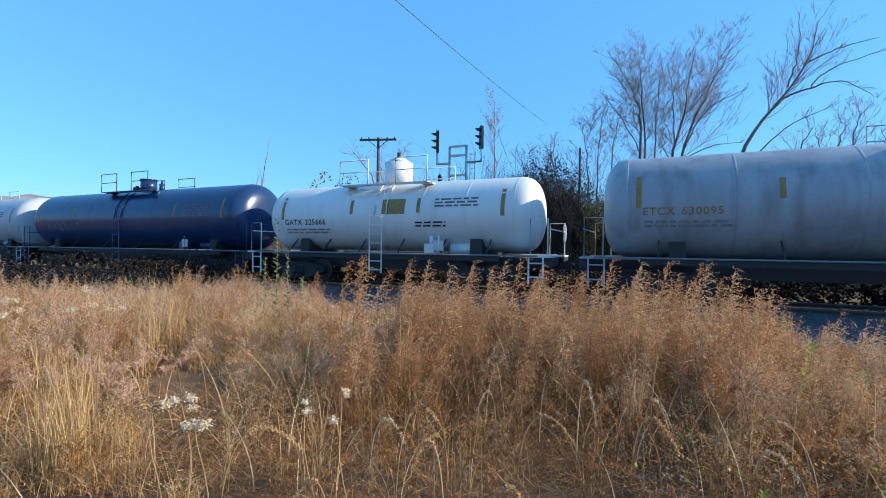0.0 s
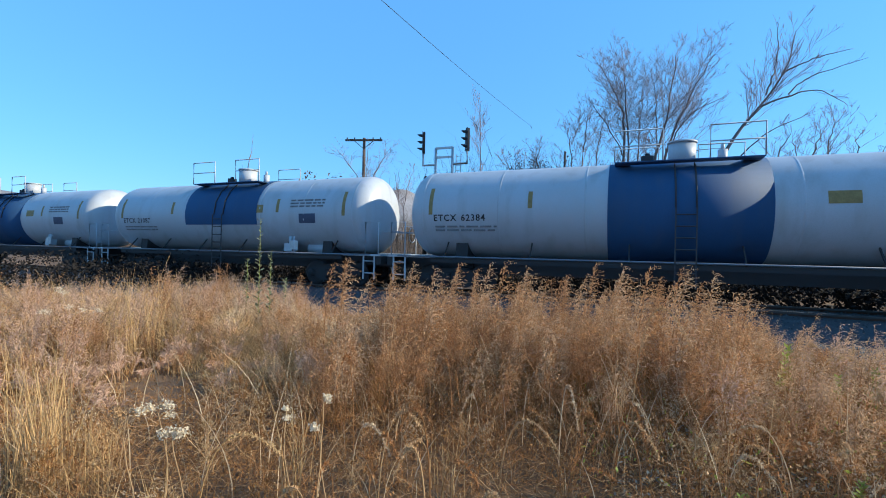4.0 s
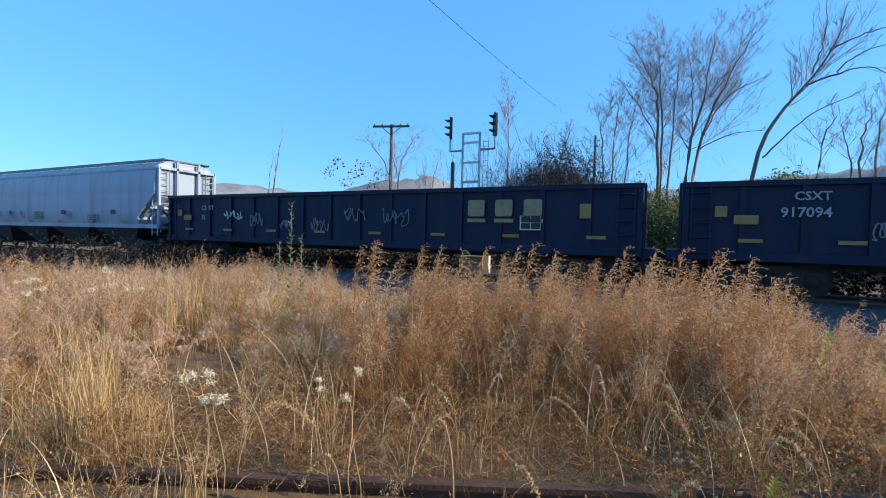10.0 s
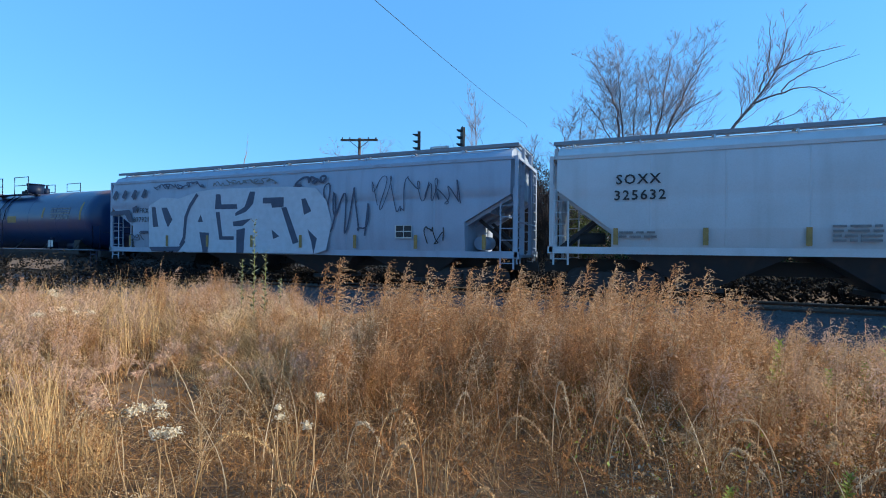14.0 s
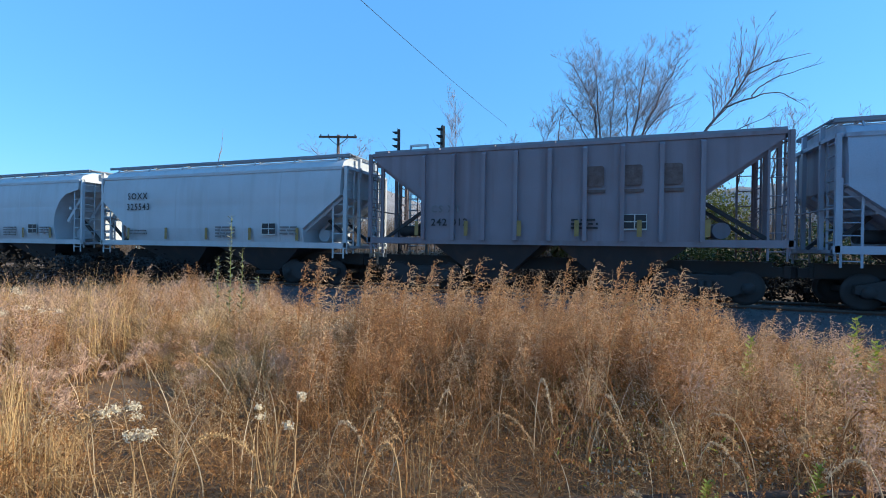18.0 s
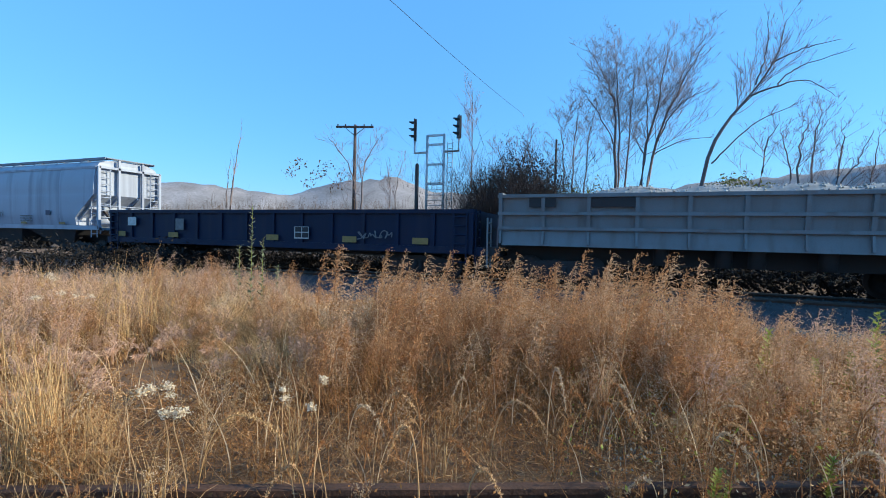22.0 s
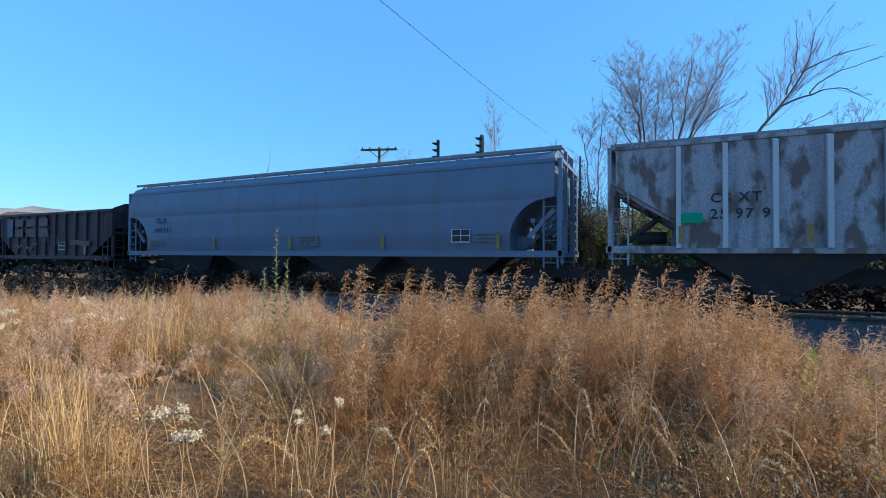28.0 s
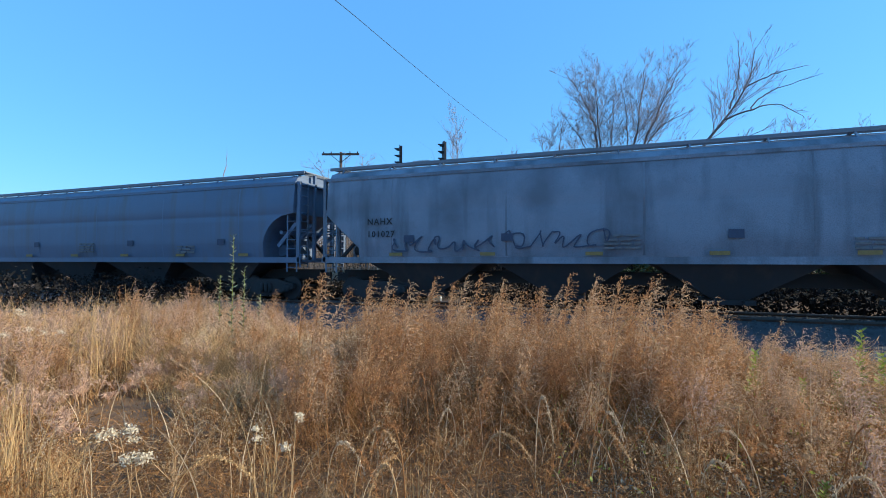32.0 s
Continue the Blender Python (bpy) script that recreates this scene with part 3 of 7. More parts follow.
def covered_hopper(label, L, paint, bays, kind="round", zt=4.28, ztop=4.62, zs=1.2, cut=1.7, zcut=2.9, zlow=2.3, curve=True, ribs=0, text=(), extra=None, name="covered_hopper", seed=0, under=None, rib_tone=None):
    """L: length over the end sills. kind: shape of the cut in the side at each end (round, straight)."""
    car = thing(name, label, "covered hopper", "train")
    h = L / 2
    mat = M[paint]
    hb = h - 0.25
    W = 1.55 if curve else 1.48

    def half_y(z):
        if not curve:
            return W
        q = (z - zs) / (zt - zs)
        return 1.42 + (W - 1.42) * min(1.0, math.sin(math.pi * min(1, q * 1.1 + 0.08)) * 1.15) if q < 0.62 else W - 0.10 * ((q - 0.62) / 0.38) ** 2
    lv = []
    for z in sorted({*np.linspace(zs, zt, 15), zcut, zlow, *np.linspace(zlow, zcut, 7 if kind == "round" else 2)}):
        if z >= zcut:
            x = hb
        elif z <= zlow:
            x = hb - cut
        else:
            q = (z - zlow) / (zcut - zlow)
            x = hb - cut * (math.sqrt(1 - q * q) if kind == "round" else 1 - q)
        lv.append((z, x, x, half_y(z)))
    hyt = half_y(zt)
    part("body", loft(lv), mat, car)
    roof = [(zt, hb, hb, hyt - 0.02)]
    for q in (0.35, 0.7, 1.0):
        roof.append((zt + (ztop - zt) * math.sin(q * math.pi / 2), hb - 0.02, hb - 0.02, hyt - (hyt - 0.55) * (1 - math.cos(q * math.pi / 2)) - 0.02))
    part("roof", loft(roof), mat, car)
    for sy in (-1, 1):
        part("top_chord", Shape().box(-hb - 0.03, hb + 0.03, min(sy * (hyt - 0.06), sy * (hyt + 0.035)), max(sy * (hyt - 0.06), sy * (hyt + 0.035)), zt - 0.05, zt + 0.05), mat, car)
        part("side_sill", Shape().box(-h, h, min(sy * 1.36, sy * 1.47), max(sy * 1.36, sy * 1.47), zs - 0.13, zs + 0.06), mat, car)
    # roof walk and hatches
    part("trough_hatch", Shape().extrude_x([(-0.32, ztop - 0.02), (0.32, ztop - 0.02), (0.26, ztop + 0.1), (-0.26, ztop + 0.1)], -hb + 0.9, hb - 0.9), mat, car)
    for sy in (-1, 1):
        s = Shape()
        y0 = sy * 0.86
        for k in range(4):
            s.box(-h + 0.1, h - 0.1, y0 - 0.21 + k * 0.12, y0 - 0.15 + k * 0.12, ztop + 0.04, ztop + 0.075)
        part("roof_walk", s, M["walk"], car)
        part("walk_edge", Shape().box(-h + 0.1, h - 0.1, min(y0 + sy * 0.27, y0 + sy * 0.30), max(y0 + sy * 0.27, y0 + sy * 0.30), ztop - 0.02, ztop + 0.08), M["walk"], car)
        for x in np.arange(-hb + 0.4, hb, 1.75):
            part("walk_bracket", Shape().bar((x, y0 - sy * 0.2, ztop - 0.05), (x, y0 + sy * 0.22, ztop + 0.04), 0.05).bar((x, y0 + sy * 0.22, ztop + 0.04), (x, sy * (hyt - 0.12), zt + 0.12), 0.04), mat, car)
    for sx in (-1, 1):
        s = Shape()
        for k in range(4):
            s.box(sx * (h - 0.3) - 0.22 + 0.12 * k, sx * (h - 0.3) - 0.17 + 0.12 * k, -1.05, 1.05, ztop + 0.041, ztop + 0.076)
        part("end_walk", s, M["walk"], car)
        # end frame
        for y in (-1.42, -0.55, 0.55, 1.42):
            part("end_post", Shape().box(sx * (h - 0.09) - 0.05, sx * (h - 0.09) + 0.05, y - 0.05, y + 0.05, zs - 0.1, zt + 0.05 if abs(y) > 1 else ztop), mat, car)
        part("end_beam", Shape().box(sx * (h - 0.12) - 0.08, sx * (h - 0.12) + 0.08, -1.42, 1.42, zt - 0.04, zt + 0.06), mat, car)
        part("end_platform", Shape().box(min(sx * h, sx * (h - 1.5)), max(sx * h, sx * (h - 1.5)), -1.45, 1.45, zs - 0.12, zs - 0.04), mat, car)
        rail_loop([(sx * (h - 0.06), -1.4, zs + 0.95), (sx * (h - 0.06), 1.4, zs + 0.95)], 0.024, mat, car)
        for sy in (-1, 1):
            ladder("end_ladder", sx * (h - 0.08), sy * 1.15, zs - 0.3, zt, 0.42, mat, car, 10, "y")
            ladder("side_ladder", sx * (h - 0.36), sy * 1.44, zs - 0.45, zcut + 0.2, 0.40, mat, car, 7, r=0.016)
        for sy in (-1, 1):
            part("slope_brace", Shape().bar((sx * (h - 0.2), sy * 0.6, zs), (sx * (h - cut - 0.1), sy * 0.6, zs + 1.1), 0.1), M["dust"], car)
            slope = [(sx * (hb - 0.02), zcut), (sx * (hb - cut - 0.02), zlow)] if kind == "straight" else [(sx * (hb - 0.02), zcut - 0.3), (sx * (hb - 0.6 * cut), zlow + 0.1)]
            for y in (0.45, 1.32):
                part("slope_rib", Shape().bar((slope[0][0], sy * y, slope[0][1] - 0.05), (slope[1][0], sy * y, slope[1][1] - 0.05), 0.09, 0.13), mat, car)
        part("slope_beam", Shape().bar((sx * (hb - cut * 0.5), -1.36, (zcut + zlow) / 2 - 0.06), (sx * (hb - cut * 0.5), 1.36, (zcut + zlow) / 2 - 0.06), 0.12), mat, car)
    part("air_tank", Shape().tube([(h - 1.4, -0.7, zs + 0.32), (h - 1.4, 0.3, zs + 0.32)], 0.22, 14), mat, car)
    part("brake_cylinder", Shape().tube([(-h + 0.8, -0.5, zs + 0.3), (-h + 1.5, -0.5, zs + 0.3)], 0.17, 12), M["steel"], car)
    part("brake_wheel", Shape().tube([(-h + 0.0, 0.9 + 0.28 * math.cos(a), zs + 1.3 + 0.28 * math.sin(a)) for a in np.linspace(0, 2 * math.pi, 13)], 0.018, 5, cap=False), mat, car)
    part("centre_sill", Shape().box(-h + 0.1, h - 0.1, -0.2, 0.2, 0.75, 1.12), M["steel"], car)
    # discharge bays
    inner = 2 * (hb - cut - 0.05)
    um = M[under] if under else M["dust"]
    for b in range(bays):
        x0 = -inner / 2 + inner * b / bays
        x1 = x0 + inner / bays
        c = (x0 + x1) / 2
        part("discharge_bay", loft([(0.42, -(c - 0.38), c + 0.38, 0.6), (zs - 0.04, -(x0 + 0.12), x1 - 0.12, 1.38)], False), um, car)
        part("outlet_gate", Shape().box(c - 0.55, c + 0.55, -0.75, 0.75, 0.3, 0.42).tube([(c + 0.3, -0.95, 0.36), (c + 0.3, -0.7, 0.36)], 0.06, 8), M["steel"], car)
    for x in np.linspace(-hb + cut, hb - cut, ribs) if ribs else ():
        for sy in (-1, 1):
            y0, y1 = sorted((sy * (W - 0.02), sy * (W + 0.13)))
            part("rib", Shape().extrude_x([(y0, zs), (y1, zs), (y1, zt - 0.15), (y0, zt - 0.05)] if sy > 0 else [(y1, zs), (y1, zt - 0.05), (y0, zt - 0.15), (y0, zs)], x - 0.055, x + 0.055), M[rib_tone] if rib_tone else mat, car)
    if not ribs:
        for x in np.linspace(-hb + 2.4, hb - 2.4, 5):
            part("panel_seam", Shape().add([(x + dx, -half_y(z) - d, z) for z in np.linspace(zs + 0.1, zt - 0.08, 9) for dx, d in ((-0.03, 0.0), (0.0, 0.008), (0.03, 0.0))],
                                           [q for i in range(8) for q in ((3 * i, 3 * i + 1, 3 * i + 4, 3 * i + 3), (3 * i + 1, 3 * i + 2, 3 * i + 5, 3 * i + 4))]), mat, car)
    add_trucks(car, h - 1.75)
    add_couplers(car, h)
    ys = -W - (0.03 if ribs else 0.025)
    for tx, tz, size, mark, m in text:
        letters(car, mark, -hb + tx, tz, size, M[m], ys - 0.02, spacing=1.2)
    if extra:
        extra(car, h, ys - 0.02, zs, zt)
    return car


# ---- gondola, side dump car, open hopper ----
def gondola(label, L, z0, z1, paint, ribs=14, extra=None):
    car = thing("gondola", label, "gondola", "train")
    h = L / 2
    mat = M[paint]
    for sy in (-1, 1):
        y0, y1 = sorted((sy * 1.38, sy * 1.46))
        part("side", Shape().box(-h, h, y0, y1, z0, z1 - 0.1), mat, car)
        y0, y1 = sorted((sy * 1.36, sy * 1.56))
        part("top_rail", Shape().box(-h - 0.03, h + 0.03, y0, y1, z1 - 0.13, z1), mat, car)
        part("side_sill", Shape().box(-h, h, y0, y1, z0 - 0.16, z0 + 0.05), mat, car)
        for x in np.linspace(-h + 0.07, h - 0.07, ribs):
            ya, yb = sorted((sy * 1.455, sy * 1.535))
            part("stake", Shape().box(x - 0.07, x + 0.07, ya, yb, z0 + 0.05, z1 - 0.13), mat, car)
    for sx in (-1, 1):
        x0, x1 = sorted((sx * h, sx * (h - 0.1)))
        part("end_wall", Shape().box(x0, x1, -1.37, 1.37, z0, z1 - 0.02).box(x0 - 0.04, x1 + 0.04, -1.3, 1.3, z0 + 0.7, z0 + 0.8), mat, car)
        ladder("end_ladder", sx * (h + 0.05), -1.2, 0.55, z1, 0.42, mat, car, 7, "y")
        ladder("side_ladder", sx * (h - 0.4), -1.6, 0.5, z1 - 0.1, 0.42, mat, car, 6)
        part("end_sill", Shape().box(min(sx * h, sx * (h + 0.35)), max(sx * h, sx * (h + 0.35)), -1.4, 1.4, 0.85, 1.1), mat, car)
    part("floor", Shape().box(-h + 0.1, h - 0.1, -1.38, 1.38, z0 - 0.02, z0 + 0.06), M["steel"], car)
    part("centre_sill", Shape().box(-h, h, -0.3, 0.3, 0.7, z0 - 0.02), M["steel"], car)
    for x in np.linspace(-h + 3.6, h - 3.6, 6):
        part("cross_bearer", Shape().extrude_x([(-1.4, z0 - 0.14), (1.4, z0 - 0.14), (0.3, 0.72), (-0.3, 0.72)][::-1], x - 0.06, x + 0.06), M["steel"], car)
    add_trucks(car, h - 1.9)
    add_couplers(car, h + 0.35)
    if extra:
        extra(car, h, -1.57, z0, z1)
    return car


def stone_heap(car, x0, x1, wy, z, height, seed, peaks, width):
    """A heap of crushed stone in a car."""
    r = random.Random(seed)
    s = Shape()
    nx, ny = 60, 11
    top = {}
    v, f = [], []
    for i in range(nx):
        for j in range(ny):
            a, b = i / (nx - 1), j / (ny - 1)
            x, y = x0 + (x1 - x0) * a, -wy + 2 * wy * b
            hh = height * max(math.exp(-((a - m) / width) ** 2) for m in peaks) * math.sin(math.pi * b) + 0.05 * noise.noise((x * 1.3, y * 1.3, seed))
            v.append((x, y, z + hh))
    f = [(i * ny + j, (i + 1) * ny + j, (i + 1) * ny + j + 1, i * ny + j + 1) for i in range(nx - 1) for j in range(ny - 1)]
    s.add(v, f)
    for k in range(1500):
        i, j = r.randrange(nx * ny), 0
        p = Vector(v[i]) + Vector((r.uniform(-0.1, 0.1), r.uniform(-0.12, 0.12), r.uniform(-0.03, 0.01)))
        if abs(p.y) > wy - 0.05 or not x0 < p.x < x1:
            continue
        q = r.uniform(0.025, 0.055)
        s.add([p + Vector((q, 0, 0)), p + Vector((0, q, 0)), p + Vector((-q, 0, 0)), p + Vector((0, -q, 0)), p + Vector((0, 0, q)), p - Vector((0, 0, q))],
              [(0, 1, 4), (1, 2, 4), (2, 3, 4), (3, 0, 4), (1, 0, 5), (2, 1, 5), (3, 2, 5), (0, 3, 5)])
    return tagged(part("stone_load", s, M["stone"], car, "heap of pale crushed stone"), kind="stuff")


def side_dump(label, L, z0, z1, paint, extra, heap):
    car = thing("side_dump_car", label, "dump car", "train")
    h = L / 2
    mat = M[paint]
    for sy in (-1, 1):
        # the side leans out towards the top; a lower apron hangs under it
        prof = [(sy * 1.40, z0 + 0.45), (sy * 1.52, z1), (sy * 1.44, z1), (sy * 1.32, z0 + 0.45)]
        part("side", Shape().extrude_x(prof, -h, h), mat, car)
        part("apron", Shape().extrude_x([(sy * 1.40, z0 + 0.47), (sy * 1.50, z0), (sy * 1.46, z0), (sy * 1.36, z0 + 0.47)], -h + 0.1, h - 0.1), mat, car)
        for z in (z0 + 0.5, z0 + 0.92, z1 - 0.06):
            y = 1.40 + 0.12 * (z - z0 - 0.45) / (z1 - z0 - 0.45)
            y0, y1 = sorted((sy * (y - 0.02), sy * (y + 0.1)))
            part("side_rail", Shape().box(-h - 0.02, h + 0.02, y0, y1, z - 0.045, z + 0.045), mat, car)
        for x in np.linspace(-h + 0.06, h - 0.06, 11):
            part("stake", Shape().extrude_x([(sy * 1.40, z0 + 0.5), (sy * 1.49, z0 + 0.5), (sy * 1.60, z1 - 0.08), (sy * 1.51, z1 - 0.08)], x - 0.05, x + 0.05), mat, car)
            part("hinge_arm", Shape().bar((x, sy * 1.48, z0 + 0.42), (x, sy * 1.54, z0 + 0.05), 0.06), mat, car)
    for sx in (-1, 1):
        x0, x1 = sorted((sx * (h + 0.02), sx * (h - 0.1)))
        part("end_wall", Shape().extrude_x([(-1.4, z0 + 0.1), (1.4, z0 + 0.1), (1.5, z1 + 0.05), (-1.5, z1 + 0.05)], x0, x1).box(x0 - 0.05, x1 + 0.05, -1.2, 1.2, z0 + 0.7, z0 + 0.85), mat, car)
        part("end_sill", Shape().box(min(sx * h, sx * (h + 0.55)), max(sx * h, sx * (h + 0.55)), -1.35, 1.35, 0.85, 1.12), M["steel"], car)
        ladder("end_ladder", sx * (h + 0.35), -1.25, 0.5, 2.0, 0.4, mat, car, 5, "y")
    part("floor", Shape().box(-h + 0.1, h - 0.1, -1.36, 1.36, z0 + 0.45, z0 + 0.55), M["steel"], car)
    part("centre_sill", Shape().box(-h - 0.3, h + 0.3, -0.4, 0.4, 0.72, z0 + 0.44), M["steel"], car)
    for x in (-h + 4.4, -h + 6.6, h - 6.6, h - 4.4):
        part("dump_cylinder", Shape().tube([(x, -1.0, 0.75), (x, -1.0, z0 + 0.45)], 0.2, 12), M["steel"], car)
    stone_heap(car, -h + 0.6, h - 0.6, 1.28, z1 - 0.25, *heap)
    add_trucks(car, h - 1.7)
    add_couplers(car, h + 0.55)
    if extra:
        extra(car, h, -1.62, z0, z1)
    return car


def open_hopper(label, L, z0, z1, paint, ribs=11, extra=None, seed=0):
    car = thing("open_hopper", label, "open hopper", "train")
    h = L / 2
    mat = M[paint]
    cut = 1.75
    zc = z0 + 1.0
    outline = [(-h, z1), (-h, zc), (-h + cut, z0), (h - cut, z0), (h, zc), (h, z1)]
    for sy in (-1, 1):
        y0, y1 = sorted((sy * 1.44, sy * 1.50))
        part("side", Shape().extrude_y(outline, y0, y1), mat, car)
        y0, y1 = sorted((sy * 1.42, sy * 1.60))
        part("top_rail", Shape().box(-h - 0.04, h + 0.04, y0, y1, z1 - 0.12, z1), mat, car)
        part("side_sill", Shape().box(-h, h, y0, y1, z0 - 0.16, z0 + 0.02), mat, car)
        for x in np.linspace(-h + cut * 0.62, h - cut * 0.62, ribs):
            ya, yb = sorted((sy * 1.495, sy * 1.595))
            zb = z0 if abs(x) < h - cut else z0 + (abs(x) - h + cut) * 1.0 / cut
            part("stake", Shape().box(x - 0.06, x + 0.06, ya, yb, zb, z1 - 0.12), mat, car)
    for sx in (-1, 1):
        # sloping end sheet, peaked end top
        part("slope_sheet", Shape().add([(sx * (h - 0.02), -1.44, zc + 0.2), (sx * (h - 0.02), 1.44, zc + 0.2), (sx * (h - cut - 0.5), 1.44, z0 - 0.1), (sx * (h - cut - 0.5), -1.44, z0 - 0.1),
                                         (sx * (h - 0.02), -1.44, zc + 0.3), (sx * (h - 0.02), 1.44, zc + 0.3), (sx * (h - cut - 0.5), 1.44, z0), (sx * (h - cut - 0.5), -1.44, z0)],
                                        [(0, 1, 2, 3), (7, 6, 5, 4), (0, 4, 5, 1), (1, 5, 6, 2), (2, 6, 7, 3), (3, 7, 4, 0)]), mat, car)
        part("end_wall", Shape().extrude_x([(-1.44, zc), (1.44, zc), (1.44, z1 + 0.05), (0.9, z1 + 0.30), (-0.9, z1 + 0.30), (-1.44, z1 + 0.05)], sx * (h - 0.06) - 0.04, sx * (h - 0.06) + 0.04), mat, car)
        for y in (-1.4, -0.5, 0.5, 1.4):
            part("end_post", Shape().box(sx * (h - 0.08) - 0.06, sx * (h - 0.08) + 0.06, y - 0.05, y + 0.05, z0 - 0.1, zc + 0.1), mat, car)
        part("end_platform", Shape().box(min(sx * (h + 0.1), sx * (h - 2.2)), max(sx * (h + 0.1), sx * (h - 2.2)), -1.4, 1.4, z0 - 0.22, z0 - 0.14), mat, car)
        ladder("end_ladder", sx * (h + 0.02), -1.2, 0.55, z1, 0.42, mat, car, 9, "y")
        ladder("side_ladder", sx * (h - 0.3), -1.62, 0.5, z1 - 0.2, 0.42, mat, car, 8)
    for k in range(3):
        c = (-1 + k) * (L - 2 * cut) / 3
        w = (L - 2 * cut) / 6 - 0.1
        part("discharge_bay", loft([(0.4, -(c - 0.4), c + 0.4, 0.7), (z0 - 0.03, -(c - w), c + w, 1.42)], False), M["steel"], car)
    part("inside_floor", Shape().box(-h + cut - 0.4, h - cut + 0.4, -1.43, 1.43, z0, z0 + 0.05), M["steel"], car)
    part("centre_sill", Shape().box(-h, h, -0.25, 0.25, 0.72, z0 - 0.2), M["steel"], car)
    add_trucks(car, h - 1.5)
    add_couplers(car, h + 0.1)
    if extra:
        extra(car, h, -1.61, z0, z1)
    return car


# ---- setting ----
def ground_z(x, y):
    """Height of the ground: the weedy lot, the gravel strip, the land behind the line."""
    if y < 8.5:
        z = -0.2 + 0.05 * noise.noise((x * 0.35, y * 0.35, 3.0)) - 0.012 * max(0.0, y - 2)
    elif y < 12.2:
        z = -0.28 - 0.05 * math.sin((y - 8.5) / 3.7 * math.pi)
    elif y < 17.5:
        z = -0.28
    else:
        q = min(1.0, (y - 17.5) / 28.0)
        z = -0.3 + 2.6 * q * q * (3 - 2 * q) + 0.25 * noise.noise((x * 0.12, y * 0.12, 7.0)) * q
    return z


M["earth"] = material("lot_earth", (0.20, 0.108, 0.045), 0.95, scale=0.8, grain=14, dark=(0.085, 0.05, 0.026), amount=0.8, bump=0.6)
M["gravel"] = material("ballast_stone", (0.12, 0.125, 0.135), 0.9, scale=3, grain=30, dark=(0.07, 0.07, 0.075), amount=0.7, bump=0.8, island=0.55)
M["wood"] = material("old_tie_wood", (0.10, 0.075, 0.058), 0.9, scale=5, grain=60, dark=(0.05, 0.04, 0.035), amount=0.7, bump=0.5, stretch=(1, 6, 6))
M["rust"] = material("rusted_rail", (0.12, 0.06, 0.035), 0.85, 0.3, scale=6, grain=50, dark=(0.05, 0.03, 0.022), amount=0.8, bump=0.3)
M["railtop"] = material("worn_rail_head", (0.10, 0.085, 0.075), 0.55, 0.6, scale=5, bump=0.02)
M["silver"] = material("galvanised_mast", (0.55, 0.56, 0.57), 0.45, 0.6, scale=5, dark=(0.35, 0.35, 0.36), bump=0.05)
M["signalblack"] = material("signal_black", (0.02, 0.02, 0.022), 0.6, bump=0.05)
M["polewood"] = material("pole_wood", (0.10, 0.07, 0.055), 0.9, scale=4, grain=40, stretch=(6, 6, 0.6), bump=0.3)
M["boxtan"] = material("tan_box_paint", (0.34, 0.29, 0.2), 0.6, scale=4, bump=0.05)
M["boxwhite"] = material("white_post_paint", (0.7, 0.68, 0.62), 0.6, scale=6, bump=0.05)
# hill colour lightened to hold the haze of the distance
M["hill"] = material("wooded_hill_with_haze", (0.37, 0.34, 0.335), 0.95, scale=0.02, grain=0.25, dark=(0.22, 0.20, 0.19), amount=0.9, bump=0.0, spec=0.1)
M["bark"] = material("grey_bark", (0.22, 0.18, 0.17), 0.9, scale=2, grain=20, dark=(0.06, 0.045, 0.04), bump=0.2, spec=0.2)
M["twig"] = material("grey_brown_twigs", (0.40, 0.31, 0.29), 0.9, scale=2, grain=20, island=0.35, bump=0, spec=0.2)
M["brush"] = material("leafless_brush", (0.20, 0.14, 0.095), 0.95, scale=1, grain=10, island=0.45, bump=0, spec=0.1, trans=0.2)
# near-black: the shade seen beneath the train is put into this colour
M["verge"] = material("verge_weeds_shade_tone", (0.030, 0.027, 0.026), 0.95, scale=1, grain=10, island=0.4, bump=0, spec=0.1)
M["vine"] = material("dark_vine_tangle", (0.085, 0.068, 0.064), 0.95, scale=1, grain=10, island=0.4, bump=0, spec=0.1)
M["leafgreen"] = material("dark_green_leaves", (0.045, 0.075, 0.022), 0.6, scale=1, grain=10, island=0.5, bump=0, trans=0.3)
M["leafyellow"] = material("yellow_green_leaves", (0.20, 0.21, 0.045), 0.6, scale=1, grain=10, island=0.5, bump=0, trans=0.35)
M["leafbrown"] = material("withered_leaves", (0.24, 0.13, 0.05), 0.8, scale=1, grain=10, island=0.5, bump=0, trans=0.3)

# the ground: one sheet, finer near the place
xs = np.concatenate([np.linspace(-2500, -70, 16)[:-1], np.linspace(-70, -22, 26)[:-1], np.linspace(-22, 14, 74), np.linspace(14, 70, 24)[1:], np.linspace(70, 2500, 16)[1:]])
ys = np.concatenate([np.linspace(-600, -4, 8)[:-1], np.linspace(-4, 18, 50), np.linspace(18, 60, 22)[1:], np.linspace(60, 2500, 14)[1:]])
g = Shape()
nx = len(xs)
g.add([(x, y, ground_z(x, y)) for y in ys for x in xs], [(j * nx + i, j * nx + i + 1, (j + 1) * nx + i + 1, (j + 1) * nx + i) for j in range(len(ys) - 1) for i in range(nx - 1)], True)
single("ground", g, M["earth"], "dry weedy earth beside the railway line", "ground", kind="structure")

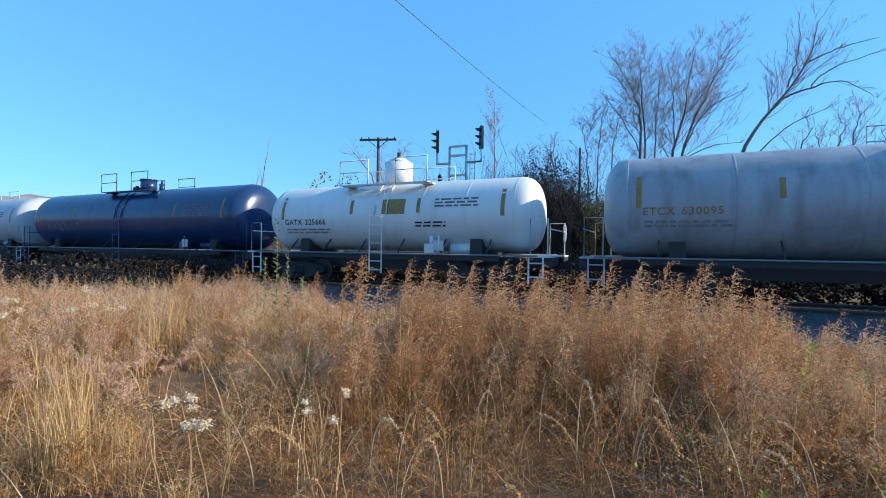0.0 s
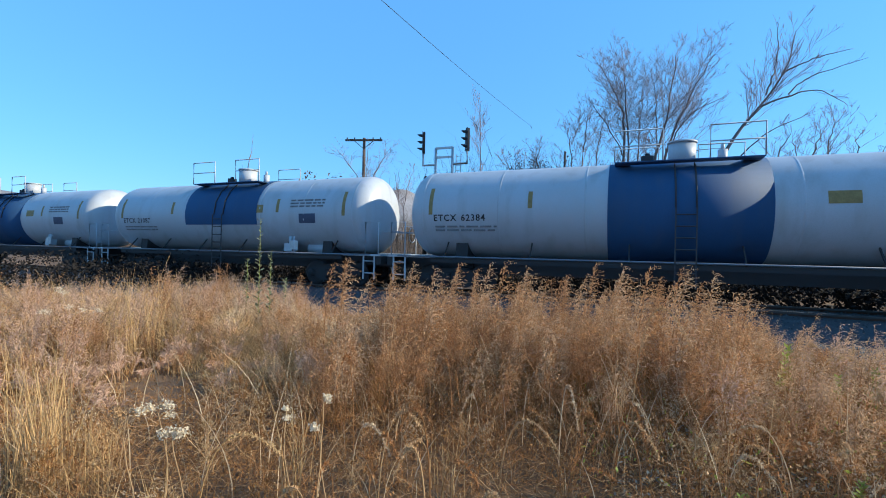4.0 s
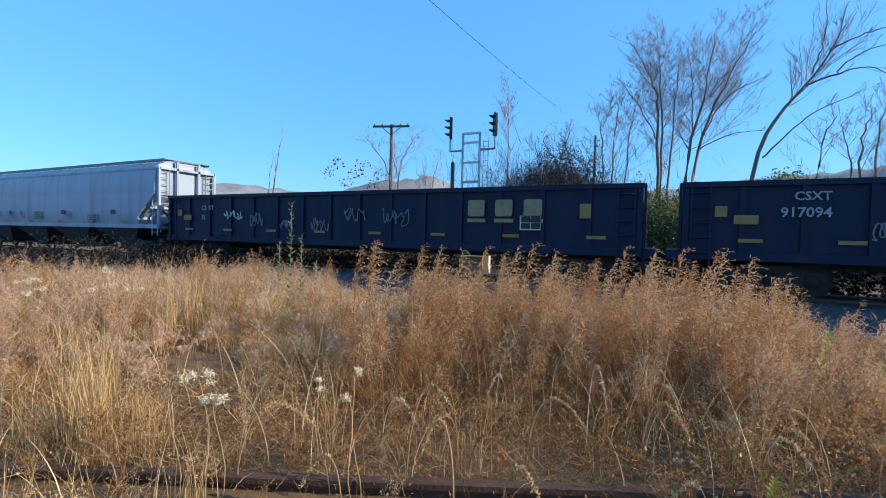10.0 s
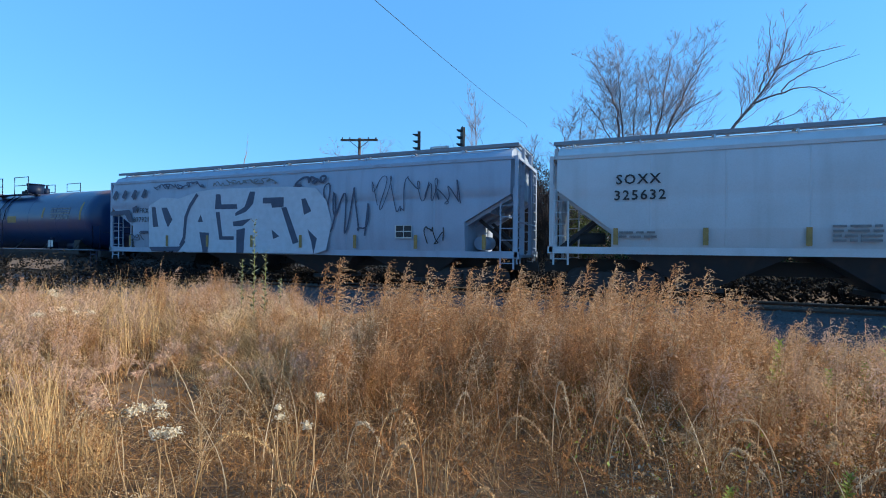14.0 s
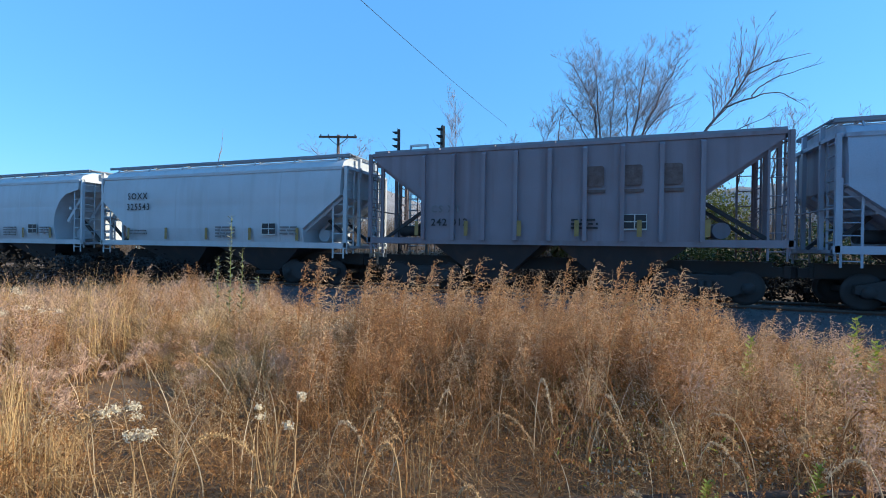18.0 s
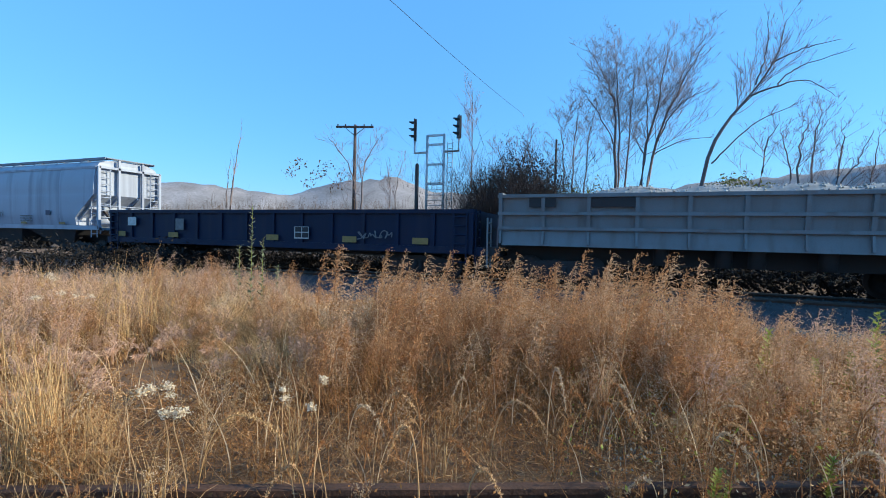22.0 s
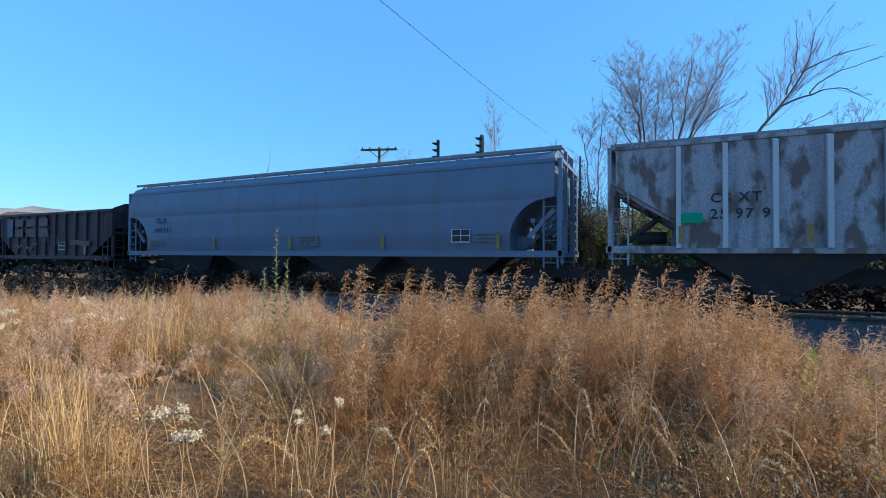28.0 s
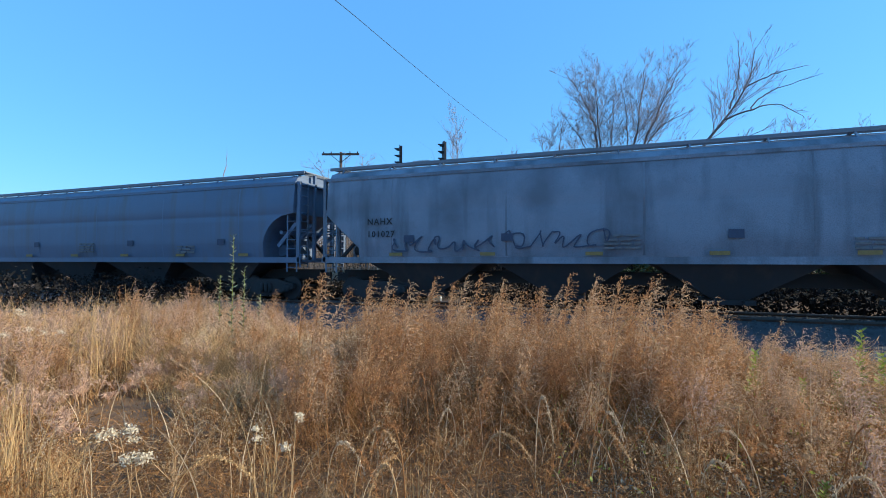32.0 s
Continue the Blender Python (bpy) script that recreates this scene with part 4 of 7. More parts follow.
# ballast bed with loose stones
s = Shape()
s.extrude_x([(9.6, -0.3), (11.6, -0.3), (12.3, -0.26), (13.2, -0.10), (16.1, -0.10), (17.0, -0.26), (18.6, -0.34), (18.6, -0.6), (9.6, -0.6)][::-1], -420, 320)
bed = single("ballast_bed", s, M["gravel"], "grey crushed stone ballast under the track", "ballast", kind="structure")


def quick_mesh(name, verts, faces_n, idx, mat, smooth=False):
    """A mesh from numpy arrays: faces all with faces_n corners."""
    me = bpy.data.meshes.new(name)
    me.vertices.add(len(verts))
    me.vertices.foreach_set("co", np.asarray(verts, np.float32).ravel())
    n = len(idx)
    me.loops.add(n * faces_n)
    me.loops.foreach_set("vertex_index", np.asarray(idx, np.int32).ravel())
    me.polygons.add(n)
    me.polygons.foreach_set("loop_start", np.arange(0, n * faces_n, faces_n, dtype=np.int32))
    me.polygons.foreach_set("use_smooth", np.full(n, smooth))
    me.update()
    me.materials.append(mat)
    return me


rng = np.random.default_rng(5)


def stones(n, x0, x1, y0, y1, zf, r0, r1):
    p = np.stack([rng.uniform(x0, x1, n), rng.uniform(y0, y1, n), np.zeros(n)], 1)
    p[:, 2] = zf(p[:, 1])
    r = rng.uniform(r0, r1, (n, 1)) * rng.uniform(0.6, 1.2, (n, 3))
    a = rng.uniform(0, 6.28, n)
    ca, sa = np.cos(a), np.sin(a)
    base = np.array([(1, 0, 0), (0, 1, 0), (-1, 0, 0), (0, -1, 0), (0, 0, 0.8), (0, 0, -0.8)])
    v = base[None] * r[:, None, :]
    v = np.stack([v[..., 0] * ca[:, None] - v[..., 1] * sa[:, None], v[..., 0] * sa[:, None] + v[..., 1] * ca[:, None], v[..., 2]], 2) + p[:, None, :]
    f = np.array([(0, 1, 4), (1, 2, 4), (2, 3, 4), (3, 0, 4), (1, 0, 5), (2, 1, 5), (3, 2, 5), (0, 3, 5)])
    idx = f[None] + 6 * np.arange(n)[:, None, None]
    return v.reshape(-1, 3), idx.reshape(-1, 3)


bed_z = lambda y: np.interp(y, [9.6, 11.6, 12.3, 13.2, 16.1], [-0.3, -0.3, -0.26, -0.1, -0.1])
v, f = stones(16000, -34, 14, 9.3, 15.8, bed_z, 0.02, 0.055)
tagged(new("ballast_stones", quick_mesh("ballast_stones", v, 3, f, M["gravel"])), "loose grey ballast stones beside the rails", "ballast", kind="stuff")

# rails and ties of the line
for k, y in enumerate((TRACK_Y - 0.75, TRACK_Y + 0.75)):
    r = new("running_rail")
    tagged(r, "dark steel running rail with a worn head on ties", "rail", "rails of the line")
    part("rail_web", Shape().extrude_x([(y - 0.07, -0.17), (y + 0.07, -0.17), (y + 0.07, -0.15), (y + 0.01, -0.13), (y + 0.01, -0.045), (y - 0.01, -0.045), (y - 0.01, -0.13), (y - 0.07, -0.15)], -420, 320), M["rust"], r)
    part("rail_head", Shape().extrude_x([(y - 0.036, -0.045), (y + 0.036, -0.045), (y + 0.036, -0.004), (y + 0.028, 0.0), (y - 0.028, 0.0), (y - 0.036, -0.004)], -420, 320), M["railtop"], r)
tie_me = Shape().box(-0.115, 0.115, -1.3, 1.3, -0.33, -0.172).mesh("tie")
tie_me.materials.append(M["wood"])
for k in range(100):
    t = new("railway_tie", tie_me)
    t.location = (-40 + k * 0.54 + 0.03 * math.sin(k * 7.7), TRACK_Y + 0.02 * math.sin(k * 3.1), 0.0)
    tagged(t, "creosoted wooden tie in the ballast under the rails", "tie", "ties of the line")

# the disused rail in the weeds
RAIL_A, RAIL_B = Vector((-6.6, 0.0, -0.28)), Vector((3.6, 4.62, -0.33))
d = (RAIL_B - RAIL_A)
old = thing("old_rail", "rust-brown disused rail lying in the weeds", "rail")
old.matrix_basis = Matrix.Translation(RAIL_A) @ Matrix.Rotation(math.atan2(d.y, d.x), 4, "Z")
part("rail_foot", Shape().extrude_x([(-0.07, 0.0), (0.07, 0.0), (0.07, 0.015), (0.012, 0.035), (-0.012, 0.035), (-0.07, 0.015)], 0, d.length), M["rust"], old)
part("rail_head", Shape().extrude_x([(-0.012, 0.035), (0.012, 0.035), (0.012, 0.10), (0.038, 0.11), (0.038, 0.145), (0.028, 0.152), (-0.028, 0.152), (-0.038, 0.145), (-0.038, 0.11), (-0.012, 0.10)], 0, d.length), M["rust"], old)
for k, q in enumerate((2.1, 3.9, 5.2, 7.6, 9.4)):
    t = new("weathered_tie", Shape().box(-0.11, 0.11, -1.15, 0.35, -0.12, 0.06).mesh("weathered_tie"))
    t.data.materials.append(M["wood"])
    p = RAIL_A + d.normalized() * q
    t.matrix_basis = Matrix.Translation((p.x, p.y, p.z - 0.065)) @ Matrix.Rotation(math.atan2(d.y, d.x) + 0.1 * math.sin(k * 5), 4, "Z")
    tagged(t, "weathered half-buried wooden tie under the old rail", "tie", "old ties")


# ---- signal, pole, wire ----
def signal_mast():
    sig = thing("railway_signal", "silver ladder mast with two black three-light signal heads", "railway signal")
    x0, y0 = -12.1, 29.0
    zb = ground_z(x0, y0)
    sig.location = (x0, y0, zb)
    H = 8.35 - zb
    for sx, nm in ((-0.62, "mast_post"), (0.62, "mast_post")):
        part(nm, Shape().tube([(sx, 0, 0), (sx, 0, H)], 0.09, 10), M["silver"], sig)
    for z in (H - 0.02, H - 0.65, H - 2.0, H - 3.3):
        part("cross_bar", Shape().box(-0.62, 0.62, -0.06, 0.06, z - 0.07, z + 0.07), M["silver"], sig)
    s = Shape()
    for x in (0.85, 1.2):
        s.tube([(x, 0.1, 0), (x, 0.1, H - 0.5)], 0.03, 6)
    for z in np.arange(0.4, H - 0.6, 0.32):
        s.tube([(0.85, 0.1, z), (1.2, 0.1, z)], 0.02, 5)
    part("ladder", s, M["silver"], sig)
    s = Shape()
    for z in np.arange(0.5, 4.4, 0.35):
        s.tube([(-0.62, -0.1, z), (0.62, -0.1, z)], 0.03, 5)
    part("rungs", s, M["silver"], sig)
    part("base", Shape().box(-0.9, 1.4, -0.6, 0.6, -0.25, 0.12), M["dust"], sig)
    for sx, top in ((-1.58, 9.5 - zb), (1.68, 9.5 - zb)):
        za = H - 1.15
        part("arm", Shape().tube([(math.copysign(0.62, sx), 0, za), (sx, 0, za), (sx, 0, top - 1.3)], 0.085, 8), M["silver"], sig)
        hd = part("signal_head", Shape().box(-0.14, 0.14, -0.05, 0.12, -0.75, 0.75).extrude_y([(-0.3, -0.72), (0.3, -0.72), (0.3, 0.62), (0.18, 0.8), (-0.18, 0.8), (-0.3, 0.62)], -0.07, -0.04), M["signalblack"], sig)
        hd.location = (sx, 0, top - 0.72)
        hd.rotation_euler = (0, 0, radians(-68 if sx < 0 else -52))
        for z in (-0.45, 0.02, 0.49):
            n = 9
            v, f = [], []
            for i in range(n):
                a = math.radians(-20 + 220 * i / (n - 1))
                for yy, rr in ((-0.07, 0.13), (-0.42, 0.12 if 2 < i < 6 else 0.11)):
                    v.append((rr * math.cos(a), yy if 1 < i < 7 else max(yy, -0.28), z + rr * math.sin(a)))
            f = [(2 * i, 2 * i + 2, 2 * i + 3, 2 * i + 1) for i in range(n - 1)]
            vz = part("visor", Shape().add(v, f, True), M["signalblack"], hd)
    return sig


signal_mast()
post = thing("marker_post", "dark round post beside the signal mast", "post")
post.location = (-13.0, 28.0, ground_z(-13, 28))
part("shaft", Shape().tube([(0, 0, 0), (0, 0, 6.2 - ground_z(-13, 28))], 0.13, 10), M["signalblack"], post)
part("cap", Shape().tube([(0, 0, 6.2 - ground_z(-13, 28)), (0, 0, 6.3 - ground_z(-13, 28))], 0.13, 10, r2=0.04), M["signalblack"], post)

pole = thing("utility_pole", "brown wooden utility pole with one crossarm", "utility pole")
zb = ground_z(-21.4, 33.5)
pole.location = (-21.4, 33.5, zb)
pole.rotation_euler = (0, 0, radians(18))
part("pole_shaft", Shape().tube([(0, 0, 0), (0, 0, 10.75 - zb)], 0.17, 10, r2=0.12), M["polewood"], pole)
part("crossarm", Shape().box(-1.6, 1.6, -0.2, -0.09, 10.45 - zb, 10.62 - zb), M["polewood"], pole)
for x in (-1.45, -0.8, 0.8, 1.45):
    part("insulator", Shape().tube([(x, -0.145, 10.62 - zb), (x, -0.145, 10.76 - zb)], 0.05, 8), M["signalblack"], pole)
part("brace", Shape().bar((-0.8, -0.12, 10.45 - zb), (0, -0.14, 9.8 - zb), 0.05).bar((0.8, -0.12, 10.45 - zb), (0, -0.14, 9.8 - zb), 0.05), M["polewood"], pole)

# relay box and white post close behind the line
box = thing("relay_box", "tan metal relay box on the far side of the line", "relay box")
box.location = (-6.85, 16.95, ground_z(-6.85, 16.95))
part("case", Shape().box(-0.45, 0.45, -0.25, 0.25, 0.0, 0.78), M["boxtan"], box)
part("lid", Shape().box(-0.48, 0.48, -0.28, 0.28, 0.78, 0.83), M["boxtan"], box)
part("latch", Shape().box(-0.03, 0.03, -0.275, -0.25, 0.4, 0.52), M["silver"], box)
wp = thing("white_post", "short white marker post beside the relay box", "post")
wp.location = (-6.3, 16.95, ground_z(-6.3, 16.95))
part("shaft", Shape().box(-0.11, 0.11, -0.11, 0.11, 0.0, 0.92), M["boxwhite"], wp)
part("cap", Shape().box(-0.13, 0.13, -0.13, 0.13, 0.92, 0.97), M["boxwhite"], wp)

# one thin overhead wire, high over the line
pole2 = thing("thin_pole", "slim grey pole among the bare trees", "pole")
pole2.location = (-4.6, 33.0, ground_z(-4.6, 33))
part("pole_shaft", Shape().tube([(0, 0, 0), (0.05, 0, 8.4 - ground_z(-4.6, 33))], 0.10, 8, r2=0.07), M["polewood"], pole2)
part("pole_cap", Shape().tube([(0.05, 0, 8.4 - ground_z(-4.6, 33)), (0.05, 0, 8.46 - ground_z(-4.6, 33))], 0.085, 8), M["silver"], pole2)


def along(az, el, dist):
    """A point seen from the middle of the camera's stand: degrees from the -x direction and above the horizon."""
    a, e = radians(az), radians(el)
    return Vector((-math.cos(a) * dist, math.sin(a) * dist, 1.4 + math.tan(e) * dist))


wa, wb = along(59.1, 28.2, 11.0), along(77.9, 15.1, 31.0)
wd = wb - wa
pts = []
for k in range(25):
    q = -0.6 + 1.62 * k / 24
    p = wa + wd * q
    pts.append((p.x, p.y, p.z - 0.10 * 4 * max(0.0, q) * max(0.0, 1 - q)))
wire = thing("overhead_wire", "thin dark overhead wire", "wire")
part("strand", Shape().tube(pts, 0.008, 5), M["signalblack"], wire)
part("end_clamp", Shape().tube([pts[-1], (pts[-1][0], pts[-1][1] + 0.3, pts[-1][2] - 0.1)], 0.014, 6), M["silver"], wire)


# ---- hills ----
def ridge(name, dist, prof, label, depth=120, seed=1):
    """A long hill; prof: (azimuth, elevation) of its crest."""
    r = random.Random(seed)
    s = Shape()
    az = np.linspace(prof[0][0], prof[-1][0], 260)
    el = np.interp(az, [p[0] for p in prof], [p[1] for p in prof])
    v = []
    rows = (-0.55, -0.35, -0.18, -0.06, 0.0, 0.1)
    for a, e in zip(az, el):
        for k, q in enumerate(rows):
            dd = dist + depth * q
            hgt = (1.4 + math.tan(radians(e)) * dist) * (1 - abs(q) / 0.56 if q < 0 else 1 - q * 2)
            hgt += (r.uniform(-0.5, 1.0) * dist * 0.006 if q > -0.5 else 0)
            v.append((-math.cos(radians(a)) * dd, math.sin(radians(a)) * dd, max(-1.0, hgt) if q > -0.5 else -1.0))
    n = len(rows)
    s.add(v, [(i * n + k, (i + 1) * n + k, (i + 1) * n + k + 1, i * n + k + 1) for i in range(len(az) - 1) for k in range(n - 1)], True)
    return single(name, s, M["hill"], label, "hill", kind="structure")


ridge("backdrop_far_hills", 900, [(-60, 3.5), (10, 3.8), (24, 4.3), (33, 4.2), (38, 5.1), (43, 4.9), (50, 4.6), (57, 6.4), (62, 7.2), (68, 5.4), (80, 5.0), (95, 6.0), (106, 6.9), (113, 7.3), (140, 6.5), (240, 4)], "wooded hills along the horizon, paled for haze", 400, 2)


# ---- trees ----
def tree_mesh(name, stems, seed, twig_len=0.5, levels=3, mat="twig", spread=0.5, gravity=0.04, fine=1.0, low=0.3):
    """Trunks given as (points along the stem, base radius); branches grow from them. Returns trunk Shape pieces and the twigs' mesh."""
    r = random.Random(seed)
    trunk = Shape()
    segs = []          # (a, b, radius a, radius b)

    def grow(p, dvec, length, rad, level):
        n = max(3, int(length / 0.3))
        pts = [p.copy()]
        dv = dvec.normalized()
        for i in range(n):
            dv = (dv + Vector((r.gauss(0, 0.07), r.gauss(0, 0.07), r.gauss(0.04, 0.05) + gravity * 0.5))).normalized()
            pts.append(pts[-1] + dv * length / n)
        for i in range(n):
            q0, q1 = i / n, (i + 1) / n
            segs.append((pts[i], pts[i + 1], rad * (1 - 0.75 * q0), rad * (1 - 0.75 * q1)))
        if level < levels:
            kids = int(length * (5.5 if level < levels - 1 else 9.0) * fine + r.random())
            for k in range(kids):
                q = r.uniform(0.2, 1.0)
                i = min(n - 1, int(q * n))
                base = pts[i] + (pts[i + 1] - pts[i]) * (q * n - i)
                side = Vector((r.gauss(0, 1), r.gauss(0, 1), r.gauss(0.4, 0.5))).normalized()
                nd = (dv * (1 - spread) + side * spread).normalized()
                grow(base, nd, length * r.uniform(0.28, 0.52), max(0.007, rad * (1 - 0.7 * q) * 0.42), level + 1)

    for marks, rad in stems:
        marks = [Vector(p) for p in marks]
        n = 14
        pts = []
        for i in range(n + 1):          # a smooth curve through the marks
            u = i / n * (len(marks) - 1)
            k = min(len(marks) - 2, int(u))
            a, b = marks[k], marks[k + 1]
            p0, p3 = marks[max(0, k - 1)], marks[min(len(marks) - 1, k + 2)]
            w = u - k
            p = 0.5 * (2 * a + (b - p0) * w + (2 * p0 - 5 * a + 4 * b - p3) * w * w + (3 * a - p0 - 3 * b + p3) * w ** 3)
            pts.append(p + Vector((r.gauss(0, 0.05), r.gauss(0, 0.05), 0)) * (1 if i else 0))
        trunk.tube(pts, rad, 8, r2=max(0.008, rad * 0.1))
        L = sum((b - a).length for a, b in zip(pts, pts[1:]))
        for k in range(int(L * 3.6 * fine)):
            q = r.uniform(low, 0.99)
            i = min(n - 1, int(q * n))
            b = pts[i] + (pts[i + 1] - pts[i]) * (q * n - i)
            ax = (pts[i + 1] - pts[i]).normalized()
            side = Vector((r.gauss(0, 1), r.gauss(0, 1), r.gauss(0.2, 0.4))).normalized()
            grow(b, ax * (1 - spread) + side * spread, L * r.uniform(0.14, 0.30) * (1.25 - q * 0.8), max(0.010, rad * (1 - 0.8 * q) * 0.3), 1)
    # twigs as three-sided spindles
    A = np.array([[*a, ra] for a, b, ra, rb in segs])
    B = np.array([[*b, rb] for a, b, ra, rb in segs])
    dv = B[:, :3] - A[:, :3]
    dv /= np.linalg.norm(dv, axis=1, keepdims=True) + 1e-9
    u = np.cross(dv, np.array([0.3, 0.2, 0.93]))
    u /= np.linalg.norm(u, axis=1, keepdims=True) + 1e-9
    w = np.cross(dv, u)
    ring = []
    for P in (A, B):
        for k in range(3):
            a = 2 * math.pi * k / 3
            ring.append(P[:, :3] + (u * math.cos(a) + w * math.sin(a)) * np.maximum(P[:, 3:4], 0.005))
    V = np.stack(ring, 1).reshape(-1, 3)
    F = np.array([(0, 1, 4, 3), (1, 2, 5, 4), (2, 0, 3, 5)])
    idx = (F[None] + 6 * np.arange(len(segs))[:, None, None]).reshape(-1, 4)
    return trunk, quick_mesh(name + "_twigs", V, 4, idx, M[mat])


def bare_tree(label, stems, seed, **kw):
    base = Vector(stems[0][0][0])
    t = thing("bare_tree", label, "tree", "bare trees behind the line")
    t.location = base
    stems = [([Vector(p) - base for p in marks], r) for marks, r in stems]
    trunk, tw = tree_mesh("bare_tree", stems, seed, **kw)
    part("trunk", trunk, M["bark"], t)
    part("crown", tw, M["twig"], t)
    return t


def on_land(az, dist):
    p = along(az, 0, dist)
    return Vector((p.x, p.y, ground_z(p.x, p.y) - 0.1))


def stem(dist, rad, az0, *marks, limb=False):
    """A stem by (azimuth, elevation) marks at one distance; a trunk starts on the land at az0, a limb at its first mark."""
    pts = [] if limb else [on_land(az0, dist)]
    return ([*pts, *(along(a, e, dist + 0.5 * math.sin(a * 3 + k)) for k, (a, e) in enumerate(marks))], rad)


bare_tree("tall leafless tree with a rounded crown of fine twigs", [
    stem(33, 0.12, 89.3, (88.8, 12.0), (88.2, 17.0), (85.6, 21.6)), stem(33, 0.10, 89.4, (89.2, 13.8), (88.6, 21.0)),
    stem(33.4, 0.09, 89.9, (90.3, 10.6), (90.7, 19.2)), stem(33, 0.05, 0, (88.9, 11.0), (86.9, 14.5), (84.6, 18.0), limb=True)], 11, spread=0.58, fine=0.66)
bare_tree("tall leafless tree with spreading upright limbs", [
    stem(33, 0.13, 91.2, (92.2, 10.4), (93.4, 16.3), (94.1, 21.8)), stem(33, 0.12, 91.5, (93.1, 10.9), (95.2, 16.1), (97.7, 20.6)),
    stem(33, 0.05, 0, (93.4, 11.2), (95.5, 14.9), (98.8, 16.4), limb=True), stem(33, 0.045, 0, (92.8, 9.7), (95.7, 11.1), (98.6, 11.2), limb=True),
    stem(33, 0.05, 0, (92.4, 11.4), (92.0, 16.5), (91.6, 20.5), limb=True)], 12, spread=0.55, fine=0.64)
bare_tree("small leafless tree with fine drooping twigs", [
    stem(34, 0.07, 84.1, (84.2, 11.1), (84.7, 16.0)), stem(34, 0.06, 83.4, (82.9, 11.2), (82.3, 14.4)), stem(34, 0.06, 85.1, (85.9, 11.6), (86.6, 15.2))], 21, spread=0.55, fine=0.7)
bare_tree("leafless tree with a trunk that leans far over", [
    stem(30, 0.13, 97.0, (98.2, 8.6), (100.1, 12.7), (102.2, 15.5), (103.7, 17.8), (104.9, 21.4)), stem(30, 0.06, 0, (101.9, 15.0), (104.2, 15.6), (106.5, 15.7), (108.7, 14.0), limb=True),
    stem(30, 0.045, 0, (103.6, 17.8), (106.1, 18.6), (109.1, 18.8), limb=True), stem(30, 0.045, 0, (104.2, 15.5), (105.6, 16.9), (110.0, 17.8), limb=True),
    stem(30, 0.05, 0, (98.7, 8.5), (102.2, 12.1), (106.0, 13.7), limb=True), stem(30, 0.05, 0, (102.4, 16.0), (103.2, 19.0), (103.3, 22.4), limb=True)], 13, spread=0.40, fine=0.52, low=0.4)
bare_tree("leafless roadside tree with crooked limbs", [
    stem(31, 0.09, 103.1, (103.3, 8.6), (104.4, 12.0)), stem(31, 0.08, 104.8, (105.5, 6.6), (104.6, 11.2))], 14, spread=0.5, fine=0.62)
bare_tree("leafless tree with two close stems", [
    stem(31, 0.09, 106.2, (106.3, 8.7), (106.9, 12.2)), stem(31, 0.08, 106.9, (107.2, 8.6), (107.8, 12.8))], 24, spread=0.5, fine=0.62)
bare_tree("leafless tree with a forked trunk", [
    stem(31, 0.10, 108.0, (109.1, 6.7), (109.5, 11.7)), stem(31, 0.05, 0, (108.7, 5.1), (110.4, 7.6), (111.6, 10.5), limb=True)], 26, spread=0.5, fine=0.62)
bare_tree("leafless tree with a slender crown", [stem(31, 0.10, 112.4, (112.7, 6.3), (113.5, 12.0)), stem(31, 0.06, 111.7, (111.5, 6.0), (112.0, 10.0))], 15, spread=0.48, fine=0.6)
bare_tree("leafless tree at the edge of the wood", [stem(29, 0.15, 117, (118, 8), (119, 16))], 25, spread=0.5, fine=0.6)
bare_tree("slender pale leafless tree", [stem(40, 0.09, 71.9, (71.9, 9), (71.8, 17.6))], 16, spread=0.42, fine=0.6)
bare_tree("scrubby leafless tree beside the utility pole", [stem(38, 0.09, 57.6, (57.3, 7.0), (54.2, 11.8)), stem(38, 0.09, 58.2, (58.6, 8), (60.6, 12.3)), stem(38, 0.04, 0, (58.2, 7), (57.8, 10), (58.0, 13.2), limb=True)], 17, spread=0.6, fine=0.62)
bare_tree("thin leafless sapling beside the utility pole", [stem(38, 0.06, 62.5, (62.6, 6), (63.4, 9.6)), stem(38, 0.05, 61.7, (61.8, 5), (61.2, 9.4))], 18, spread=0.46, fine=0.7)
bare_tree("tall pale dead trunk with thin stems", [stem(60, 0.15, 43.4, (43.8, 6), (44.7, 12.0)), stem(60, 0.12, 43.0, (43.2, 5), (43.5, 8.3))], 19, spread=0.22, fine=0.16)
bare_tree("leafless tree in the thicket behind the signal", [stem(34, 0.11, 77.5, (78, 8), (79.2, 12.6)), stem(34, 0.1, 76.0, (75.8, 8), (75.2, 11.3)), stem(34, 0.09, 80.4, (79.6, 7.5), (78.6, 12.0))], 20, spread=0.58, fine=0.8)


